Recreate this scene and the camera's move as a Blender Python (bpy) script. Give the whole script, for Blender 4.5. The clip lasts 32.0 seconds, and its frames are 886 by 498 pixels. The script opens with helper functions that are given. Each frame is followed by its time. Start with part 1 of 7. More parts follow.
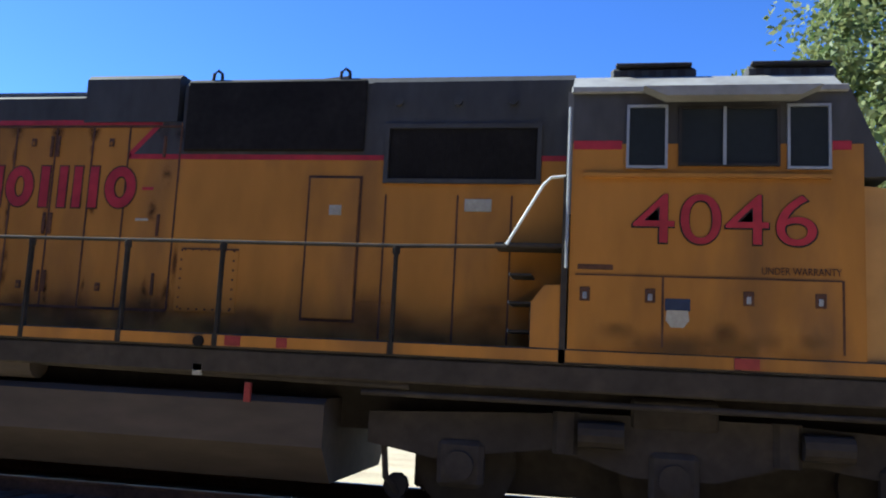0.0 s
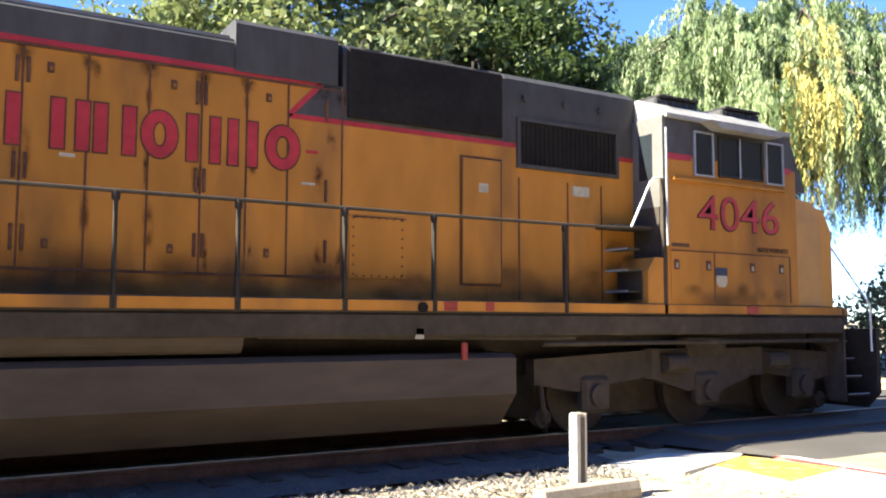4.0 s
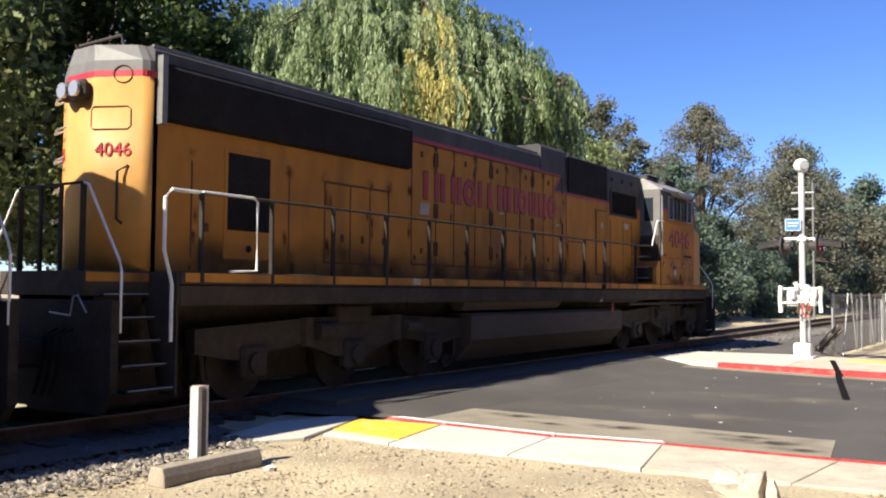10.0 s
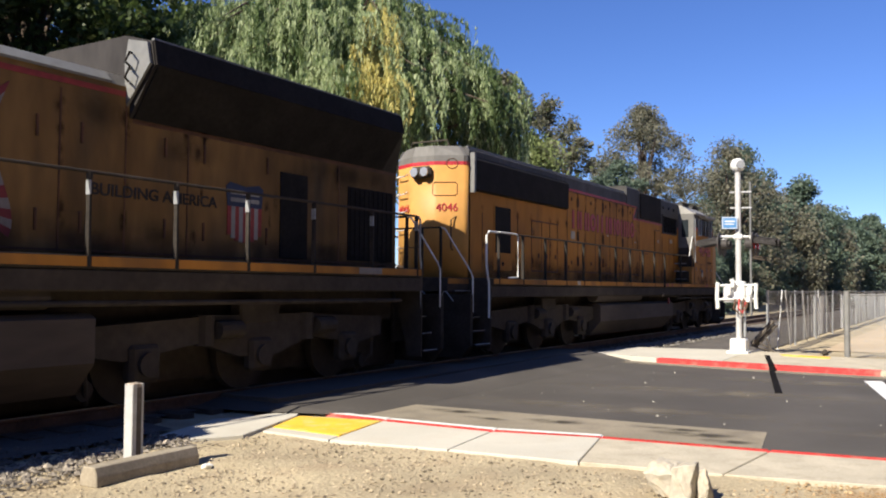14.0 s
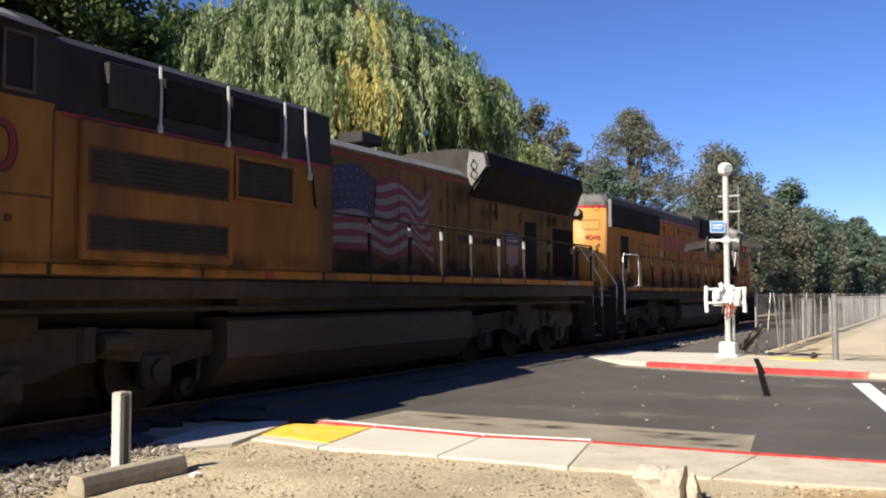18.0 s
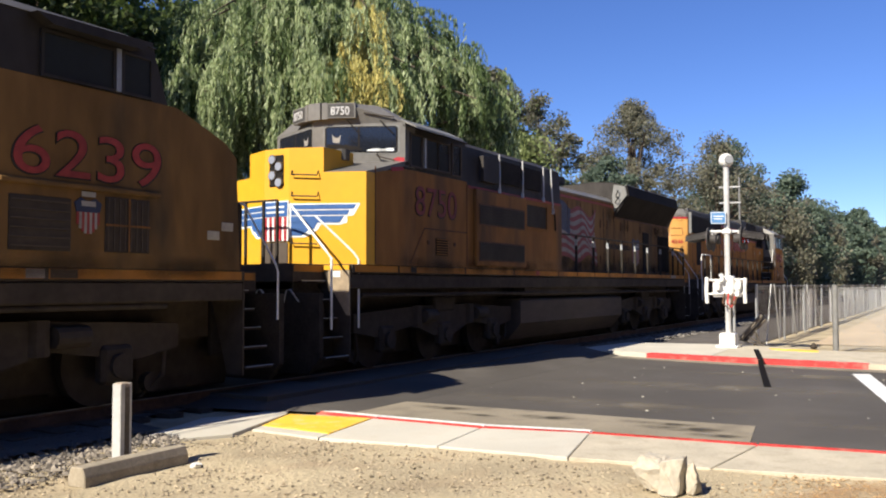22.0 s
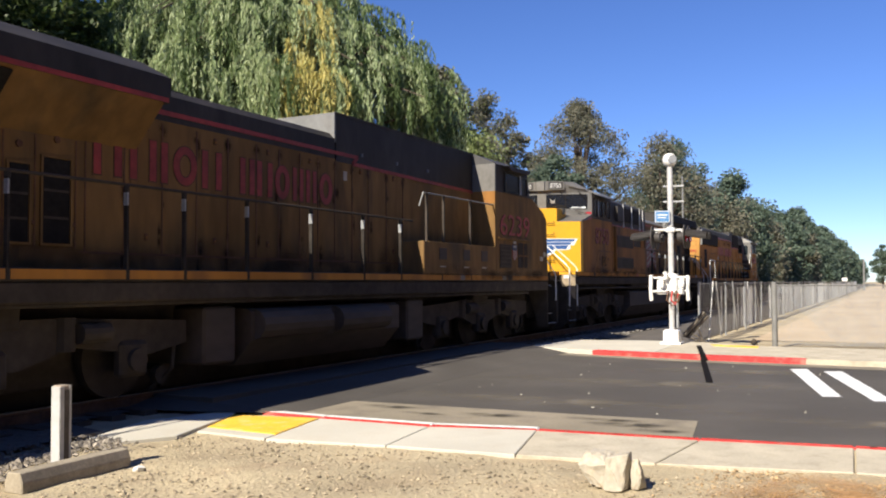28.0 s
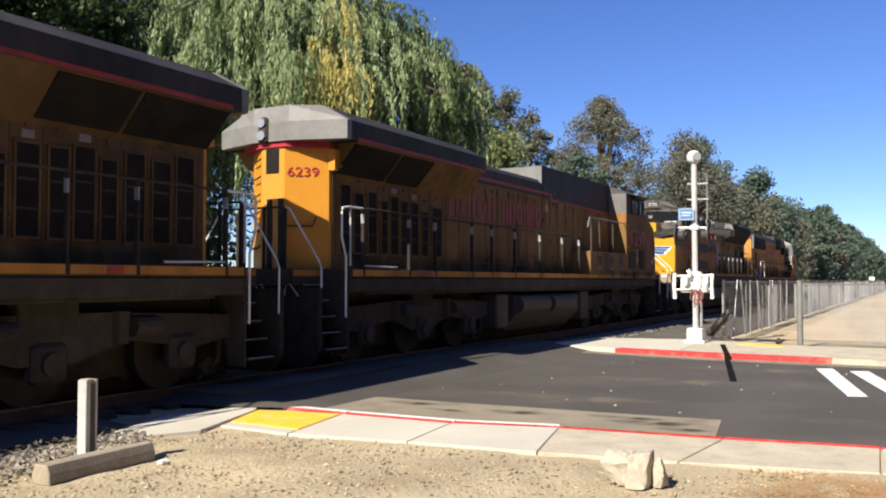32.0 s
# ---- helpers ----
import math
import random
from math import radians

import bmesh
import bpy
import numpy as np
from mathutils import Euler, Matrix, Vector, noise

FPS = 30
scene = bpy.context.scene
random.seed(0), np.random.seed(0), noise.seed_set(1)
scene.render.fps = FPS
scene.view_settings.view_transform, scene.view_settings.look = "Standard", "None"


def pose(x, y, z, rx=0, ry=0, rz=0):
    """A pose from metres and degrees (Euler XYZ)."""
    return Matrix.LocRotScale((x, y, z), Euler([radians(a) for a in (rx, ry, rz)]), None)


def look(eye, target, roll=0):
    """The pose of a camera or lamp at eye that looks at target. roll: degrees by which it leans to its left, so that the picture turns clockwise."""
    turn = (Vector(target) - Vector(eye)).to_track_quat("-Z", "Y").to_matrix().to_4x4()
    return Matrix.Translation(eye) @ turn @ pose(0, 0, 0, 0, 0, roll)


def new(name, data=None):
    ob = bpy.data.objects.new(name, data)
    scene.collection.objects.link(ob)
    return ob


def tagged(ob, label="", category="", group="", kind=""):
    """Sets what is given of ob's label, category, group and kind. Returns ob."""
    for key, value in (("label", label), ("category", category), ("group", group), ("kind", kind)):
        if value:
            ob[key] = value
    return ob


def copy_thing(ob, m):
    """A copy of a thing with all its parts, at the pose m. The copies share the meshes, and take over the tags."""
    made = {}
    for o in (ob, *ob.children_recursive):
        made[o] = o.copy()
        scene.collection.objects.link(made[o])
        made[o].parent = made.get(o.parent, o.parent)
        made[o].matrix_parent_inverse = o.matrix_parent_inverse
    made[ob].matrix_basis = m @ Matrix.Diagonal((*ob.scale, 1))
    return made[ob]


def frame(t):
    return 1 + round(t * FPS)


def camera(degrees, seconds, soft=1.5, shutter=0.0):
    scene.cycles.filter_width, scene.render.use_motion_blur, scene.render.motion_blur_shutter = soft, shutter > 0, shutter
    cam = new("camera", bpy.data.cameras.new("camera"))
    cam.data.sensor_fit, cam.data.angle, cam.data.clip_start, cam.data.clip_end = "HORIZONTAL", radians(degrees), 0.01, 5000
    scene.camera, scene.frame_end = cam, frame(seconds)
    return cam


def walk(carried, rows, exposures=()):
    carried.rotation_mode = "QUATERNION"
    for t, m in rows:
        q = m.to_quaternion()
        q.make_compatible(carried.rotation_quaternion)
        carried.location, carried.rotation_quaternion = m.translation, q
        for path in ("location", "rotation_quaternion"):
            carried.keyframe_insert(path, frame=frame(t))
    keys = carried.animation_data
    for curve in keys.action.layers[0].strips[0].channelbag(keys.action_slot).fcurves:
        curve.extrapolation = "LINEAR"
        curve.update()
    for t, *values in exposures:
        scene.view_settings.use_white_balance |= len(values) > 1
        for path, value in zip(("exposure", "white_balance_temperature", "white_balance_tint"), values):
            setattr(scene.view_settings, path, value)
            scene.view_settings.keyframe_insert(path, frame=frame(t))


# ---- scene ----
cam = camera(54.17, 32.0, 2.0)
PATH = [
    (0.0, pose(-0.016, -0.014, 1.697, 97.86, -2.85, 10.61)),
    (0.5, pose(-0.023, -0.012, 1.701, 97.62, -2.73, 3.70)),
    (1.0, pose(-0.019, -0.025, 1.703, 97.63, -1.61, -0.53)),
    (1.5, pose(-0.023, -0.023, 1.705, 97.21, -1.60, -6.49)),
    (2.0, pose(-0.023, -0.013, 1.706, 96.46, -1.43, -12.16)),
    (2.5, pose(-0.029, -0.021, 1.702, 95.93, -1.10, -16.47)),
    (4.5, pose(-0.002, 0.037, 1.705, 94.38, 0.07, -35.60)),
    (5.0, pose(-0.020, 0.035, 1.711, 93.97, 0.24, -39.54)),
    (5.5, pose(-0.045, 0.048, 1.720, 93.67, 0.43, -42.05)),
    (6.0, pose(-0.057, 0.065, 1.737, 93.48, 0.46, -44.12)),
    (6.5, pose(-0.062, 0.080, 1.740, 93.51, 0.01, -46.31)),
    (7.0, pose(-0.051, 0.072, 1.748, 93.36, -0.29, -48.17)),
    (7.5, pose(-0.035, 0.087, 1.746, 93.21, -0.67, -50.01)),
    (8.0, pose(-0.025, 0.073, 1.744, 93.03, -0.74, -51.76)),
    (8.5, pose(-0.020, 0.065, 1.741, 92.99, -0.71, -53.14)),
    (9.0, pose(-0.024, 0.063, 1.741, 93.02, -0.67, -54.18)),
    (9.5, pose(-0.021, 0.058, 1.737, 92.95, -0.49, -54.90)),
    (10.0, pose(-0.025, 0.057, 1.743, 92.72, -0.40, -55.41)),
    (10.5, pose(-0.019, 0.046, 1.739, 92.63, -0.37, -55.81)),
    (11.0, pose(-0.019, 0.035, 1.734, 92.66, -0.52, -56.37)),
    (11.5, pose(-0.018, 0.025, 1.730, 92.56, -0.82, -57.28)),
    (12.0, pose(-0.012, 0.019, 1.734, 92.35, -0.69, -57.97)),
    (12.5, pose(-0.010, 0.007, 1.733, 92.35, -0.42, -58.37)),
    (13.0, pose(-0.009, 0.009, 1.729, 92.56, -0.53, -58.95)),
    (13.5, pose(-0.013, -0.003, 1.725, 92.67, -0.54, -59.00)),
    (14.0, pose(0.001, 0.003, 1.723, 92.59, -0.36, -58.96)),
    (14.5, pose(-0.003, 0.001, 1.728, 92.57, -0.53, -58.77)),
    (16.5, pose(0.005, -0.004, 1.733, 92.96, -0.12, -59.43)),
    (17.0, pose(0.013, -0.009, 1.732, 92.96, -0.04, -59.51)),
    (17.5, pose(0.014, -0.015, 1.728, 92.96, -0.03, -59.53)),
    (18.0, pose(0.009, -0.017, 1.726, 92.96, 0.06, -59.59)),
    (18.5, pose(0.010, -0.019, 1.725, 92.88, 0.23, -59.53)),
    (19.0, pose(0.017, -0.008, 1.728, 92.71, 0.41, -59.40)),
    (19.5, pose(0.018, -0.012, 1.721, 92.63, 0.44, -59.29)),
    (20.0, pose(0.013, -0.012, 1.724, 92.56, 0.25, -59.41)),
    (20.5, pose(0.019, -0.013, 1.724, 92.52, 0.15, -59.43)),
    (21.0, pose(0.021, -0.017, 1.726, 92.43, 0.05, -59.41)),
    (21.5, pose(0.017, -0.026, 1.724, 92.40, 0.08, -59.41)),
    (22.0, pose(0.017, -0.021, 1.722, 92.39, 0.09, -59.54)),
    (22.5, pose(0.022, -0.020, 1.723, 92.38, 0.21, -59.62)),
    (23.0, pose(0.019, -0.031, 1.724, 92.38, 0.40, -59.72)),
    (23.5, pose(0.014, -0.039, 1.722, 92.41, 0.55, -60.02)),
    (24.0, pose(0.026, -0.038, 1.722, 92.38, 0.64, -60.59)),
    (24.5, pose(0.023, -0.035, 1.724, 92.23, 0.77, -61.09)),
    (25.0, pose(0.028, -0.038, 1.724, 92.08, 0.90, -61.31)),
    (25.5, pose(0.034, -0.036, 1.724, 92.05, 0.84, -61.62)),
    (26.0, pose(0.037, -0.028, 1.726, 92.08, 0.81, -62.02)),
    (26.5, pose(0.039, -0.027, 1.727, 92.15, 0.77, -62.36)),
    (28.5, pose(0.020, -0.023, 1.730, 92.22, 0.20, -63.04)),
    (29.0, pose(0.028, -0.024, 1.730, 92.06, 0.13, -62.90)),
    (29.5, pose(0.030, -0.026, 1.726, 91.99, 0.12, -62.71)),
    (30.0, pose(0.036, -0.026, 1.724, 91.96, 0.13, -62.58)),
    (30.5, pose(0.024, -0.031, 1.724, 92.03, 0.09, -62.40)),
    (31.0, pose(0.025, -0.030, 1.722, 92.12, -0.07, -62.30)),
    (31.5, pose(0.022, -0.028, 1.721, 92.13, -0.04, -62.06)),
    (32.0, pose(0.019, -0.026, 1.723, 92.08, 0.02, -61.49)),
]
# the train's way along the track, in metres from its first place
RUN = [(0.0, 0.00), (0.5, 1.15), (1.0, 2.30), (1.5, 3.45), (2.0, 4.60), (2.5, 5.75), (4.5, 10.33), (5.0, 11.51), (5.5, 12.71), (6.0, 13.91), (6.5, 15.11), (7.0, 16.30), (7.5, 17.49), (8.0, 18.67), (8.5, 19.86), (9.0, 21.05), (9.5, 22.25), (10.0, 23.45), (10.5, 24.64), (11.0, 25.84), (11.5, 27.04), (12.0, 28.23), (12.5, 29.44), (13.0, 30.64), (13.5, 31.87), (14.0, 33.05), (14.5, 34.25), (16.5, 39.05), (17.0, 40.25), (17.5, 41.43), (18.0, 42.60), (18.5, 43.79), (19.0, 45.00), (19.5, 46.20), (20.0, 47.40), (20.5, 48.60), (21.0, 49.79), (21.5, 50.99), (22.0, 52.17), (22.5, 53.36), (23.0, 54.55), (23.5, 55.76), (24.0, 56.96), (24.5, 58.16), (25.0, 59.37), (25.5, 60.58), (26.0, 61.78), (26.5, 62.99), (28.5, 67.90), (29.0, 69.10), (29.5, 70.27), (30.0, 71.42), (30.5, 72.56), (31.0, 73.70), (31.5, 74.84), (32.0, 75.98)]
EXPOSURES = [(0.0, 1.76, 5250, 5), (1.2, 2.12, 5600, 3), (2.5, 2.55, 5950, 4), (4.5, 2.76, 6200, 10), (6.0, 2.58, 6200, 12), (7.5, 2.02, 6200, 13), (9.0, 1.64, 6150, 13), (13.0, 1.16, 6200, 14), (32.0, 1.14, 6250, 14)]
walk(cam, PATH, EXPOSURES)
YC, RAILZ = 10.15, 0.2
SUN_TO = Vector((1.0, -0.203, -0.81)).normalized()

world = bpy.data.worlds.new("sky_world")
scene.world = world
world.use_nodes = True
wn = world.node_tree
sky = wn.nodes.new("ShaderNodeTexSky")
sky.sky_type, sky.sun_disc = "NISHITA", False
sky.sun_elevation = math.asin(-SUN_TO.z)
sky.sun_rotation = math.atan2(-SUN_TO.x, -SUN_TO.y)
sky.dust_density, sky.ozone_density, sky.air_density = 0.1, 6.0, 0.8
deep = wn.nodes.new("ShaderNodeHueSaturation")
deep.inputs["Saturation"].default_value = 1.1
deep.inputs["Hue"].default_value = 0.512
wn.links.new(sky.outputs[0], deep.inputs["Color"])
wn.links.new(deep.outputs[0], wn.nodes["Background"].inputs[0])
wn.nodes["Background"].inputs[1].default_value = 0.066
sun = new("sun", bpy.data.lights.new("sun", "SUN"))
sun.data.energy, sun.data.angle, sun.data.color = 4.5, radians(0.53), (1.0, 0.91, 0.71)
sun.matrix_world = look(Vector((0, 0, 40)) - SUN_TO * 40, (0, 0, 40))


# ---- materials ----
def material(name, base, rough=0.6, metal=0.0, vary=0.25, size=1.0, fine=12.0, bump=0.0, stain=None, amount=0.4, stretch=(1, 1, 1), spec=0.4, per_object=0.0, per_island=0.0):
    m = bpy.data.materials.new(name)
    m.use_nodes = True
    nt = m.node_tree
    n, link = nt.nodes, nt.links.new
    bsdf = n["Principled BSDF"]
    bsdf.inputs["Roughness"].default_value = rough
    bsdf.inputs["Metallic"].default_value = metal
    bsdf.inputs["Specular IOR Level"].default_value = spec
    co = n.new("ShaderNodeTexCoord")
    mp = n.new("ShaderNodeMapping")
    mp.inputs["Scale"].default_value = stretch
    link(co.outputs["Object"], mp.inputs["Vector"])
    def noise_at(scale, detail):
        t = n.new("ShaderNodeTexNoise")
        t.inputs["Scale"].default_value, t.inputs["Detail"].default_value = scale, detail
        link(mp.outputs["Vector"], t.inputs["Vector"])
        return t
    big, small = noise_at(size, 4), noise_at(fine, 6)
    def span(src, lo, hi):
        r = n.new("ShaderNodeMapRange")
        r.inputs["From Min"].default_value, r.inputs["From Max"].default_value = 0.3, 0.7
        r.inputs["To Min"].default_value, r.inputs["To Max"].default_value = lo, hi
        link(src, r.inputs["Value"])
        return r.outputs[0]
    def times(a, b):
        r = n.new("ShaderNodeMath")
        r.operation = "MULTIPLY"
        link(a, r.inputs[0])
        link(b, r.inputs[1])
        return r.outputs[0]
    gain = times(span(big.outputs["Fac"], 1 - vary, 1 + vary), span(small.outputs["Fac"], 1 - vary * 0.7, 1 + vary * 0.7))
    if per_object:
        oi = n.new("ShaderNodeObjectInfo")
        r = n.new("ShaderNodeMapRange")
        r.inputs["To Min"].default_value, r.inputs["To Max"].default_value = 1 - per_object, 1 + per_object
        link(oi.outputs["Random"], r.inputs["Value"])
        gain = times(gain, r.outputs[0])
    if per_island:
        oi = n.new("ShaderNodeNewGeometry")
        r = n.new("ShaderNodeMapRange")
        r.inputs["To Min"].default_value, r.inputs["To Max"].default_value = 1 - per_island, 1 + per_island
        link(oi.outputs["Random Per Island"], r.inputs["Value"])
        gain = times(gain, r.outputs[0])
    col = n.new("ShaderNodeRGB")
    col.outputs[0].default_value = (*base, 1)
    out = col.outputs[0]
    if stain:
        st = noise_at(size * 2.3, 8)
        mx = n.new("ShaderNodeMix")
        mx.data_type = "RGBA"
        r = n.new("ShaderNodeMapRange")
        r.inputs["From Min"].default_value, r.inputs["From Max"].default_value = 0.5, 0.78
        r.inputs["To Min"].default_value, r.inputs["To Max"].default_value = 0.0, amount * 2
        link(st.outputs["Fac"], r.inputs["Value"])
        link(r.outputs[0], mx.inputs["Factor"])
        link(out, mx.inputs["A"])
        mx.inputs["B"].default_value = (*stain, 1)
        out = mx.outputs["Result"]
    sc = n.new("ShaderNodeVectorMath")
    sc.operation = "SCALE"
    link(out, sc.inputs[0])
    link(gain, sc.inputs["Scale"])
    link(sc.outputs[0], bsdf.inputs["Base Color"])
    if bump:
        b = n.new("ShaderNodeBump")
        b.inputs["Strength"].default_value = 0.6
        b.inputs["Distance"].default_value = bump
        link(small.outputs["Fac"], b.inputs["Height"])
        link(b.outputs[0], bsdf.inputs["Normal"])
    return m


def glass(name, tint=(0.02, 0.025, 0.03)):
    m = material(name, tint, 0.12, 0, 0.1, spec=0.3)
    return m


M = {
    "yellow": material("armour_yellow_paint", (0.385, 0.168, 0.03), 0.72, 0, 0.16, 0.5, 3.0, 0.0, (0.13, 0.072, 0.034), 0.5, (1, 1, 0.35), spec=0.18),
    # Grime and side shade are both put into these two darker yellows.
    "yellow_dirty_shaded": material("grimy_shaded_yellow_paint", (0.235, 0.108, 0.028), 0.7, 0, 0.22, 0.5, 4.0, 0.0, (0.08, 0.05, 0.03), 0.55, (1, 1, 0.3), spec=0.18),
    "yellow_sooty_shaded": material("sooty_shaded_yellow_paint", (0.165, 0.094, 0.034), 0.75, 0, 0.28, 0.5, 4.0, 0.0, (0.06, 0.045, 0.028), 0.65, (1, 1, 0.3), spec=0.15),
    # Rear locomotive's deep shade is put into this darker copy of the yellow.
    "yellow_black": material("shade_blackened_yellow_paint", (0.105, 0.062, 0.026), 0.6, 0, 0.3, 0.5, 4.0, 0.0, (0.045, 0.036, 0.026), 0.6, (1, 1, 0.3), spec=0.2),
    "notice": material("yellowed_notice_paper", (0.36, 0.33, 0.27), 0.7, 0, 0.15, 4.0, 30.0),
    "faded_red": material("faded_brick_red_paint", (0.24, 0.03, 0.026), 0.55, 0, 0.25, 1.5, 9.0),
    # Dark grey of the shaded uppers; soot and shade share the colour.
    "soot": material("sooty_shaded_dark_paint", (0.034, 0.03, 0.028), 0.62, 0, 0.3, 0.7, 6.0, 0.0, (0.022, 0.02, 0.018), 0.5, (1, 1, 0.4), spec=0.2),
    "dry": material("dry_leaf_brown", (0.33, 0.235, 0.13), 0.9, 0, 0.3, 3.0, 30.0, per_island=0.4),
    # Lighter yellows for the ends, with their sunlight put into the colour.
    "yellow_lit_bright": material("bright_lit_yellow_paint", (0.6, 0.315, 0.018), 0.38, 0, 0.05, 0.6, 5.0, 0.0, (0.4, 0.22, 0.04), 0.1),
    "yellow_lit": material("lit_yellow_paint", (0.54, 0.235, 0.022), 0.40, 0, 0.05, 0.6, 5.0, 0.0, (0.3, 0.16, 0.04), 0.12),
    "grey": material("dark_grey_paint", (0.062, 0.06, 0.06), 0.65, 0, 0.25, 0.7, 6.0, 0.0, (0.045, 0.04, 0.036), 0.5, (1, 1, 0.4), spec=0.2),
    # Sunlit faces get this paler copy of the grey.
    "lit_grey": material("weathered_lit_grey_paint", (0.125, 0.119, 0.111), 0.55, 0, 0.15, 1.2, 9.0, 0.0, (0.08, 0.075, 0.065), 0.35),
    "cream": material("pale_cream_paint", (0.27, 0.26, 0.24), 0.55, 0, 0.15, 1.2, 9.0, 0.0, (0.15, 0.13, 0.11), 0.35),
    # Sunlight on roof ends and edges is put into this grey.
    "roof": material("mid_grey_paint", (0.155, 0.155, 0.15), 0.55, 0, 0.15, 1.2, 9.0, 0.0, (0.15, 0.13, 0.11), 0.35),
    "red": material("red_paint", (0.34, 0.022, 0.032), 0.45, 0, 0.2, 1.5, 9.0),
    "black": material("black_grille", (0.015, 0.013, 0.012), 0.8, 0, 0.3, 2.0, 14.0, spec=0.12),
    "iron": material("grimy_black_steel", (0.05, 0.041, 0.034), 0.9, 0.0, 0.22, 1.3, 8.0, 0.004, (0.072, 0.056, 0.043), 0.4, spec=0.2),
    "post": material("black_rail_paint", (0.034, 0.029, 0.025), 0.85, 0, 0.3, 3.0, 20.0, spec=0.15),
    "tank": material("dusty_brown_tank", (0.066, 0.05, 0.039), 0.8, 0.0, 0.2, 0.9, 7.0, 0.002, (0.065, 0.05, 0.04), 0.5, (0.3, 1, 1)),
    "yellow_faded_lit": material("faded_lit_yellow_paint", (0.46, 0.235, 0.06), 0.55, 0, 0.1, 0.6, 5.0, 0.0, (0.3, 0.17, 0.06), 0.25),
    "silver": material("dull_silver_paint", (0.44, 0.44, 0.44), 0.5, 0.0, 0.12, 2.0, 18.0, 0.0, (0.3, 0.28, 0.25), 0.3),
    "stopconcrete": material("dusty_cast_concrete", (0.29, 0.25, 0.19), 0.92, 0, 0.2, 3.0, 40.0, 0.006, (0.18, 0.15, 0.11), 0.4),
    "seam": material("rust_brown_seam", (0.085, 0.035, 0.015), 0.7, 0, 0.4, 3.0, 20.0),
    "white": material("weathered_white_paint", (0.72, 0.72, 0.70), 0.5, 0, 0.1, 2.0, 18.0, 0.0, (0.3, 0.28, 0.25), 0.25),
    "steel": material("bare_steel", (0.42, 0.41, 0.40), 0.35, 0.8, 0.2, 3.0, 20.0),
    "alu": material("dull_aluminium_frame", (0.32, 0.33, 0.34), 0.45, 0.3, 0.15, 3.0, 20.0),
    "railtop": material("polished_rail_steel", (0.22, 0.21, 0.2), 0.45, 0.8, 0.15, 2.0, 20.0),
    "rust": material("rusted_rail_steel", (0.12, 0.065, 0.04), 0.8, 0.2, 0.3, 3.0, 20.0, 0.002),
    "glass": glass("dark_cab_glass"),
    "windshield": material("windshield_glass", (0.012, 0.014, 0.02), 0.06, 0, 0.05, spec=0.55),
    "lamp": material("lamp_lens_glass", (0.4, 0.39, 0.38), 0.2, 0.5, 0.05),
    "marker": material("dull_lamp_lens", (0.10, 0.105, 0.11), 0.3, 0.0, 0.1),
    "blue": material("blue_sign_paint", (0.09, 0.23, 0.46), 0.45, 0, 0.1),
    "wingblue": material("royal_blue_paint", (0.03, 0.09, 0.26), 0.5, 0, 0.12, 2.0, 12.0),
    "flagblue": material("faded_navy_paint", (0.022, 0.032, 0.07), 0.55, 0, 0.2, 2.0, 12.0),
    "flagred": material("faded_crimson_paint", (0.17, 0.022, 0.028), 0.55, 0, 0.2, 2.0, 12.0),
    "flagwhite": material("faded_white_paint", (0.2, 0.18, 0.175), 0.55, 0, 0.15, 2.0, 12.0),
    "asphalt": material("worn_asphalt", (0.066, 0.059, 0.052), 0.85, 0, 0.16, 0.35, 60.0, 0.006, (0.10, 0.09, 0.08), 0.3),
    "gutter": material("dusty_gutter_concrete", (0.225, 0.195, 0.145), 0.9, 0, 0.15, 0.8, 30.0, 0.004, (0.12, 0.10, 0.08), 0.4),
    "concrete": material("pale_sidewalk_concrete", (0.48, 0.455, 0.39), 0.9, 0, 0.08, 0.8, 40.0, 0.002, (0.40, 0.35, 0.28), 0.25, per_object=0.04),
    "oldconcrete": material("weathered_concrete", (0.43, 0.385, 0.3), 0.92, 0, 0.12, 2.0, 30.0, 0.005, (0.27, 0.23, 0.17), 0.3),
    "yellowpad": material("yellow_tactile_paint", (0.74, 0.45, 0.04), 0.75, 0, 0.12, 2.0, 30.0, 0.003, (0.7, 0.55, 0.26), 0.45),
    "redkerb": material("red_kerb_paint", (0.50, 0.04, 0.038), 0.75, 0, 0.2, 1.5, 25.0, 0.002, (0.38, 0.22, 0.17), 0.4),
    "dirt": material("dry_tan_dirt", (0.385, 0.32, 0.21), 0.95, 0, 0.2, 0.6, 26.0, 0.045, (0.29, 0.22, 0.14), 0.45),
    "field": material("pale_dry_soil", (0.47, 0.37, 0.25), 0.95, 0, 0.12, 0.1, 6.0, 0.02, (0.34, 0.26, 0.17), 0.35),
    # Train shade is put into this darker ballast, along with oil.
    "dark_ballast": material("dark_oily_shaded_ballast", (0.085, 0.076, 0.068), 0.95, 0, 0.25, 0.7, 18.0, 0.01, (0.15, 0.125, 0.1), 0.4),
    "gravel": material("grey_ballast_stone", (0.13, 0.12, 0.108), 0.9, 0, 0.2, 3.0, 30.0, 0.004, per_island=0.5),
    "ballast": material("loose_grey_ballast", (0.19, 0.165, 0.135), 0.9, 0, 0.2, 3.0, 30.0, 0.004, per_island=0.55),
    "pebble": material("tan_pebble_stone", (0.28, 0.23, 0.16), 0.9, 0, 0.25, 3.0, 30.0, 0.003, per_island=0.6),
    "rock": material("pale_broken_rock", (0.42, 0.38, 0.31), 0.9, 0, 0.15, 4.0, 25.0, 0.01, (0.38, 0.28, 0.17), 0.4),
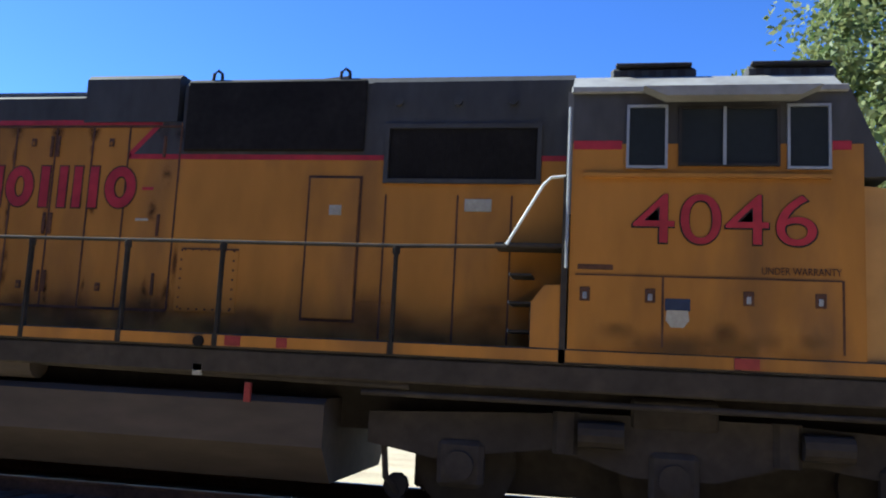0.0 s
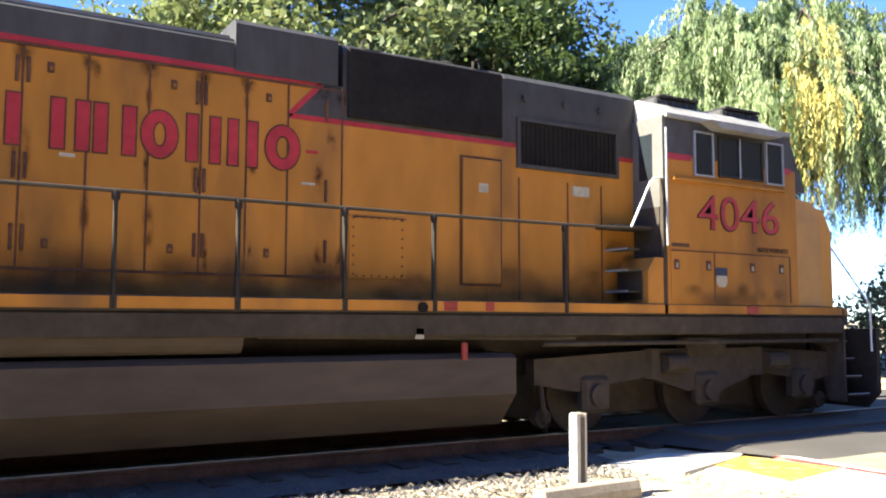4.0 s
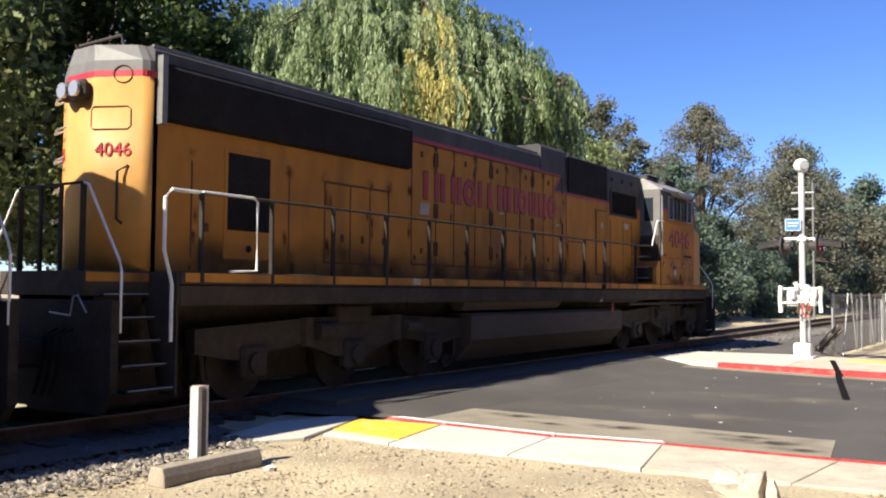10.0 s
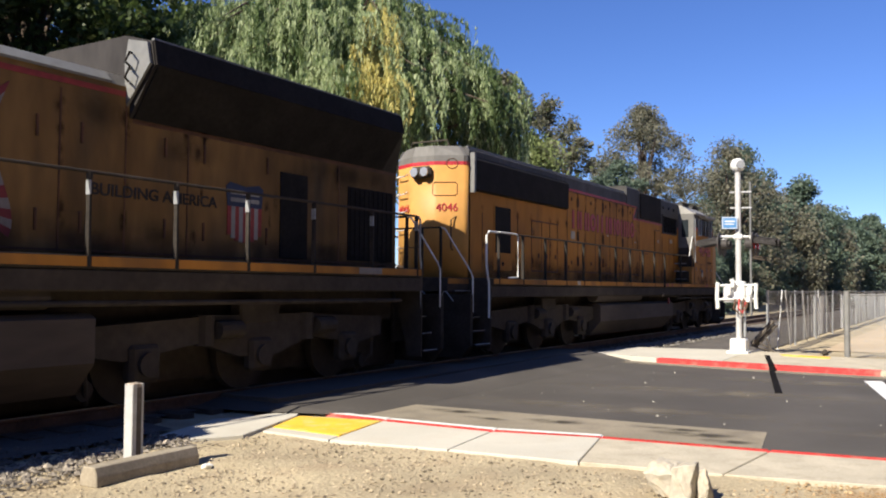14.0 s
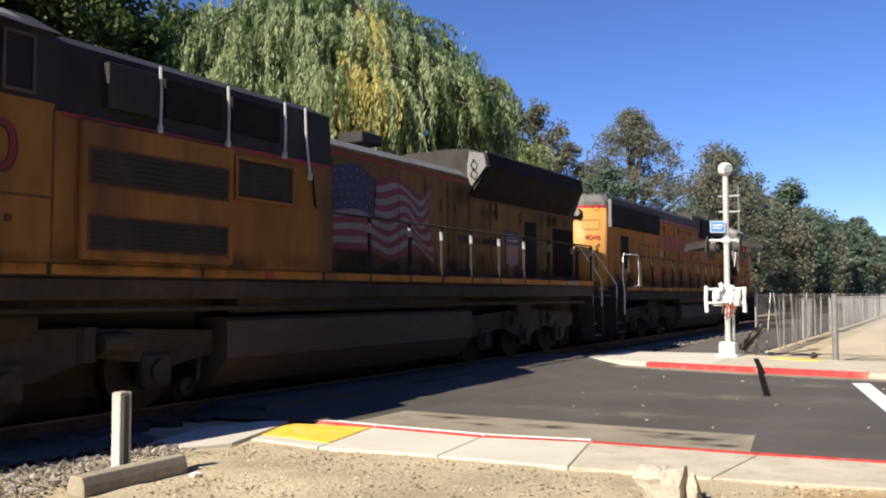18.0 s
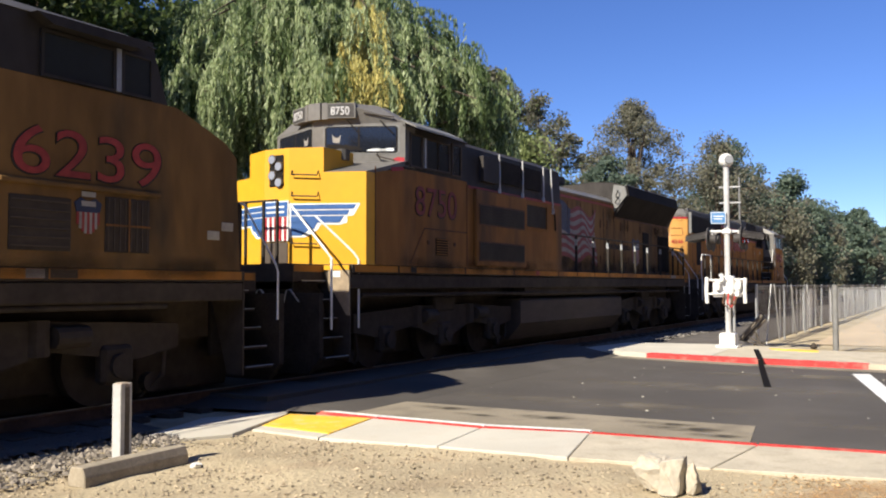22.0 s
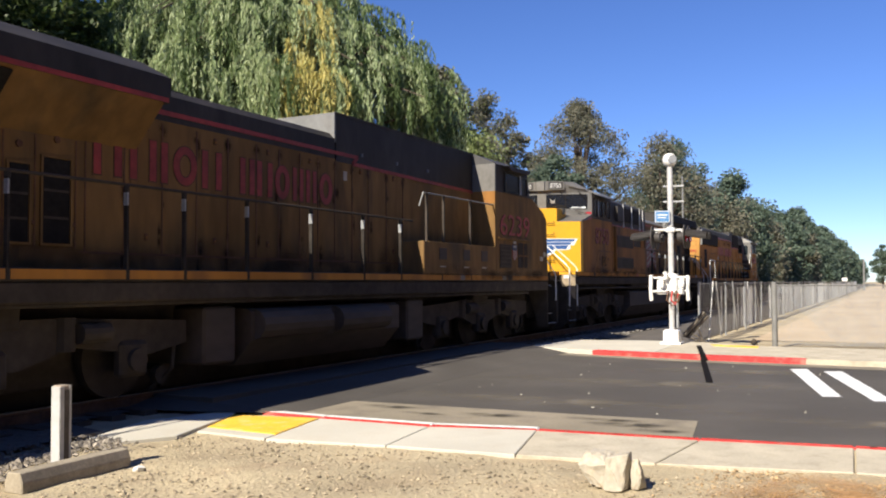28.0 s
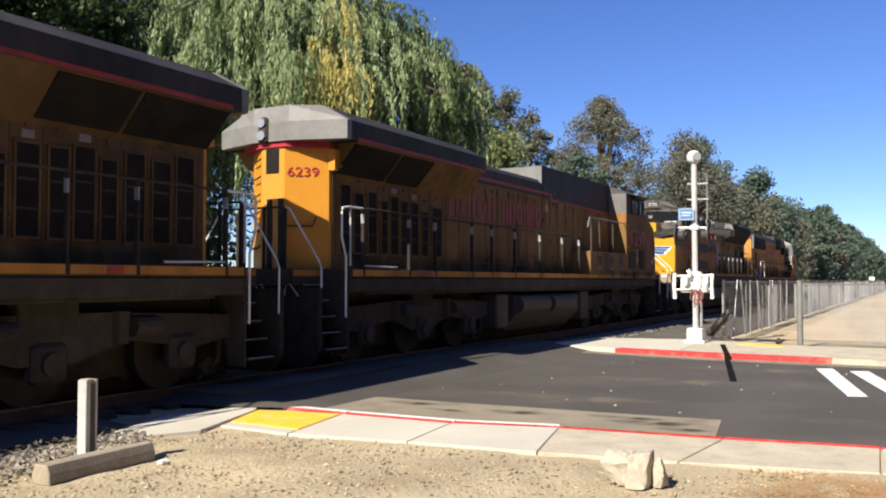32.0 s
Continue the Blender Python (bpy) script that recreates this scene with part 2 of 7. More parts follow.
    "wood": material("weathered_post_wood", (0.40, 0.33, 0.26), 0.85, 0, 0.25, 3.0, 20.0, 0.003, (0.15, 0.10, 0.07), 0.5, (4, 4, 0.6)),
    "rustwood": material("dark_grey_wood", (0.10, 0.085, 0.07), 0.9, 0, 0.3, 3.0, 20.0, 0.003),
    "bark": material("dark_tree_bark", (0.075, 0.055, 0.042), 0.95, 0, 0.3, 2.0, 12.0, 0.02, stretch=(2, 2, 0.5)),
    "flat_black": material("flat_black_strip", (0.009, 0.008, 0.008), 0.9, 0, 0.2, spec=0.05),
    "galv": material("galvanised_steel", (0.20, 0.2, 0.195), 0.6, 0.3, 0.15, 3.0, 16.0),
    "redlens": material("dark_red_lens", (0.3, 0.015, 0.02), 0.25, 0, 0.1),
    "visor": material("dusty_brown_hood_paint", (0.045, 0.04, 0.038), 0.7, 0, 0.2, 3.0, 20.0),
    "tan": material("sunlit_tan_paint", (0.30, 0.235, 0.16), 0.7, 0, 0.25, 2.0, 12.0),
    "pale_patchy": material("pale_patchy_strip", (0.5, 0.52, 0.52), 0.8, 0, 0.5, 9.0, 40.0),
}


def stain_material(name, base, strength=0.9, grain=5.0, plane=(1, 0, 1)):
    """A ragged stain that fades out towards the edges of the thin patch that carries it."""
    m = material(name, base, 0.8, 0, 0.3, 2.0, 14.0, spec=0.15)
    n, link = m.node_tree.nodes, m.node_tree.links.new
    co = n.new("ShaderNodeTexCoord")
    sub = n.new("ShaderNodeVectorMath")
    sub.operation = "SUBTRACT"
    sub.inputs[1].default_value = (0.5, 0.5, 0.5)
    link(co.outputs["Generated"], sub.inputs[0])
    flat = n.new("ShaderNodeVectorMath")
    flat.operation = "MULTIPLY"
    flat.inputs[1].default_value = plane
    link(sub.outputs[0], flat.inputs[0])
    ln = n.new("ShaderNodeVectorMath")
    ln.operation = "LENGTH"
    link(flat.outputs[0], ln.inputs[0])
    fade = n.new("ShaderNodeMapRange")
    fade.interpolation_type = "SMOOTHSTEP"
    fade.inputs["From Min"].default_value, fade.inputs["From Max"].default_value = 0.5, 0.05
    link(ln.outputs["Value"], fade.inputs["Value"])
    grit = n.new("ShaderNodeTexNoise")
    grit.inputs["Scale"].default_value, grit.inputs["Detail"].default_value = grain, 6
    link(co.outputs["Object"], grit.inputs["Vector"])
    rag = n.new("ShaderNodeMapRange")
    rag.inputs["From Min"].default_value, rag.inputs["From Max"].default_value = 0.35, 0.6
    link(grit.outputs["Fac"], rag.inputs["Value"])
    amt = n.new("ShaderNodeMath")
    amt.operation = "MULTIPLY"
    link(fade.outputs[0], amt.inputs[0])
    link(rag.outputs[0], amt.inputs[1])
    top = n.new("ShaderNodeMath")
    top.operation = "MULTIPLY"
    top.inputs[1].default_value = strength
    link(amt.outputs[0], top.inputs[0])
    clear = n.new("ShaderNodeBsdfTransparent")
    mix = n.new("ShaderNodeMixShader")
    link(top.outputs[0], mix.inputs[0])
    link(clear.outputs[0], mix.inputs[1])
    link(n["Principled BSDF"].outputs[0], mix.inputs[2])
    link(mix.outputs[0], n["Material Output"].inputs["Surface"])
    return m


M["smudge"] = stain_material("rust_brown_stain", (0.085, 0.034, 0.016), 0.72, 7.0)
M["grease"] = stain_material("dark_oily_grime", (0.075, 0.05, 0.028), 0.55, 1.3)
M["oil"] = stain_material("dark_oil_spot", (0.045, 0.04, 0.034), 0.75, 3.0, (1, 1, 0))
M["rusty_soil"] = stain_material("orange_brown_soil", (0.36, 0.2, 0.085), 0.8, 2.0, (1, 1, 0))
M["tyre_dust"] = stain_material("pale_road_dust", (0.2, 0.175, 0.14), 0.5, 1.2, (1, 1, 0))


def leaf_material(name, base, second, rough=0.55):
    m = bpy.data.materials.new(name)
    m.use_nodes = True
    n, link = m.node_tree.nodes, m.node_tree.links.new
    bsdf = n["Principled BSDF"]
    bsdf.inputs["Roughness"].default_value = rough
    bsdf.inputs["Specular IOR Level"].default_value = 0.3
    geo = n.new("ShaderNodeNewGeometry")
    mx = n.new("ShaderNodeMix")
    mx.data_type = "RGBA"
    link(geo.outputs["Random Per Island"], mx.inputs["Factor"])
    mx.inputs["A"].default_value, mx.inputs["B"].default_value = (*base, 1), (*second, 1)
    link(mx.outputs["Result"], bsdf.inputs["Base Color"])
    tr = n.new("ShaderNodeBsdfTranslucent")
    link(mx.outputs["Result"], tr.inputs["Color"])
    mix = n.new("ShaderNodeMixShader")
    mix.inputs[0].default_value = 0.4
    link(bsdf.outputs[0], mix.inputs[1])
    link(tr.outputs[0], mix.inputs[2])
    link(mix.outputs[0], n["Material Output"].inputs["Surface"])
    return m


LEAF_DARK = leaf_material("oak_leaves", (0.045, 0.08, 0.024), (0.13, 0.17, 0.055))
# Backlit shade is put into these darker leaf colours.
LEAF_SHADE = leaf_material("deep_shade_tree_leaves", (0.03, 0.055, 0.016), (0.085, 0.12, 0.035), 0.45)
LEAF_OAK = leaf_material("olive_oak_leaves", (0.07, 0.105, 0.035), (0.24, 0.26, 0.10))
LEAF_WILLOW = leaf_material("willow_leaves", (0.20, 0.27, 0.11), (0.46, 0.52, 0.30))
# Shade within the crown is put into this deeper leaf colour.
LEAF_WILLOW_SHADED = leaf_material("deep_shaded_willow_leaves", (0.05, 0.085, 0.03), (0.15, 0.21, 0.08))
LEAF_LIGHT = leaf_material("fresh_green_leaves", (0.13, 0.17, 0.06), (0.27, 0.32, 0.13))
LEAF_GOLD = leaf_material("golden_willow_leaves", (0.34, 0.33, 0.11), (0.62, 0.52, 0.17))
LEAF_BROWN = leaf_material("dry_brown_leaves", (0.095, 0.105, 0.075), (0.225, 0.21, 0.15))
# Distance haze is put into these cooler, lighter leaf greens.
LEAF_HAZY = leaf_material("hazy_far_tree_leaves", (0.062, 0.098, 0.07), (0.15, 0.195, 0.142))

# ---- mesh helpers ----
ORIGIN = {}


def thing(name, origin, label, category, group="", kind=""):
    ob = new(name)
    ob.location = origin
    ORIGIN[ob.name] = Vector(origin)
    return tagged(ob, label, category, group, kind)


def part(name, bm, mat, parent, label="", smooth=False):
    org = ORIGIN[parent.name]
    me = bpy.data.meshes.new(name)
    bmesh.ops.translate(bm, verts=bm.verts, vec=-org)
    if smooth:
        for f in bm.faces:
            f.smooth = True
    bm.to_mesh(me)
    bm.free()
    me.materials.append(mat if not isinstance(mat, str) else M[mat])
    ob = new(name, me)
    ob.parent = parent
    ORIGIN[ob.name] = org
    if label:
        tagged(ob, label)
    return ob


def single(name, bm, mat, label, category, group="", kind="", origin=None):
    me = bpy.data.meshes.new(name)
    if origin is not None:
        bmesh.ops.translate(bm, verts=bm.verts, vec=-Vector(origin))
    bm.to_mesh(me)
    bm.free()
    me.materials.append(mat if not isinstance(mat, str) else M[mat])
    ob = new(name, me)
    if origin is not None:
        ob.location = origin
    ORIGIN[ob.name] = Vector(origin or (0, 0, 0))
    return tagged(ob, label, category, group, kind)


def box(bm, x0, x1, y0, y1, z0, z1, bevel=0.0):
    vs = [bm.verts.new((x, y, z)) for x in (x0, x1) for y in (y0, y1) for z in (z0, z1)]
    fs = [bm.faces.new([vs[i] for i in f]) for f in ((0, 1, 3, 2), (4, 6, 7, 5), (0, 4, 5, 1), (2, 3, 7, 6), (0, 2, 6, 4), (1, 5, 7, 3))]
    if bevel:
        es = list({e for f in fs for e in f.edges})
        bmesh.ops.bevel(bm, geom=es, offset=bevel, segments=1, affect="EDGES")
    return bm


def B(*a, **k):
    return box(bmesh.new(), *a, **k)


def prism(bm, profile, x0, x1, axis="x", shrink=None):
    """Extrude a closed profile along an axis; profile is (y, z) for x, (x, z) for y, (x, y) for z."""
    def at(p, v):
        return {"x": (v, p[0], p[1]), "y": (p[0], v, p[1]), "z": (p[0], p[1], v)}[axis]
    a = [bm.verts.new(at(p, x0)) for p in profile]
    b = [bm.verts.new(at(p, x1)) for p in (shrink or profile)]
    n = len(profile)
    bm.faces.new(a)
    bm.faces.new(b[::-1])
    for i in range(n):
        bm.faces.new((a[i], b[i], b[(i + 1) % n], a[(i + 1) % n]))
    bmesh.ops.recalc_face_normals(bm, faces=bm.faces)
    return bm


def PR(profile, x0, x1, axis="x", shrink=None):
    return prism(bmesh.new(), profile, x0, x1, axis, shrink)


def rod(bm, pts, r, sides=8, r2=None, cap=True):
    """A tube along points."""
    pts = [Vector(p) for p in pts]
    rings, n = [], len(pts)
    for i, p in enumerate(pts):
        d = (pts[min(i + 1, n - 1)] - pts[max(i - 1, 0)]).normalized()
        up = Vector((0, 0, 1)) if abs(d.z) < 0.9 else Vector((1, 0, 0))
        u = d.cross(up).normalized()
        v = d.cross(u)
        rad = r if r2 is None else r + (r2 - r) * i / (n - 1)
        rings.append([bm.verts.new(p + (u * math.cos(a) + v * math.sin(a)) * rad) for a in (2 * math.pi * k / sides for k in range(sides))])
    for a, b in zip(rings, rings[1:]):
        for k in range(sides):
            bm.faces.new((a[k], a[(k + 1) % sides], b[(k + 1) % sides], b[k]))
    if cap:
        bm.faces.new(rings[0][::-1])
        bm.faces.new(rings[-1])
    return bm


def R(pts, r, sides=8, r2=None):
    return rod(bmesh.new(), pts, r, sides, r2)


def disc(bm, c, axis, r, depth, sides=20):
    c, a = Vector(c), Vector(axis).normalized()
    return rod(bm, [c - a * depth / 2, c + a * depth / 2], r, sides)


def lettering(text, size, mat, parent, origin_x, y, z, outline=0.0, facing="near", label="", name="number", width=0.0):
    """Raised characters in the built-in font, upright on a wall that faces the viewer's side (or the rear).
    With a width, size is the height of the characters and they are drawn out to that width."""
    cu = bpy.data.curves.new(name, "FONT")
    cu.body, cu.size, cu.extrude, cu.offset = text, 1.0 if width else size, 0.004, 0.0 if width else outline
    tmp = bpy.data.objects.new(name, cu)
    me = bpy.data.meshes.new_from_object(tmp)
    if width:
        co = np.array([v.co for v in me.vertices])
        lo, hi = co.min(0), co.max(0)
        kx, ky = width / (hi[0] - lo[0]), size / (hi[1] - lo[1])
        bpy.data.meshes.remove(me)
        cu.offset = outline / ((kx + ky) / 2)
        me = bpy.data.meshes.new_from_object(tmp)
        me.transform(Matrix.Diagonal((kx, ky, 1, 1)) @ Matrix.Translation((-lo[0], -lo[1], 0)))
    bpy.data.objects.remove(tmp)
    org = ORIGIN[parent.name]
    turn = pose(0, 0, 0, 90, 0, 0) if facing == "near" else pose(0, 0, 0, 90, 0, -90)
    me.transform(Matrix.Translation(Vector((origin_x, y, z)) - org) @ turn)
    me.materials.clear()
    me.materials.append(M[mat])
    ob = new(name, me)
    ob.parent = parent
    ORIGIN[ob.name] = org
    if label:
        tagged(ob, label)
    return ob


def on_slant(ob, start, run, z, parent, off=0.006):
    """Turn characters made flat at the origin onto an upright face that runs along a level direction."""
    r = Vector((run[0], run[1], 0)).normalized()
    n = r.cross(Vector((0, 0, 1)))
    org = ORIGIN[parent.name]
    ob.data.transform(pose(0, 0, 0, -90, 0, 0) @ Matrix.Translation(org))
    ob.data.transform(Matrix.Translation(Vector((start[0], start[1], z)) + n * off - org) @ Matrix((r, Vector((0, 0, 1)), n)).transposed().to_4x4())
    return ob

# ---- ground, road, pavement, track ----
def sheet(name, poly, z, mat, label, kind="structure", depth=0.0):
    bm = bmesh.new()
    top = [bm.verts.new((x, y, z)) for x, y in poly]
    bm.faces.new(top)
    if depth:
        low = [bm.verts.new((x, y, z - depth)) for x, y in poly]
        for i in range(len(poly)):
            j = (i + 1) % len(poly)
            bm.faces.new((top[i], low[i], low[j], top[j]))
    bmesh.ops.recalc_face_normals(bm, faces=bm.faces)
    if bm.faces[:][0].normal.z < 0 and not depth:
        bmesh.ops.reverse_faces(bm, faces=bm.faces)
    return single(name, bm, mat, label, name.split("_")[0], kind=kind)


def ground_sheet():
    def axis(lo, hi, step, far):
        core = list(np.arange(lo, hi, step))
        out, v = [], hi
        while v < far:
            out.append(v)
            v = v + max(step, (v - hi) * 0.6 + step)
        out.append(far)
        back, v = [], lo - step
        while v > -far:
            back.append(v)
            v = v - max(step, (lo - v) * 0.6 + step)
        back.append(-far)
        return np.array(back[::-1] + core + out)
    xs, ys = axis(0.0, 10.0, 0.12, 2500.0), axis(0.0, 9.0, 0.12, 2500.0)
    X, Y = np.meshgrid(xs, ys, indexing="ij")
    Z = np.zeros_like(X)
    for i in range(X.shape[0]):
        for j in range(X.shape[1]):
            x, y = X[i, j], Y[i, j]
            if -1 < x < 11 and -1 < y < 10:
                Z[i, j] = -0.03 + 0.022 * noise.noise((x * 1.3, y * 1.3, 0)) + 0.012 * noise.noise((x * 5, y * 5, 3))
            else:
                Z[i, j] = -0.05
    nx, ny = X.shape
    verts = np.stack([X, Y, Z], -1).reshape(-1, 3)
    idx = np.arange(nx * ny).reshape(nx, ny)
    faces = np.stack([idx[:-1, :-1], idx[1:, :-1], idx[1:, 1:], idx[:-1, 1:]], -1).reshape(-1, 4)
    me = bpy.data.meshes.new("ground")
    me.from_pydata(verts.tolist(), [], faces.tolist())
    me.materials.append(M["dirt"])
    for p in me.polygons:
        p.use_smooth = True
    return tagged(new("ground", me), "dry tan dirt lot with scattered small stones", "ground", kind="structure")


ground_sheet()
sheet("field", [(27.5, 3.6), (27.5, -60), (900, -200), (900, 3.6)], -0.03, "field", "pale bare dry soil field behind the fence")
ROAD = [(10.5, -60), (19.6, -60), (19.65, 0.6), (19.85, 3.4), (20.4, 6.2), (20.9, 8.0), (21.1, 22), (9.2, 22), (9.5, 7.8), (9.7, 3.7), (10.1, 0.3)]
sheet("road", ROAD, -0.012, "asphalt", "worn dark grey asphalt road over the crossing")
sheet("gutter_near", [(9.45, 8.0), (9.7, 3.66), (9.86, 1.92), (11.17, 2.1), (11.08, 3.3), (10.95, 6.2), (10.9, 8.0)], -0.006, "gutter", "dusty tan concrete gutter strip beside the kerb")
sheet("gutter_far", [(20.3, 6.3), (19.8, 3.4), (19.6, 0.5), (19.55, -8), (18.95, -8), (19.0, 0.5), (19.2, 3.4), (19.75, 6.3), (20.2, 8.4), (20.8, 8.4)], -0.006, "gutter", "dusty tan concrete gutter strip beside the far kerb")
def ground_stain(name, x, y, lx, ly, turn, z, mat, label):
    """A thin stain on the ground, lx by ly, turned about its middle."""
    c, d = math.cos(radians(turn)), math.sin(radians(turn))
    bm = bmesh.new()
    bm.faces.new([bm.verts.new((u * lx / 2, v * ly / 2, 0)) for u, v in ((-1, -1), (1, -1), (1, 1), (-1, 1))])
    ob = single(name, bm, mat, label, "stain", kind="structure")
    ob.matrix_world = pose(x, y, z, 0, 0, turn)
    return ob


for x, y, lx, ly, turn in ((10.5, 2.75, 0.5, 1.5, 6), (10.2, 2.35, 0.35, 0.9, 8), (10.75, 3.1, 0.3, 1.3, 4), (10.5, 4.6, 0.45, 1.1, 3), (10.6, 6.2, 0.4, 1.2, 0), (10.25, 5.5, 0.25, 0.9, 0)):
    ground_stain("oil_stain", x, y, lx, ly, turn, 0.0, "oil", "dark oil stain on the gutter concrete")
for x, y, lx, ly, turn in ((12.2, 4.2, 1.2, 7.0, 2), (15.0, 3.5, 1.6, 8.0, 4), (17.6, 2.5, 1.3, 6.0, 6), (11.8, 0.2, 1.0, 4.0, 8)):
    ground_stain("dust_streak", x, y, lx, ly, turn, -0.008, "tyre_dust", "pale dust worn along the wheel tracks")
ground_stain("soil_stain", 7.6, 0.4, 2.6, 2.2, 10, -0.006, "rusty_soil", "orange-brown soil beside the pavement")

walk_near = thing("pavement_near", (8.6, 5.5, 0), "pale concrete sidewalk slabs with a yellow tactile pad", "pavement", kind="structure")


def slab(poly, mat, parent, name="slab", z=0.0, depth=0.12, gap=0.012):
    c = Vector((sum(p[0] for p in poly) / len(poly), sum(p[1] for p in poly) / len(poly)))
    poly = [tuple(Vector(p) + (c - Vector(p)).normalized() * gap) for p in poly]
    bm = PR(poly, z - depth, z, "z")
    top = [e for e in bm.edges if all(abs(v.co.z - z) < 1e-5 for v in e.verts)]
    bmesh.ops.bevel(bm, geom=top, offset=0.008, segments=1, affect="EDGES")
    return part(name, bm, mat, parent)


RISE = Vector((-0.307, 0.952))
for name, plan in (("slab", [(0, 0), (1.6, 0), (1.95, 0.1), (1.75, 0.35), (1.2, 0.72), (-0.4, 0.72), (-0.53, 0.57)]), ("kerb_stone", [(-0.4, 0.73), (1.2, 0.73), (1.05, 0.92), (-0.28, 0.92)])):
    ob = slab([(7.5 + 0.952 * a + RISE.x * d, 7.21 + 0.307 * a + RISE.y * d) for a, d in plan], "concrete", walk_near, name, z=0.008, depth=0.2, gap=0.006)
    for v in ob.data.vertices:
        w = ob.matrix_world @ v.co
        v.co.z += 0.11 * max(0.0, (w.xy - Vector((7.5, 7.21))).dot(RISE))
slab([(7.88, 7.27), (7.81, 6.2), (8.08, 6.255), (8.14, 7.35)], "concrete", walk_near)
slab([(8.14, 7.35), (8.08, 6.255), (9.29, 6.5), (9.03, 7.68)], "yellowpad", walk_near, "tactile_pad", 0.006)
slab([(7.81, 6.2), (8.04, 4.77), (9.33, 4.93), (9.3, 6.5)], "concrete", walk_near)
slab([(8.04, 4.77), (8.19, 3.34), (9.66, 3.66), (9.33, 4.93)], "concrete", walk_near)
apron = [(8.19, 3.34), (8.37, 1.97), (8.75, 0.26), (9.4, -6), (10.4, -6), (10.03, 0.3), (9.8, 1.83), (9.62, 3.66)]
slab(apron[:2] + [(9.8, 1.83), (9.62, 3.66)], "oldconcrete", walk_near)
slab([(8.37, 1.97), (8.75, 0.26), (10.03, 0.3), (9.8, 1.83)], "oldconcrete", walk_near)
slab([(8.75, 0.26), (9.4, -6), (10.4, -6), (10.03, 0.3)], "oldconcrete", walk_near)


def kerb(name, line, width, z, mats, label):
    ob = thing(name, (line[0][0], line[0][1], 0), label, "kerb", kind="structure")
    for (p, q), mat in zip(zip(line, line[1:]), mats):
        p, q = Vector(p), Vector(q)
        d = (q - p).normalized()
        nrm = Vector((d.y, -d.x)) * width
        bm = PR([tuple(p), tuple(q), tuple(q + nrm), tuple(p + nrm)], -0.1, z, "z")
        top = [e for e in bm.edges if all(abs(v.co.z - z) < 1e-5 for v in e.verts)]
        bmesh.ops.bevel(bm, geom=top, offset=0.015, segments=2, affect="EDGES")
        part("kerb_stone", bm, mat, ob)
    return ob


kerb("kerb_near_top", [(9.42, 7.76), (9.38, 6.5), (9.42, 4.93), (9.68, 3.66)], -0.15, 0.012, ["white"] * 3, "white-topped concrete kerb")
kerb("kerb_near", [(9.38, 7.5), (9.36, 6.5), (9.39, 4.93), (9.66, 3.66), (9.85, 1.83), (10.07, 0.3), (10.5, -8)], -0.03, 0.014, ["redkerb"] * 6, "red-painted edge of the near kerb")
kerb("kerb_far", [(20.95, 8.4), (20.55, 7.0), (20.3, 6.3), (20.05, 4.9), (19.88, 3.5), (19.72, 1.5), (19.68, 0.5), (19.6, -8)], -0.28, 0.10, ["concrete", "concrete", "redkerb", "redkerb", "redkerb", "oldconcrete", "oldconcrete"], "red and white painted far kerb")
walk_far = thing("pavement_far", (22.5, 5, 0), "pale concrete sidewalk at the signal", "pavement", kind="structure")
slab([(20.85, 8.35), (20.62, 7.2), (20.35, 6.0), (20.1, 4.8), (24.6, 5.0), (24.0, 8.0)], "concrete", walk_far, z=0.09)
slab([(20.1, 4.8), (19.98, 3.4), (19.85, 1.4), (23.4, 2.7), (24.6, 5.0)], "oldconcrete", walk_far, z=0.09)
slab([(19.85, 1.4), (19.75, -8), (23.3, -8), (23.4, 2.7)], "oldconcrete", walk_far, z=0.09)
slab([(23.5, 4.1), (22.9, 3.9), (22.6, 2.8), (23.3, 2.85)], "yellowpad", walk_far, "tactile_pad", 0.098)

for poly in ([(18.51, 1.70), (18.66, 1.40), (14.38, 0.60), (14.27, 0.86)], [(18.27, 1.08), (18.43, 0.76), (14.15, -0.1), (14.04, 0.16)]):
    sheet("road_marking", poly, -0.004, "white", "white painted transverse road line")
# Flat black strip that steps up over the kerb.
cover = thing("rubber_strip", (19.6, 3.5, 0), "narrow black strip over road, kerb and sidewalk", "rubber strip")
for (x0, y0), (x1, y1), z0, z1 in (((15.5, 2.72), (19.55, 3.56), 0.0, 0.0), ((19.55, 3.56), (19.72, 3.60), 0.0, 0.112), ((19.72, 3.60), (22.7, 4.25), 0.112, 0.112)):
    bm = bmesh.new()
    w = 0.055
    v = [bm.verts.new(p) for p in ((x0 + 0.02, y0 - w, z0), (x0 - 0.02, y0 + w, z0), (x1 - 0.02, y1 + w, z1), (x1 + 0.02, y1 - w, z1))]
    u = [bm.verts.new(p.co + Vector((0, 0, -0.02))) for p in v]
    bm.faces.new(v)
    for i in range(4):
        bm.faces.new((v[i], u[i], u[(i + 1) % 4], v[(i + 1) % 4]))
    part("strip_length", bm, "flat_black", cover)

# railway
track = thing("railway_track", (0, YC, 0), "pair of steel rails on dark ties and ballast", "railway track", kind="structure")
for side in (-1, 1):
    y = YC + side * 0.7525
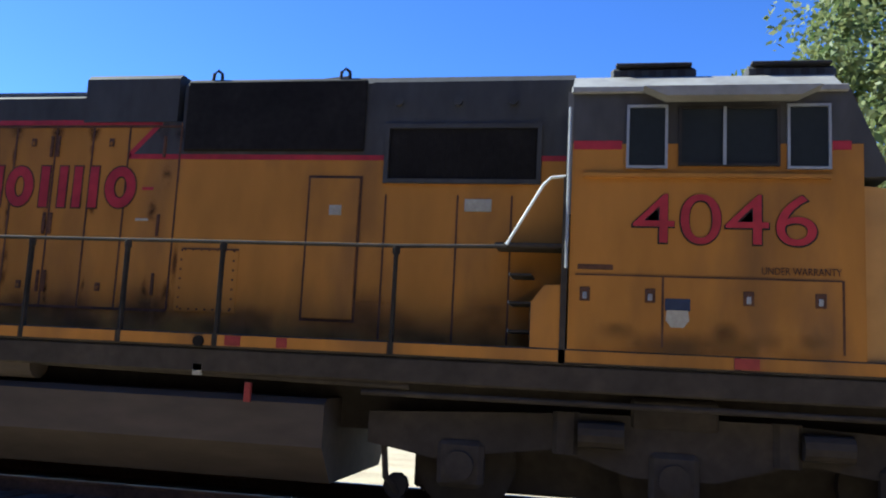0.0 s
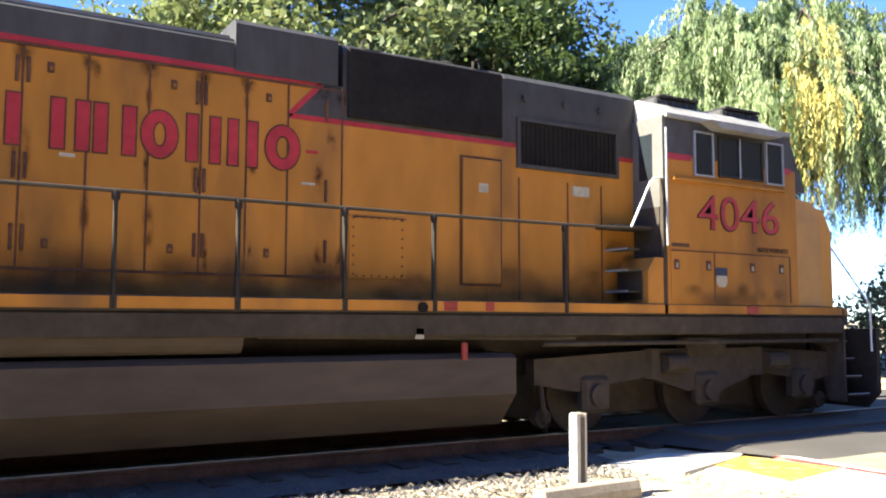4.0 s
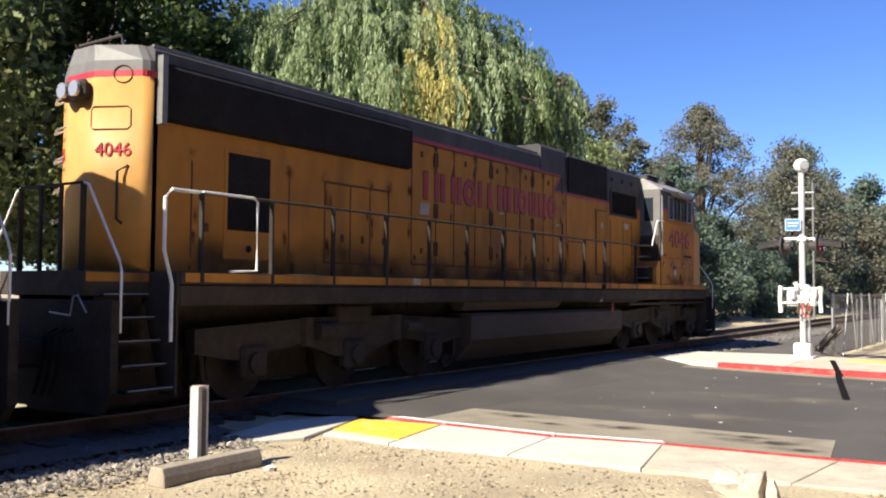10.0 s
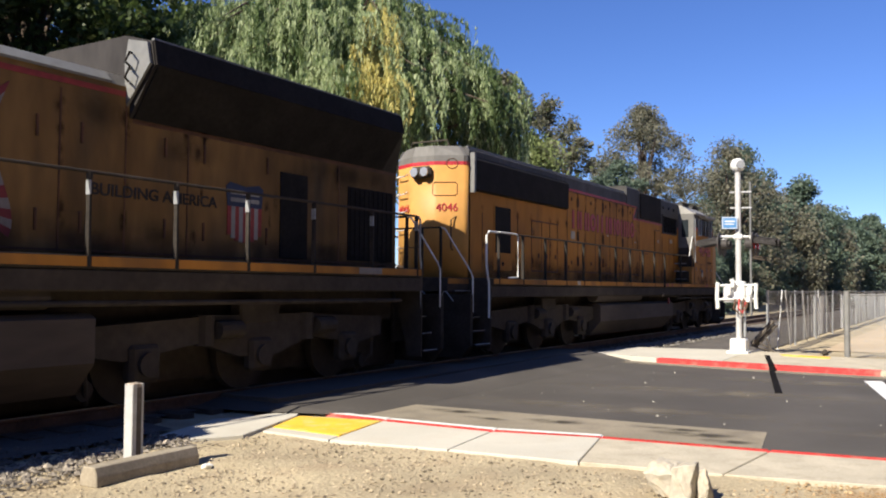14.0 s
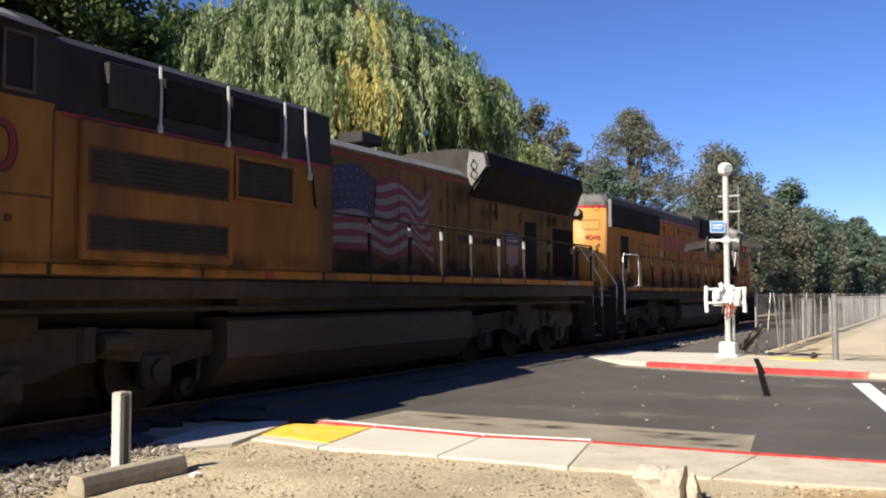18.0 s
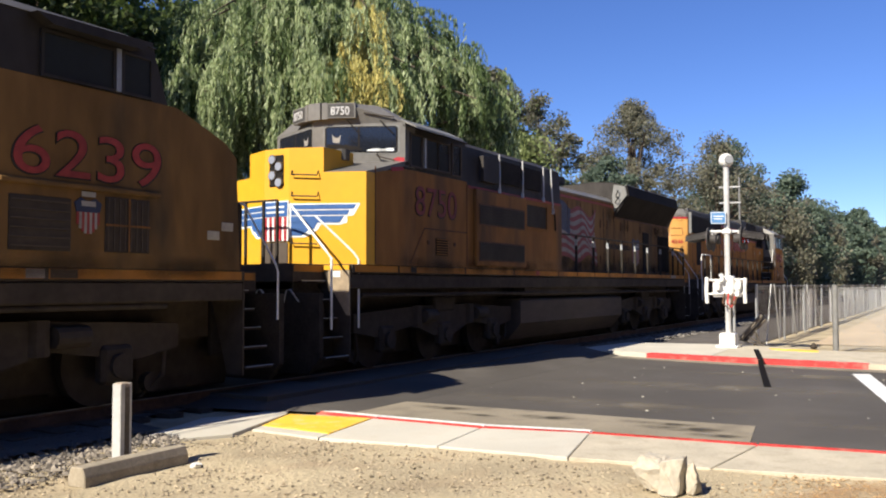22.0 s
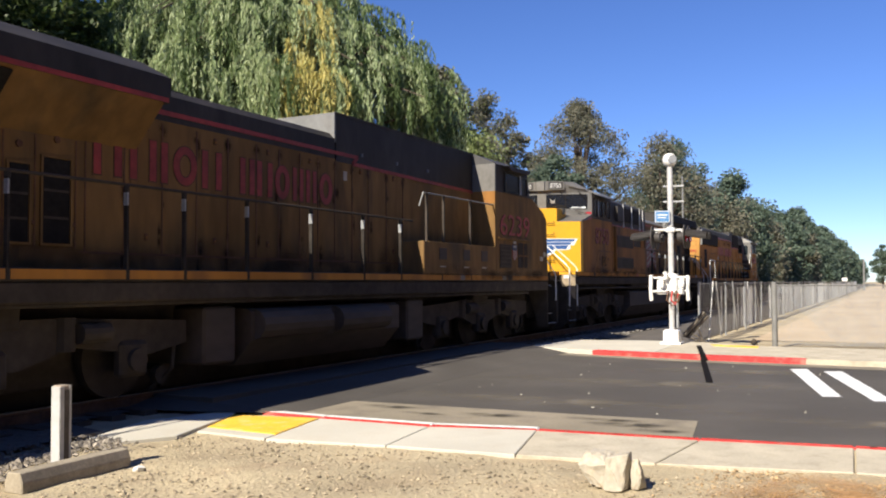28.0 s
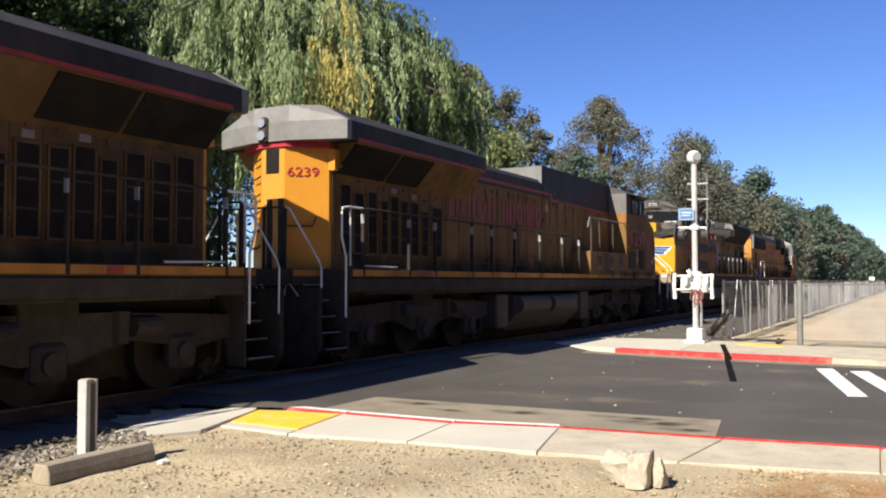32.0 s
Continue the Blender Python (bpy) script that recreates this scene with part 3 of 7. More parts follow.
    part("rail", PR([(y - 0.07, 0.02), (y + 0.07, 0.02), (y + 0.02, 0.05), (y + 0.02, 0.15), (y + 0.036, 0.16), (y + 0.036, 0.19), (y - 0.036, 0.19), (y - 0.036, 0.16), (y - 0.02, 0.15), (y - 0.02, 0.05)], -150, 600), "rust", track)
    part("rail_head", B(-150, 600, y - 0.034, y + 0.034, 0.19, RAILZ), "railtop", track, "polished running surface")
# Near bed takes the dark ballast, so its shade is in the colour.
ballast = sheet("ballast_bed", [(-150, YC - 2.0), (7.3, YC - 2.0), (7.5, YC - 1.1), (9.3, YC - 1.0), (9.3, YC + 2.0), (-150, YC + 2.0)], 0.02, "dark_ballast", "grey ballast bed under the track")
sheet("ballast_bed_far", [(21.2, YC - 2.2), (600, YC - 2.2), (600, YC + 2.2), (21.2, YC + 2.2)], 0.02, "gravel", "grey ballast bed under the track")
sheet("railway_verge", [(25.0, 5.0), (600, 5.0), (600, YC - 2.2), (24.3, YC - 2.2)], -0.012, "dark_ballast", "dark gravel between fence and track")
for i in range(150):
    x = -20 + i * 0.55
    if not 9.0 < x < 21.3:
        part("tie", B(x, x + 0.23, YC - 1.3, YC + 1.3, -0.05, 0.04), "bark", track)
for y0, y1 in ((YC - 1.9, YC - 0.8), (YC - 0.66, YC + 0.66), (YC + 0.8, YC + 1.9)):
    part("crossing_panel", B(9.25, 21.1, y0, y1, -0.05, 0.168), "asphalt", track)
bm = bmesh.new()
e = [bm.verts.new(p) for p in ((9.62, 7.0, -0.0105), (20.75, 7.0, -0.0105), (20.85, YC - 1.9, 0.166), (9.25, YC - 1.9, 0.10), (8.9, YC - 1.9, 0.03), (9.25, YC + 1.9, 0.166), (8.3, YC + 1.9, 0.0))]
for f in ((0, 1, 2, 3), (0, 3, 4), (4, 3, 5, 6)):
    bm.faces.new([e[k] for k in f])
bmesh.ops.recalc_face_normals(bm, faces=bm.faces)
if bm.faces[:][0].normal.z < 0:
    bmesh.ops.reverse_faces(bm, faces=bm.faces)
single("crossing_ramp", bm, "asphalt", "asphalt apron rising to the crossing panels", "apron", kind="structure")


def stones(name, n, region, size, mat, label, seed, z=0.0):
    rs = np.random.RandomState(seed)
    base = np.array([(0, 0, 1), (1, 0, 0.1), (0.2, 1, 0), (-1, 0.3, 0.1), (-0.2, -1, 0), (0, 0, -0.6)])
    tri = np.array([(0, 1, 2), (0, 2, 3), (0, 3, 4), (0, 4, 1), (5, 2, 1), (5, 3, 2), (5, 4, 3), (5, 1, 4)])
    V, F = [], []
    k = 0
    while k < n:
        x, y = region(rs)
        if x is None:
            continue
        s = size[0] + (size[1] - size[0]) * rs.rand() ** 3
        a = rs.rand() * 6.28
        c, d = math.cos(a), math.sin(a)
        p = base * (0.6 + 0.7 * rs.rand(6, 3)) * s * np.array((1, 0.8, 0.6))
        p = np.stack([p[:, 0] * c - p[:, 1] * d + x, p[:, 0] * d + p[:, 1] * c + y, p[:, 2] + z + s * 0.2], 1)
        V.append(p)
        F.append(tri + 6 * k)
        k += 1
    me = bpy.data.meshes.new(name)
    me.from_pydata(np.concatenate(V).tolist(), [], np.concatenate(F).tolist())
    me.materials.append(M[mat])
    return tagged(new(name, me), label, "stones", kind="stuff")


def ballast_zone(rs):
    x, y = rs.uniform(-3, 7.0), 6.5 + rs.rand() ** 0.8 * 1.3
    edge = 6.55 + 0.11 * x + 0.15 * math.sin(x * 2.3) + 0.12 * rs.normal()
    return (x, y) if edge < y < 7.75 else (None, None)


stones("ballast_stones", 5200, ballast_zone, (0.014, 0.06), "ballast", "loose grey-brown crushed ballast stones", 3)
# Stones past y 7.55 carry the train shadow as a darker material.
stones("grimy_ballast_stones", 4200, lambda rs: (rs.uniform(-3, 7.1), rs.uniform(7.55, 9.2)), (0.016, 0.06), "dark_ballast", "oily ballast stones beside the rail, darkened for train shade", 13)
stones("dirt_pebbles", 12000, lambda rs: (rs.uniform(2.5, 8.0), rs.uniform(1.0, 7.2)), (0.005, 0.028), "pebble", "small tan pebbles in the dirt", 4, -0.03)
stones("far_ballast_stones", 3000, lambda rs: (rs.uniform(21.3, 45), rs.uniform(7.6, 9.4)), (0.03, 0.08), "gravel", "loose grey ballast beside the track", 5)

stones("road_litter", 44, lambda rs: (rs.uniform(11.0, 19.5), rs.uniform(0.5, 7.4)), (0.006, 0.034), "concrete", "small pale scraps and leaves on the road", 6, -0.012)
stones("dry_leaves", 5200, lambda rs: (rs.uniform(6.6, 8.75), rs.uniform(-0.9, 1.3) + 0.25 * rs.normal()), (0.006, 0.024), "dry", "brown dry leaf litter on the dirt", 7, -0.03)

# ---- locomotives ----
NEAR = YC - 1.5


def mirror(y):
    return 2 * YC - y


def hood_profile(half, z0, z1, chamfer=0.25):
    return [(YC - half, z0), (YC + half, z0), (YC + half, z1 - chamfer), (YC + half - chamfer, z1), (YC - half + chamfer, z1), (YC - half, z1 - chamfer)]


def on_side(name, x0, x1, z0, z1, y, mat, parent, proud=0.02, label="", bevel=0.006):
    """A raised panel on the near side whose wall lies at y."""
    return part(name, B(x0, x1, y - proud, y + 0.01, z0, z1, bevel=bevel), mat, parent, label)


def strip(name, pts, w, y, mat, parent, label=""):
    """A painted band along (x, z) points, lying just proud of the wall at y."""
    bm = bmesh.new()
    for (x0, z0), (x1, z1) in zip(pts, pts[1:]):
        d = Vector((x1 - x0, z1 - z0)).normalized()
        n = Vector((-d.y, d.x)) * w / 2
        q = [(x0 - n.x, z0 - n.y), (x1 - n.x, z1 - n.y), (x1 + n.x, z1 + n.y), (x0 + n.x, z0 + n.y)]
        prism(bm, q, y - 0.006, y + 0.004, "y")
    return part(name, bm, mat, parent, label)


def seams(xs, z0, z1, y, parent, name="door_seam"):
    for x in xs:
        part(name, B(x - 0.011, x + 0.011, y - 0.008, y + 0.004, z0, z1), "seam", parent)


def latches(xs, zs, y, parent):
    for x in xs:
        for z in zs:
            o = on_side("latch", x - 0.032, x + 0.032, z - 0.05, z + 0.05, y, "seam", parent, 0.018)
            on_side("latch_pull", x - 0.016, x + 0.016, z - 0.03, z + 0.01, y - 0.016, "yellow_dirty_shaded", o, 0.012)


def hinges(xs, zs, y, parent):
    for x in xs:
        for z in zs:
            on_side("hinge", x - 0.018, x + 0.018, z - 0.13, z + 0.13, y, "seam", parent, 0.022)


def stain(x0, x1, z0, z1, y, parent, mat="smudge", name="rust_stain", proud=0.0045):
    """A thin stain lying on the near wall."""
    bm = bmesh.new()
    bm.faces.new([bm.verts.new(p) for p in ((x0, y - proud, z0), (x1, y - proud, z0), (x1, y - proud, z1), (x0, y - proud, z1))])
    return part(name, bm, mat, parent)


def rust_streaks(xs, z_top, y, parent, seed, reach=0.5):
    """Rust runs and smudges beside hinges and seams."""
    rs = np.random.RandomState(seed)
    for x in xs:
        for k in range(3):
            x0, zt = x + 0.06 * rs.normal(), z_top + 0.08 - 1.9 * rs.rand() ** 1.3
            ln, w = reach * (0.4 + 0.9 * rs.rand()), 0.035 + 0.05 * rs.rand()
            stain(x0 - w, x0 + w, zt - ln, zt, y, parent)
        stain(x - 0.13, x + 0.13, z_top - 0.16, z_top + 0.14, y, parent, proud=0.0052)


def grime(x0, x1, z0, y, parent, seed, high=0.34):
    """Oily dirt along the foot of a wall, in overlapping ragged patches."""
    rs = np.random.RandomState(seed)
    x, k = x0, 0
    while x < x1:
        w = 1.2 + 1.6 * rs.rand()
        stain(max(x - 0.3, x0), min(x + w, x1), z0 - 0.2, z0 + high * (0.7 + 0.8 * rs.rand()), y, parent, "grease", "grime_patch", 0.003 + 0.0006 * (k % 3))
        x, k = x + w * 0.6, k + 1


def name_blocks(glyphs, z0, z1, y, parent, mat="red"):
    """The company name as plain upright blocks: each entry is the left edge, the right edge and a pattern."""
    for x0, x1, kind in glyphs:
        s = min(0.12, (x1 - x0) * 0.34)
        bm, edge = bmesh.new(), bmesh.new()
        def put(a, b, c, d):
            box(bm, a, b, y - 0.010, y + 0.003, c, d)
            box(edge, a - 0.018, b + 0.018, y - 0.006, y + 0.003, c - 0.018, d + 0.018)
        if kind == "bar":
            put(x0, x1, z0, z1)
        elif kind == "ring":
            xc, zc, rx, rz = (x0 + x1) / 2, (z0 + z1) / 2, (x1 - x0) / 2, (z1 - z0) / 2
            for bb, g, yy in ((bm, 0.0, y - 0.010), (edge, 0.018, y - 0.006)):
                ring = [[bb.verts.new((xc + (rx + dr) * math.cos(q), w, zc + (rz + dr) * math.sin(q))) for q in (k * math.pi / 12 for k in range(24))] for dr, w in ((g, yy), (-0.115 - g, yy), (-0.115 - g, y + 0.003), (g, y + 0.003))]
                for r0, r1 in zip(ring, ring[1:] + ring[:1]):
                    for k in range(24):
                        bb.faces.new((r0[k], r0[(k + 1) % 24], r1[(k + 1) % 24], r1[k]))
                bmesh.ops.recalc_face_normals(bb, faces=bb.faces)
        else:
            put(x0, x0 + s, z0, z1)
            put(x1 - s, x1, z0, z1)
        part("name_block_edge", edge, "seam", parent)
        part("name_block", bm, mat, parent)


def sill(x0, x1, s0, s1, z, loco, stripe, posts, patches=()):
    """Underframe from x0 to x1; the full-width deck runs from s0 to s1, between the stairwells."""
    part("frame", B(s0, s1, NEAR + 0.02, mirror(NEAR) - 0.02, z - 0.42, z - 0.16, 0.02), "iron", loco)
    part("centre_sill", B(x0 + 0.3, x1 - 0.3, YC - 0.75, YC + 0.75, z - 0.95, z - 0.42), "iron", loco)
    part("deck", B(s0, s1, NEAR, mirror(NEAR), z - 0.155, z, 0.01), "iron", loco)
    for a, b in ((x0, s0), (s1, x1)):
        part("end_platform", B(a + 0.002, b - 0.002, YC - 0.92, YC + 0.92, z - 0.3, z, 0.01), "iron", loco)
        part("platform_edge", B(a + 0.03, b - 0.03, YC - 0.928, YC - 0.92, z - 0.13, z - 0.02), stripe, loco)
    cuts = [s0 + 0.03] + [p for p in sorted(posts) if s0 + 0.2 < p < s1 - 0.2] + [s1 - 0.03]
    for a, b in zip(cuts, cuts[1:]):
        part("sill_stripe", B(a + 0.035, b - 0.035, NEAR - 0.008, NEAR, z - 0.13, z - 0.015), stripe, loco, "yellow reflective sill stripe")
    for a, b, mat in patches:
        part("stripe_patch", B(a, b, NEAR - 0.013, NEAR - 0.008, z - 0.125, z - 0.02), mat, loco, "small reflective patch")


def truck(xc, loco, span=2.12, rigging=True):
    """A three-axle truck with side frame, journal boxes, springs and wheels."""
    for y, s in ((YC - 1.08, -1), (mirror(YC - 1.08), 1)):
        prof = [(xc - span - 1.0, 1.22), (xc - span - 1.0, 0.9), (xc - span - 0.3, 0.78), (xc - span * 0.55, 0.95), (xc - 0.4, 0.72), (xc + 0.4, 0.72), (xc + span * 0.55, 0.95), (xc + span + 0.3, 0.78), (xc + span + 1.0, 0.9), (xc + span + 1.0, 1.22), (xc + 0.9, 1.32), (xc - 0.9, 1.32)]
        part("side_frame", PR(prof, y - 0.09, y + 0.09, "y"), "iron", loco)
        for dx in (-span, 0, span):
            part("journal_box", B(xc + dx - 0.24, xc + dx + 0.24, y + s * 0.06 - 0.1, y + s * 0.06 + 0.1, 0.5, 0.98, 0.05), "iron", loco)
            part("axle_cap", disc(bmesh.new(), (xc + dx, y + s * 0.18, 0.73), (0, 1, 0), 0.15, 0.08, 14), "iron", loco)
        for dx in (-span * 0.5, span * 0.5):
            part("spring", disc(bmesh.new(), (xc + dx, y + s * 0.05, 1.12), (0, 0, 1), 0.14, 0.42, 10), "iron", loco)
            part("brake_cylinder", disc(bmesh.new(), (xc + dx + 0.35, y + s * 0.16, 1.12), (1, 0, 0), 0.13, 0.45, 12), "iron", loco)
        for e in (-1, 1):
            part("sand_pipe", R([(xc + e * (span + 0.85), y, 1.0), (xc + e * (span + 0.8), y + s * 0.02, 0.55), (xc + e * (span + 0.62), y - s * 0.2, 0.26)], 0.035, 6), "iron", loco)
            part("brake_shoe", disc(bmesh.new(), (xc + e * (span + 0.72), y - s * 0.15, 0.45), (0, 1, 0), 0.13, 0.12, 10), "iron", loco)
        part("bolster_plate", B(xc - 0.42, xc + 0.42, y - 0.12, y + 0.12, 1.2, 1.5, 0.03), "iron", loco)
    if rigging:
        part("brake_rigging", B(xc - span - 1.3, xc + span + 1.3, YC - 0.35, YC + 0.35, 0.14, 0.45, 0.03), "iron", loco)
    part("truck_centre", B(xc - span - 0.6, xc + span + 0.6, YC - 0.62, YC + 0.62, 0.4, 1.5, 0.03), "iron", loco)
    for dx in (-span, 0, span):
        for y in (YC - 0.76, YC + 0.76):
            w = part("wheel", disc(bmesh.new(), (xc + dx, y, RAILZ + 0.53), (0, 1, 0), 0.53, 0.13, 28), "iron", loco, smooth=False)
        part("axle", R([(xc + dx, YC - 0.76, RAILZ + 0.53), (xc + dx, YC + 0.76, RAILZ + 0.53)], 0.1), "iron", loco)
        part("motor", B(xc + dx - 0.55, xc + dx + 0.35, YC - 0.6, YC + 0.6, 0.35, 1.15, 0.05), "iron", loco)


def fuel_tank(x0, x1, loco, z0=0.42, z1=1.32, half=1.38, skid=True):
    prof = [(YC - half + 0.35, z0), (YC + half - 0.35, z0), (YC + half, z0 + 0.4), (YC + half, z1 - 0.06), (YC + half - 0.1, z1), (YC - half + 0.1, z1), (YC - half, z1 - 0.06), (YC - half, z0 + 0.4)]
    part("fuel_tank", PR(prof, x0, x1), "tank", loco, "dusty brown fuel tank")
    if skid:
        part("tank_skid", B(x0 - 0.9, x1 + 0.9, YC - 0.4, YC + 0.4, 0.16, z0 + 0.3, 0.03), "iron", loco)


def handrail(posts, z, ztop, loco, x_end=None, curl=None, y=NEAR + 0.03, mat="post", cap="post"):
    """A side handrail on flat posts, from (x of) the first to the last post; curl bends it down at one end."""
    pts = [(posts[0], y, ztop), (posts[-1], y, ztop)]
    if x_end:
        pts.append(x_end)
    if curl is not None:
        part("handrail_end", R([(posts[0], y, ztop), (curl + 0.1, y, ztop), (curl, y, ztop - 0.1), (curl, y, z + 0.25), (curl + 0.12, y, z - 0.15), (curl + 0.12, y, z - 0.85)], 0.023), "white", loco, "pale painted grab rail")
    part("handrail", R(pts, 0.021), "iron", loco)
    for x in posts:
        part("rail_post", B(x - 0.018, x + 0.018, y - 0.035, y + 0.03, z - 0.14, ztop, 0.004), mat, loco)
        part("post_cap", B(x - 0.04, x + 0.04, y - 0.03, y + 0.03, ztop - 0.1, ztop + 0.01, 0.02), mat, loco)
        # Sunlight on the post tops is put in as a paler strip.
        if cap != mat:
            part("post_sleeve", B(x - 0.022, x + 0.004, y - 0.038, y + 0.033, ztop - 0.27, ztop - 0.1, 0.003), cap, loco, "upper post painted pale as if sunlit")


def end_steps(x0, x1, z, loco, facing):
    """Stairwell at one end: treads that step outwards on the way down, their pale edges and a side plate towards the hood."""
    inner = x0 if facing > 0 else x1
    n = 5
    for sg, y0 in ((1, NEAR + 0.03), (-1, mirror(NEAR) - 0.03)):
        for k in range(n):
            u = k / (n - 1)
            zz, y = 0.56 + (z - 0.28 - 0.56) * u, y0 + sg * 0.5 * u
            ya, yb = sorted((y, y + sg * 0.24))
            part("step_tread", B(x0 + 0.02, x1 - 0.02, ya, yb, zz - 0.035, zz - 0.005), "post", loco)
            part("step_edge", R([(x0 + 0.03, y - sg * 0.008, zz), (x1 - 0.03, y - sg * 0.008, zz)], 0.008, 5), "alu", loco, "pale worn step edge")
        plate = [(y0, 0.45), (y0 + sg * 0.3, 0.45), (y0 + sg * 0.62, z - 0.4), (y0 + sg * 0.62, z - 0.01), (y0, z - 0.01)]
        part("step_side", PR(plate, inner - 0.015 - 0.02 * facing, inner + 0.015 - 0.02 * facing), "iron", loco)
        ya, yb = sorted((y0 + sg * 0.66, y0 + sg * 0.72))
        part("step_back", B(x0, x1, ya, yb, 0.7, z - 0.3), "post", loco)


def end_rails(x_out, z, loco, d, mat="white"):
    """Railings across an end platform, with stair rails that slope down to the outer side; d is the way that the end faces."""
    top = z + 1.06
    for sg, y0 in ((1, NEAR + 0.04), (-1, mirror(NEAR) - 0.04)):
        inner = y0 + sg * 0.78
        part("stair_rail", R([(x_out, inner, top), (x_out, inner - sg * 0.1, top - 0.03), (x_out, y0 + sg * 0.05, z + 0.12), (x_out, y0, z + 0.0), (x_out, y0, z - 0.72)], 0.016), mat, loco, "pale sloping stair rail")
        part("end_post", B(x_out - 0.03, x_out + 0.03, inner - 0.02, inner + 0.02, z - 0.1, top), "post", loco)
    part("end_rail", R([(x_out, NEAR + 0.82, top), (x_out, mirror(NEAR) - 0.82, top)], 0.019), "post", loco)
    for y in (YC - 0.22, YC + 0.22):
        part("gate_post", B(x_out - 0.02, x_out + 0.02, y - 0.02, y + 0.02, z, top), "post", loco)
    part("safety_chain", R([(x_out, YC - 0.22, top - 0.35), (x_out, YC - 0.1, top - 0.42), (x_out, YC + 0.1, top - 0.42), (x_out, YC + 0.22, top - 0.35)], 0.012, 5), "iron", loco)


def coupler(x, d, loco, z=0.95):
    part("coupler", B(min(x, x + d * 0.5), max(x, x + d * 0.5), YC - 0.14, YC + 0.14, z - 0.16, z + 0.16, 0.04), "iron", loco)
    part("draft_gear", B(min(x - d * 0.12, x - d * 1.9), max(x - d * 0.12, x - d * 1.9), YC - 0.45, YC + 0.45, 0.22, 1.15, 0.04), "iron", loco)
    part("coupler_knuckle", disc(bmesh.new(), (x + d * 0.47, YC + 0.08, z), (0, 0, 1), 0.15, 0.3, 12), "rust", loco)
    part("pilot_plate", PR([(NEAR + 0.02, 1.6), (NEAR + 0.02, 0.55), (NEAR + 0.25, 0.3), (mirror(NEAR) - 0.25, 0.3), (mirror(NEAR) - 0.02, 0.55), (mirror(NEAR) - 0.02, 1.6)], min(x, x - d * 0.1), max(x, x - d * 0.1)), "post", loco)
    for s in (-1, 1):
        part("cut_lever", R([(x + d * 0.06, YC + s * 0.35, 1.45), (x + d * 0.08, YC + s * 0.8, 1.42), (x + d * 0.08, YC + s * 0.86, 1.64), (x + d * 0.08, YC + s * 0.94, 1.66), (x + d * 0.08, YC + s * 1.12, 1.46)], 0.012, 6), "alu", loco, "bent uncoupling lever")
    for k in range(3):
        for s in (-1, 1):
            y = YC + s * (0.42 + 0.16 * k)
            part("air_hose", R([(x, y, 1.25), (x + d * 0.16, y, 1.18), (x + d * 0.2, y, 0.75), (x + d * 0.28, y, 0.5)], 0.022, 6), "black", loco)


def slats(x0, x1, z0, z1, y, loco, n=8, vertical=False, mat="black", back="black"):
    g = on_side("grille", x0, x1, z0, z1, y, back, loco, 0.012, "dark louvred grille")
    for k in range(n):
        if vertical:
            x = x0 + (x1 - x0) * (k + 0.5) / n
            part("slat", B(x - 0.008, x + 0.008, y - 0.024, y - 0.01, z0 + 0.02, z1 - 0.02), mat, g)
        else:
            z = z0 + (z1 - z0) * (k + 0.5) / n
            part("slat", B(x0 + 0.02, x1 - 0.02, y - 0.024, y - 0.01, z - 0.008, z + 0.008), mat, g)
    return g


def frame_round(x0, x1, z0, z1, y, w, mat, loco, name="panel_frame", d=0.04):
    bm = bmesh.new()
    box(bm, x0 - w, x0, y - d, y + 0.01, z0 - w, z1 + w)
    box(bm, x1, x1 + w, y - d, y + 0.01, z0 - w, z1 + w)
    box(bm, x0, x1, y - d, y + 0.01, z1, z1 + w)
    box(bm, x0, x1, y - d, y + 0.01, z0 - w, z0)
    return part(name, bm, mat, loco)


def window(x0, x1, z0, z1, y, loco, mat="alu", w=0.035):
    p = part("side_window", B(x0, x1, y - 0.012, y + 0.008, z0, z1), "glass", loco, "dark cab side window")
    frame_round(x0, x1, z0, z1, y, w, mat, p, "window_frame", 0.035)
    return p


def loco_a():
    z = 1.95
    L = thing("diesel_locomotive", (-6.8, YC, 0), "yellow and grey six-axle diesel locomotive, grimy and faded, road number 4046", "locomotive", "locomotives of the train")
    posts = [-16.3, -15.1, -13.85, -12.6, -11.4, -10.2, -8.92, -7.65, -6.45, -5.26, -4.13, -2.2]
    sill(-17.55, 4.4, -16.62, 3.45, z, L, "yellow", posts + [-0.46, 1.2], [(-4.01, -3.83, "faded_red"), (-3.43, -3.31, "faded_red"), (1.17, 1.4, "faded_red"), (-11.9, -11.7, "notice")])
    H = YC - 0.9
    # long hood: yellow below, grey above
    part("hood_side", PR(hood_profile(0.9, z, 4.45, 0.0), -16.62, -5.05), "yellow", L, "yellow engine hood with rusty door seams")
    part("hood_side", PR(hood_profile(0.9, z, 4.02, 0.0), -5.05, -0.43), "yellow", L, "yellow forward hood")
    part("hood_top", PR(hood_profile(0.905, 4.45, 4.83, 0.07), -16.62, -6.35), "grey", L, "grey hood roof")
    part("hood_top", PR(hood_profile(0.92, 4.45, 5.05, 0.06), -6.35, -5.12), "grey", L, "raised grey roof hatch")
    part("hood_top", PR(hood_profile(0.905, 4.02, 5.0, 0.1), -5.05, -2.72), "grey", L)
    part("hood_top", PR(hood_profile(0.905, 4.02, 4.99, 0.08), -2.72, -0.43), "grey", L)
    part("roof_ledge", B(-16.6, -6.4, H + 0.04, H + 0.09, 4.81, 4.85), "roof", L)
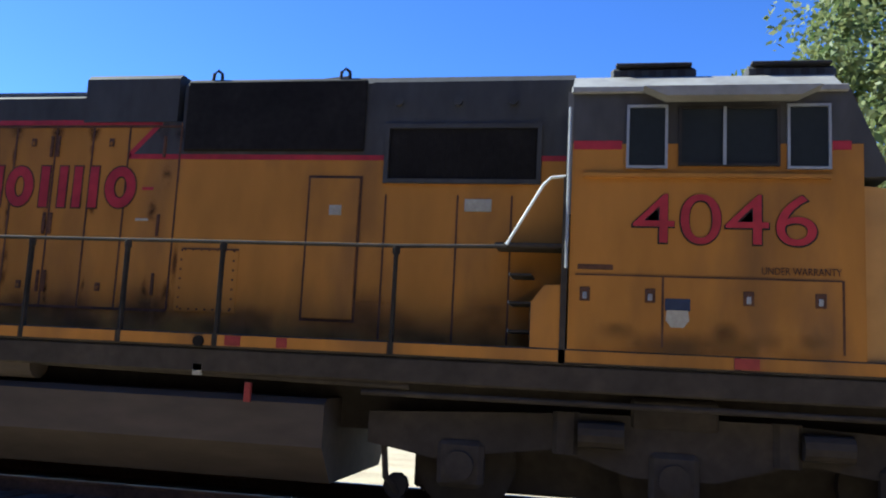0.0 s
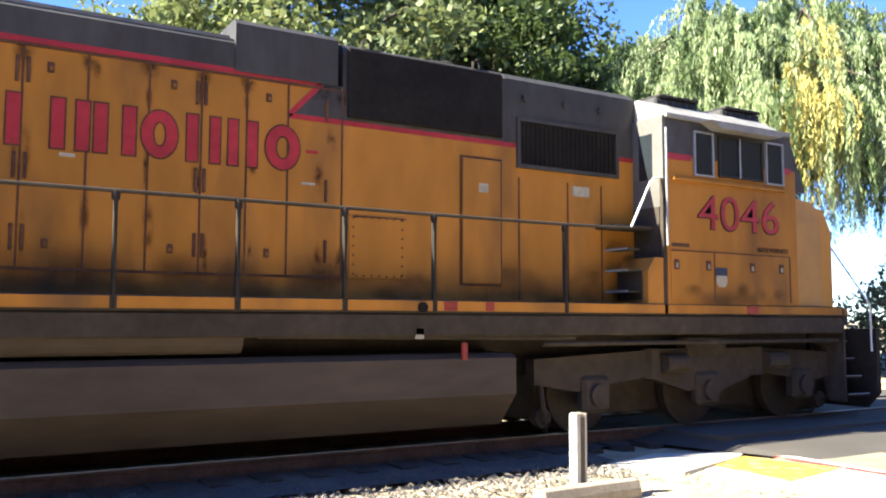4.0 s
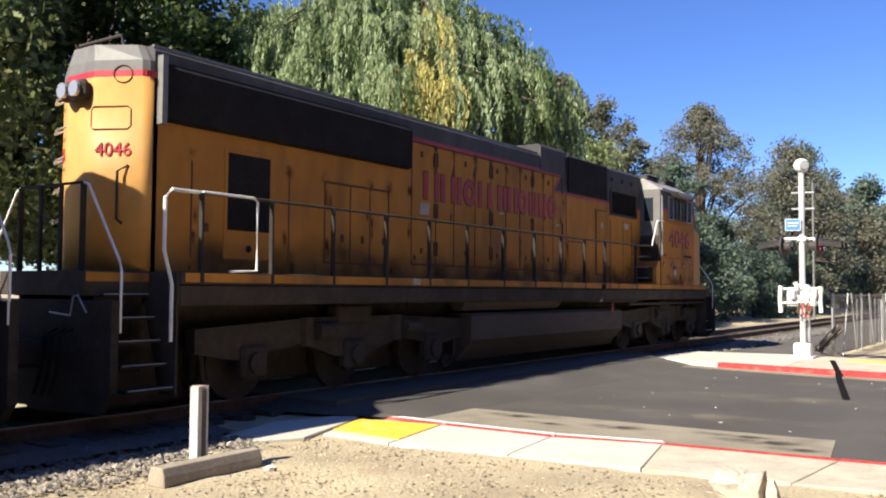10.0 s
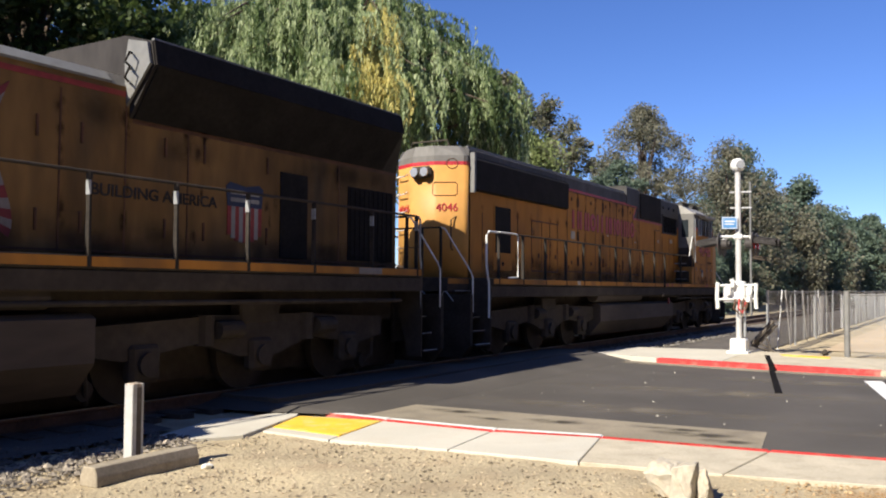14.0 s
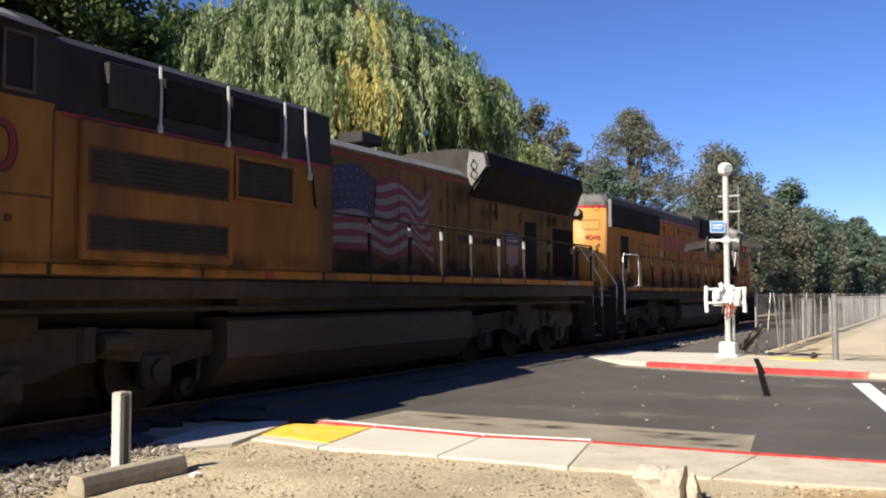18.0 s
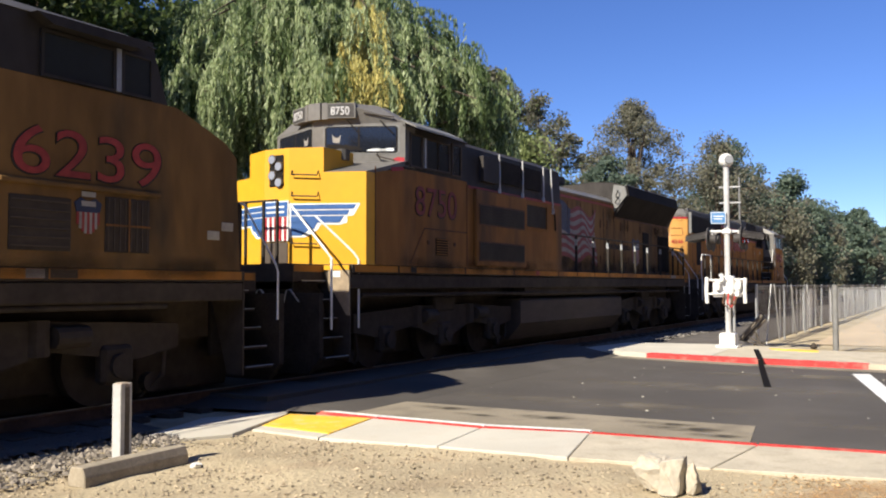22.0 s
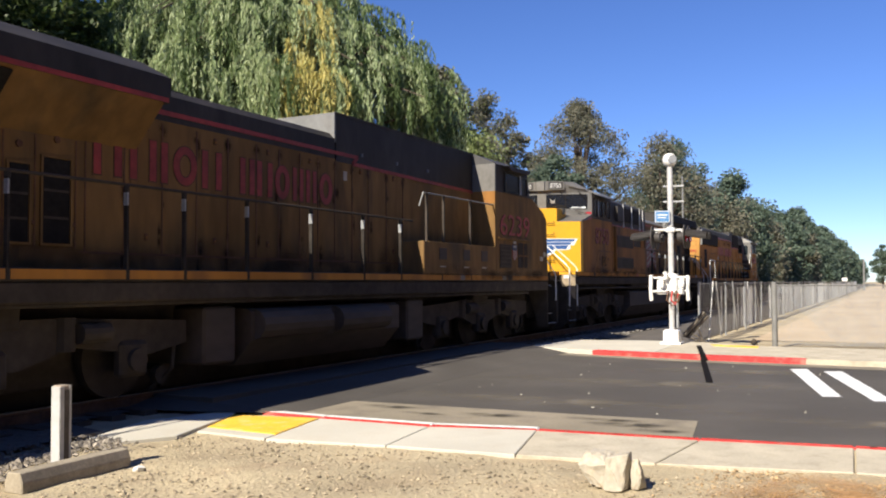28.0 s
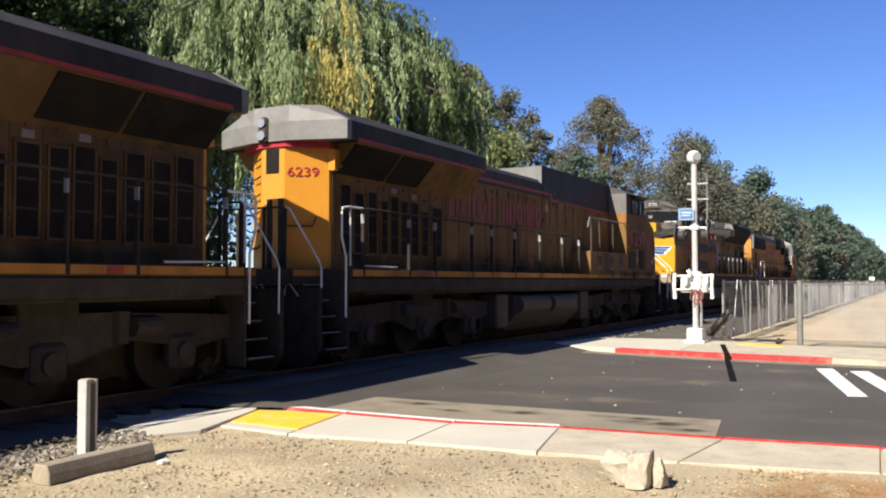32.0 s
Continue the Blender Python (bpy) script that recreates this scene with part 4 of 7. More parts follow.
    strip("red_stripe", [(-16.74, 4.45), (-5.32, 4.45), (-5.72, 4.03), (-0.45, 4.02)], 0.06, H, "red", L)
    part("paint_corner", PR([(-5.66, 4.06), (-5.06, 4.03), (-5.06, 4.46), (-5.28, 4.46)], H - 0.004, H + 0.002, "y"), "grey", L)
    # radiator and inlet screens
    part("radiator_screen", PR([(H - 0.1, 3.9), (H - 0.1, 4.55), (H + 0.12, 4.74), (H + 0.2, 3.8)], -16.5, -11.27), "black", L, "black radiator screen")
    part("radiator_trim", B(-16.58, -16.5, H - 0.12, H, 3.82, 4.7), "roof", L)
    part("inlet_screen", B(-5.0, -2.78, H - 0.05, H, 4.09, 4.94, 0.02), "black", L, "black central air inlet screen")
    slats(-2.49, -0.82, 3.78, 4.36, H, L, 22, True)
    frame_round(-2.49, -0.82, 3.78, 4.36, H, 0.05, "grey", L)
    for x in (-2.4, -1.72, -1.1):
        part("marker_light", disc(bmesh.new(), (x, H - 0.02, 4.67), (0, 1, 0), 0.05, 0.06, 12), "grey", L, "small round lamp")
    for x in (-4.7, -3.1):
        part("lifting_eye", R([(x - 0.06, YC - 0.8, 4.97), (x - 0.05, YC - 0.8, 5.08), (x, YC - 0.8, 5.12), (x + 0.05, YC - 0.8, 5.08), (x + 0.06, YC - 0.8, 4.97)], 0.02, 6), "iron", L)
    for x in (-15.4, -13.9, -12.4):
        part("roof_fan", disc(bmesh.new(), (x, YC, 4.86), (0, 0, 1), 0.62, 0.12, 22), "soot", L, "round roof fan housing")
        part("fan_guard", disc(bmesh.new(), (x, YC, 4.93), (0, 0, 1), 0.5, 0.03, 18), "iron", L)
    for x in (-10.6, -8.6):
        part("roof_vent", B(x, x + 0.7, YC - 0.55, YC + 0.1, 4.8, 4.93, 0.03), "grey", L)
    part("horn", R([(-3.6, YC - 0.3, 5.0), (-3.6, YC - 0.3, 5.12), (-3.2, YC - 0.3, 5.14)], 0.04, 8, 0.07), "iron", L)
    # doors
    xs = [-11.15, -10.4, -9.8, -9.05, -8.45, -7.85, -7.25, -6.7, -6.2, -5.72, -5.05]
    seams(xs, 2.2, 4.4, H, L)
    part("door_sill", B(-11.15, -5.06, H - 0.015, H + 0.004, 2.185, 2.215), "seam", L)
    part("door_head", B(-11.15, -5.06, H - 0.015, H + 0.004, 4.385, 4.41), "seam", L)
    latches([-10.85, -9.4, -8.2, -7.0, -5.95], (2.45, 4.2), H, L)
    hinges([-10.45, -10.36, -8.5, -8.4, -6.75, -6.66, -5.25], (4.15, 3.2, 2.5), H, L)
    on_side("door", -3.39, -2.81, 2.18, 3.78, H, "yellow", L, 0.03, "yellow access door")
    part("door_gap", B(-3.42, -2.78, H - 0.01, H + 0.004, 2.15, 3.81), "seam", L)
    seams([-1.68, -1.08, -2.5], 1.98, 3.6, H, L)
    on_side("bolted_panel", -4.95, -4.2, 2.2, 2.95, H, "yellow", L, 0.015)
    on_side("notice", -3.15, -3.0, 3.35, 3.47, H, "notice", L, 0.034)
    on_side("notice", -1.6, -1.3, 3.42, 3.56, H, "notice", L, 0.014)
    on_side("notice", -10.9, -10.62, 3.1, 3.32, H, "notice", L, 0.014)
    # rear section: door, window and cabinets
    on_side("rear_door", -15.39, -14.6, 2.55, 3.62, H, "black", L, 0.02, "dark open rear side door")
    seams([-16.0, -14.2, -13.42, -12.81, -12.31, -11.81], 2.15, 3.43, H, L)
    part("door_head", B(-13.42, -11.81, H - 0.015, H + 0.004, 3.41, 3.44), "seam", L)
    part("door_sill", B(-13.42, -11.81, H - 0.015, H + 0.004, 2.15, 2.18), "seam", L)
    rust_streaks([-10.42, -9.8, -9.05, -8.45, -7.85, -7.25, -6.7, -6.2, -5.3, -5.05], 4.35, H, L, 5)
    rust_streaks([-16.0, -14.2, -13.42, -12.31, -11.81, -11.2], 3.5, H, L, 6, 0.4)
    grime(-16.5, -0.5, 1.95, H, L, 3, 0.5)
    grime(-0.38, 2.1, 1.97, YC - 1.49 - 0.012, L, 4, 0.22)
    for x0, w, h in ((-0.2, 0.5, 0.25), (0.9, 0.4, 0.3), (1.6, 0.5, 0.2)):
        stain(x0, x0 + w, 2.02, 2.02 + h, YC - 1.49 - 0.012, L, "grease", "grime_patch", 0.006)
    for x in (-15.75, -13.0, -12.5, -11.95):
        on_side("latch", x - 0.035, x + 0.035, 2.5, 2.62, H, "seam", L, 0.02)
    on_side("rear_door_panel", -15.45, -14.52, 2.15, 3.68, H - 0.0, "yellow", L, 0.012)
    part("drain_hole", disc(bmesh.new(), (-15.0, H - 0.01, 2.3), (0, 1, 0), 0.05, 0.03, 12), "black", L)
    part("rust_run", PR([(-4.9, 2.94), (-4.2, 2.94), (-4.2, 2.92), (-4.9, 2.92)], H - 0.019, H - 0.01, "y"), "seam", L)
    for k in range(7):
        for xx, zz in ((-4.9, 2.25 + 0.11 * k), (-4.25, 2.25 + 0.11 * k), (-4.86 + 0.1 * k, 2.23), (-4.86 + 0.1 * k, 2.92)):
            part("bolt", disc(bmesh.new(), (xx, H - 0.018, zz), (0, 1, 0), 0.014, 0.012, 6), "seam", L)
    on_side("writing_bar", -5.5, -5.35, 3.62, 3.66, H, "red", L, 0.006)
    on_side("writing_bar", -5.55, -5.38, 3.25, 3.28, H, "notice", L, 0.006)
    on_side("writing_bar", -8.1, -7.95, 3.32, 3.36, H, "notice", L, 0.006)
    # company name
    name_blocks([(-10.79, -10.32, "two"), (-10.24, -9.77, "two"), (-9.68, -9.56, "bar"), (-9.47, -9.04, "ring"), (-8.93, -8.46, "two"), (-8.18, -7.83, "two"), (-7.78, -7.38, "two"), (-7.32, -6.95, "ring"), (-6.85, -6.74, "bar"), (-6.6, -6.3, "two"), (-6.19, -6.08, "bar"), (-5.98, -5.58, "ring")], 3.4, 3.9, H, L)
    # cab
    C = YC - 1.49
    cab = [(C, z), (mirror(C), z), (mirror(C), 4.58), (mirror(C) - 0.5, 4.86), (C + 0.5, 4.86), (C, 4.58)]
    part("cab", PR([(C, z), (mirror(C), z), (mirror(C), 4.03), (C, 4.03)], -0.41, 2.35), "yellow", L, "yellow cab side")
    part("cab_upper", PR([(C - 0.002, 4.03), (mirror(C), 4.03), (mirror(C), 4.58), (C - 0.002, 4.58)], -0.41, 2.25), "grey", L, "grey upper cab")
    part("cab_roof", PR([(C - 0.03, 4.57), (mirror(C) + 0.03, 4.57), (mirror(C) - 0.5, 4.9), (C + 0.5, 4.9)], -0.43, 2.2), "cream", L, "cream cab roof")
    part("cab_eave", B(-0.43, 2.22, C - 0.05, C, 4.55, 4.62, 0.01), "cream", L)
    part("visor", PR([(0.28, 4.56), (1.95, 4.56), (1.75, 4.46), (0.5, 4.46)], C - 0.22, C, "y"), "cream", L, "window sun visor")
    part("cab_back_panel", B(-0.47, -0.41, C, H, 3.3, 4.58), "lit_grey", L)
    strip("red_stripe", [(-0.4, 4.015), (0.08, 4.015)], 0.09, C, "red", L)
    strip("red_stripe", [(2.07, 4.015), (2.24, 4.015)], 0.09, C, "red", L)
    window(0.15, 0.5, 3.80, 4.40, C, L, "alu", 0.026)
    window(0.66, 1.05, 3.83, 4.38, C, L, "soot", 0.03)
    window(1.09, 1.56, 3.83, 4.38, C, L, "soot", 0.03)
    part("window_mullion", B(1.055, 1.085, C - 0.04, C, 3.81, 4.4), "alu", L)
    window(1.68, 2.03, 3.80, 4.40, C, L, "alu", 0.026)
    part("arm_rest", B(-0.3, 2.05, C - 0.05, C, 3.68, 3.72), "yellow", L)
    lettering("4046", 0.5, "soot", L, 0.192, C - 0.006, 3.012, 0.006, width=1.735)
    lettering("4046", 0.5, "red", L, 0.2, C - 0.012, 3.02, -0.003, label="red road number 4046", width=1.72)
    on_side("writing_bar", -0.33, 0.02, 2.745, 2.80, C, "seam", L, 0.006)
    lettering("UNDER WARRANTY", 0.07, "seam", L, 1.42, C - 0.006, 2.74, width=0.72)
    part("locker_panel", B(-0.35, 2.16, C - 0.012, C + 0.004, 2.0, 2.69), "yellow", L)
    part("locker_seam", B(-0.35, 2.16, C - 0.016, C, 2.685, 2.70), "seam", L)
    seams([0.5, 2.15], 2.0, 2.7, C - 0.01, L)
    for x in (-0.25, 0.38, 1.3, 1.95):
        on_side("latch", x - 0.05, x + 0.05, 2.43, 2.57, C - 0.01, "seam", L, 0.012)
        on_side("latch_pull", x - 0.02, x + 0.02, 2.45, 2.52, C - 0.02, "steel", L, 0.012)
    part("badge", PR([(0.54, 2.37), (0.74, 2.37), (0.75, 2.27), (0.70, 2.2), (0.58, 2.2), (0.53, 2.27)], C - 0.022, C - 0.008, "y"), "notice", L, "small two-tone badge")
    on_side("badge", 0.52, 0.76, 2.36, 2.48, C - 0.01, "flagblue", L, 0.012)
    part("step_box", PR([(-0.43, z), (-0.78, z), (-0.78, 2.4), (-0.65, 2.58), (-0.43, 2.58)], C, H, "y"), "yellow", L, "yellow step box behind the cab")
    # Dark plates stand in for the shade beside the step box.
    part("step_well", B(-0.80, -0.785, C + 0.1, H, 2.0, 2.4, 0.002), "iron", L, "step well plate darkened for its shade")
    part("step_wall", B(-0.475, -0.45, C + 0.08, H, 2.58, 3.3, 0.002), "iron", L)
    for k in range(3):
        part("cab_step", B(-1.02, -0.8, C + 0.14, H - 0.01, 2.1 + k * 0.29, 2.125 + k * 0.29), "iron", L)
        part("step_edge", B(-1.028, -1.02, C + 0.14, H - 0.01, 2.1 + k * 0.29, 2.13 + k * 0.29), "alu", L, "worn step edge")
    part("well_ledge", B(-1.2, -0.44, C + 0.2, H, 2.98, 3.03, 0.01), "iron", L)
    part("cab_back_window", B(-0.478, -0.47, C + 0.2, C + 0.46, 3.7, 4.35, 0.003), "glass", L, "dark rear cab window")
    part("cab_grab_rail", R([(-1.05, NEAR + 0.03, 2.98), (-0.7, NEAR + 0.03, 3.6), (-0.62, NEAR + 0.03, 3.68), (-0.42, NEAR + 0.03, 3.7)], 0.015), "white", L, "white bent grab rail")
    part("cab_post", B(-0.49, -0.43, NEAR + 0.0, NEAR + 0.06, 1.8, 3.68), "iron", L)
    part("cab_corner_rail", R([(-0.44, C - 0.04, 2.75), (-0.44, C - 0.04, 4.4)], 0.016), "alu", L)
    for x in (0.1, 1.5):
        part("roof_unit", B(x - 0.15, x + 0.75, YC - 0.95, YC + 0.9, 4.86, 5.02, 0.03), "grey", L, "flat roof-top air unit")
        part("unit_lid", B(x - 0.1, x + 0.7, YC - 1.0, YC + 0.85, 5.02, 5.06, 0.012), "soot", L)
        for k in range(5):
            part("unit_vent", B(x - 0.05 + 0.15 * k, x + 0.03 + 0.15 * k, YC - 0.962, YC - 0.945, 4.9, 4.99), "soot", L)
    # nose
    nose = [(2.2, 3.72), (2.75, 3.66), (3.55, 3.55), (3.75, 3.2), (3.75, z), (2.2, z)]
    part("nose", PR(nose, YC - 1.1, YC + 1.1, "y"), "yellow_lit", L, "yellow low nose")
    # Nose side painted paler than the cab, as its slant catches sky light.
    part("nose_cheek", PR([(2.25, z), (3.0, z), (3.0, 3.36), (2.92, 3.5), (2.78, 3.58), (2.25, 3.64)], C + 0.05, mirror(C) - 0.05, "y"), "yellow_faded_lit", L, "yellow nose side, painted paler where it faces the sky")
    part("windshield_wall", PR([(2.25, 3.7), (2.6, 3.72), (2.25, 4.58)], C + 0.02, mirror(C) - 0.02, "y"), "grey", L)
    # rear face
    def rear_plan(g):
        c = [(-16.55, H - g), (-16.68, H - g), (-16.76, H - g + 0.05), (-17.03 - g, YC - 0.34), (-17.06 - g, YC - 0.28)]
        return c + [(x, mirror(y)) for x, y in c[::-1]]
    def on_rear(y):
        """The rear end's surface at a distance across the train."""
        return -17.06 + 0.3 * max(0.0, abs(y - YC) - 0.3) / 0.55
    part("rear_face", PR(rear_plan(0.0), z, 4.41, "z"), "yellow_faded_lit", L, "sun-faded yellow rear end with rounded corners", True)
    part("rear_band", PR(rear_plan(0.003), 4.41, 4.49, "z"), "red", L)
    part("rear_cap", PR(rear_plan(0.0), 4.49, 4.62, "z"), "lit_grey", L)
    part("rear_cap", PR(rear_plan(0.0), 4.62, 4.84, "z", [(x + 0.04, YC + (y - YC) * 0.8) for x, y in rear_plan(0.0)]), "lit_grey", L)
    part("inspection_ring", R([(on_rear(9.52 + 0.11 * math.cos(k * 0.4488)) - 0.004, 9.52 + 0.11 * math.cos(k * 0.4488), 4.44 + 0.11 * math.sin(k * 0.4488)) for k in range(15)], 0.008, 5), "seam", L)
    part("gate_rail", R([(-16.3, NEAR + 0.01, 2.95), (-15.45, NEAR + 0.01, 2.95), (-15.38, NEAR + 0.01, 2.9), (-15.38, NEAR + 0.01, 1.98), (-15.85, NEAR + 0.01, 1.96)], 0.018), "white", L, "pale painted gate rail")
    part("lamp_housing", B(-17.22, -17.05, YC - 0.26, YC + 0.26, 4.12, 4.38, 0.06), "iron", L, "twin rear headlight housing")
    for dy in (-0.13, 0.13):
        part("headlight", disc(bmesh.new(), (-17.235, YC + dy, 4.25), (1, 0, 0), 0.1, 0.04, 16), "lamp", L, "round headlight")
    ring = [(9.46, 3.74), (9.42, 3.78), (9.42, 3.99), (9.46, 4.03), (9.86, 4.03), (9.9, 3.99), (9.9, 3.78), (9.86, 3.74), (9.46, 3.74)]
    part("panel_outline", R([(on_rear(y) - 0.003, y, zz) for y, zz in ring], 0.009, 5), "seam", L)
    for y0, lab in ((9.83, "small red road number"), (10.95, "small red road number")):
        run = (on_rear(y0 - 0.45) - on_rear(y0), -0.45)
        o = lettering("4046", 0.17, "red", L, 0, 0, 0, 0.0, label=lab, name="rear_number", width=0.48)
        on_slant(o, (on_rear(y0), y0), run, 3.4, L, 0.008)
    for k in range(6):
        zz = 2.2 + 0.4 * k
        part("ladder_rung", R([(on_rear(10.62), 10.62, zz + 0.06), (on_rear(10.62) - 0.12, 10.62, zz), (on_rear(10.95) - 0.12, 10.95, zz), (on_rear(10.95), 10.95, zz + 0.06)], 0.016, 6), "silver", L, "pale ladder rung")
    part("brake_lever", R([(on_rear(9.5), 9.5, 2.55), (on_rear(9.5) - 0.08, 9.5, 2.6), (on_rear(9.5) - 0.08, 9.5, 3.2), (on_rear(9.44), 9.44, 3.28)], 0.018, 6), "iron", L)
    part("roof_rail", R([(-16.8, YC - 0.5, 4.84), (-16.8, YC - 0.46, 4.98), (-16.8, YC + 0.46, 4.98), (-16.8, YC + 0.5, 4.84)], 0.02, 6), "iron", L)
    handrail(posts, z, 2.94, L, (-1.05, NEAR + 0.03, 2.96), -16.85)
    handrail([-16.3, -13.85, -11.4, -8.92, -6.45, -4.13, -2.2], z, 2.94, L, None, None, mirror(NEAR) - 0.03)
    end_steps(-17.34, -16.66, z, L, -1)
    end_steps(3.5, 4.1, z, L, 1)
    end_rails(-17.42, z, L, -1)
    end_rails(4.2, z, L, 1)
    coupler(-17.55, -1, L)
    coupler(4.4, 1, L)
    truck(0.65, L, 2.12, False)
    truck(-13.0, L, 2.12, False)
    fuel_tank(-9.9, -2.9, L, skid=False)
    for y in (YC - 1.25, YC + 1.25):
        part("air_reservoir", R([(-10.2, y, 1.53), (-6.35, y, 1.53)], 0.17, 14), "tank", L, "long air reservoir tube")
    part("fuel_filler", disc(bmesh.new(), (-4.3, NEAR - 0.02, 1.86), (0, 1, 0), 0.06, 0.05, 12), "black", L)
    part("fuel_gauge", B(-4.36, -4.26, NEAR + 0.02, NEAR + 0.06, 1.5, 1.62), "notice", L)
    part("shutoff_tag", B(-3.75, -3.68, NEAR + 0.0, NEAR + 0.04, 1.25, 1.45), "faded_red", L)
    part("underframe_pipe", R([(-6.2, NEAR + 0.1, 1.55), (-2.0, NEAR + 0.1, 1.5)], 0.035), "iron", L)
    part("underframe_pipe", R([(-2.5, NEAR + 0.1, 1.42), (3.4, NEAR + 0.1, 1.42)], 0.03), "iron", L)
    return L


def flag_mural(x0, x1, z0, z1, y, parent):
    """A waving striped flag painted on the hood: thirteen rippled bands and a starred corner."""
    n = 13
    def wave(u, v):
        zz = z1 - (z1 - z0) * v * (1 - 0.08 * u) + 0.1 * math.sin(min(u, 0.4) * 7.8) - 0.12 * u + 0.13 * math.sin(u * 15.0 - v * 3.2 - 1.2) * (0.12 + 1.1 * u * u + 0.35 * u)
        return (x0 + (x1 - x0) * u + 0.12 * u * math.sin(v * 6 + u * 9) - 0.34 * (1 - u) * v, zz)
    def ribbon(us, v0, v1, name, mat, lab=""):
        bm = bmesh.new()
        rows = [[bm.verts.new((wave(u, v)[0], yy, wave(u, v)[1])) for u in us] for v, yy in ((v0, y - 0.006), (v1, y - 0.006), (v1, y + 0.002), (v0, y + 0.002))]
        for i in range(len(us) - 1):
            for j in (0, 1, 3):
                r0, r1 = rows[j], rows[(j + 1) % 4]
                bm.faces.new((r0[i], r1[i], r1[i + 1], r0[i + 1]))
        return part(name, bm, mat, parent, lab)
    us = [i / 24 for i in range(25)]
    for k in range(n):
        ribbon(us[10:] if k < 7 else us, k / n, (k + 1) / n, "flag_stripe", "flagred" if k % 2 == 0 else "flagwhite")
    canton = ribbon(us[:11], 0, 7 / n, "flag_canton", "flagblue", "dark blue starred corner of a painted flag")
    for i in range(6):
        for j in range(5):
            cx, cz = wave((i + 0.6 + 0.3 * (j % 2)) / 7 * 0.44, (j + 0.6) / 5.4 * 7 / n)
            q = 0.019
            part("star", PR([(cx - q, cz), (cx, cz - q), (cx + q, cz), (cx, cz + q)], y - 0.010, y - 0.004, "y"), "flagwhite", canton)


def shield(x0, x1, z0, z1, y, parent):
    """A plain shield: dark blue head over red and white upright bars."""
    zc = z0 + (z1 - z0) * 0.6
    part("shield_head", PR([(x0, zc), (x1, zc), (x1 + 0.03, z1 - 0.06), (x1 - 0.06, z1), ((x0 + x1) / 2, z1 - 0.05), (x0 + 0.06, z1), (x0 - 0.03, z1 - 0.06)], y - 0.012, y + 0.003, "y"), "flagblue", parent, "dark blue shield head")
    n = 9
    for k in range(n):
        a, b = x0 + (x1 - x0) * k / n, x0 + (x1 - x0) * (k + 1) / n
        u = abs((k + 0.5) / n - 0.5) * 2
        part("shield_bar", B(a, b, y - 0.012, y + 0.003, z0 + 0.14 * u * u, zc), "cream" if k % 2 else "faded_red", parent)
    for k in range(2):
        part("shield_line", B(x0 + 0.06, x1 - 0.06, y - 0.016, y - 0.01, zc + 0.07 + 0.11 * k, zc + 0.13 + 0.11 * k), "cream", parent)


def loco_b():
    z = 2.08
    L = thing("diesel_locomotive", (-30.2, YC, 0), "yellow and grey six-axle diesel locomotive with painted flag, road number 8750", "locomotive", "locomotives of the train")
    posts = [-31.6, -30.3, -29.0, -27.83, -26.6, -25.3, -24.0, -22.55, -21.0, -19.6]
    sill(-41.25, -18.62, -40.4, -19.4, z, L, "yellow", [-39.0, -36.5, -34.2] + posts, [(-21.4, -20.75, "flagwhite"), (-33.0, -32.8, "faded_red"), (-38.6, -38.4, "soot")])
    H, C = YC - 0.9, YC - 1.54
    part("hood_side", PR(hood_profile(0.9, z, 4.3, 0.0), -31.4, -25.6), "yellow_sooty_shaded", L, "grimy yellow engine hood with a painted flag")
    part("hood_top", PR([(H, 4.3), (mirror(H), 4.3), (mirror(H) - 0.1, 4.45), (mirror(H) - 0.6, 4.6), (H + 0.6, 4.6), (H + 0.1, 4.45)], -31.4, -25.6), "lit_grey", L, "sloped hood roof")
    # Lit slope of the hood roof drawn as a paler strip.
    part("roof_edge", PR([(H - 0.02, 4.3), (H + 0.08, 4.43), (H + 0.1, 4.46), (H - 0.03, 4.33)], -31.2, -25.9), "roof", L, "roof edge painted pale as lit")
    strip("red_stripe", [(-31.35, 4.2), (-25.65, 4.2)], 0.07, H, "faded_red", L)
    strip("red_stripe", [(-25.55, 3.87), (-19.5, 3.87)], 0.05, H, "seam", L)
    strip("red_stripe", [(-36.4, 3.77), (-31.5, 3.77)], 0.06, YC - 1.52, "faded_red", L)
    part("slant_conduit", R([(-31.23, H - 0.05, 4.28), (-31.45, H - 0.06, 3.4), (-31.6, H - 0.08, 2.2)], 0.024, 6), "alu", L, "pale slanted conduit")
    part("drain_hose", R([(-31.95, YC - 1.55, 3.6), (-31.9, YC - 1.56, 3.15), (-31.8, YC - 1.5, 3.08), (-31.42, YC - 1.2, 3.08)], 0.02, 6), "black", L)
    # Sunlit end plate, painted paler than the dark housing.
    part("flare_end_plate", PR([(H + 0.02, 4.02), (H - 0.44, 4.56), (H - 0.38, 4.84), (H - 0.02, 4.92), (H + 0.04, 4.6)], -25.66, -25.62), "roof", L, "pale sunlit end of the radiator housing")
    for dx, zz in ((0.0, 4.62), (0.02, 4.42)):
        part("pipe_loop", R([(-25.68, H - 0.12 + dx, zz + 0.1), (-25.78, H - 0.2, zz + 0.08), (-25.8, H - 0.14, zz - 0.04), (-25.68, H - 0.08 + dx, zz - 0.06)], 0.017, 6), "black", L)
    part("hood_side", PR(hood_profile(0.9, z, 3.95, 0.0), -25.6, -19.45), "yellow_sooty_shaded", L, "grimy yellow radiator-end hood")
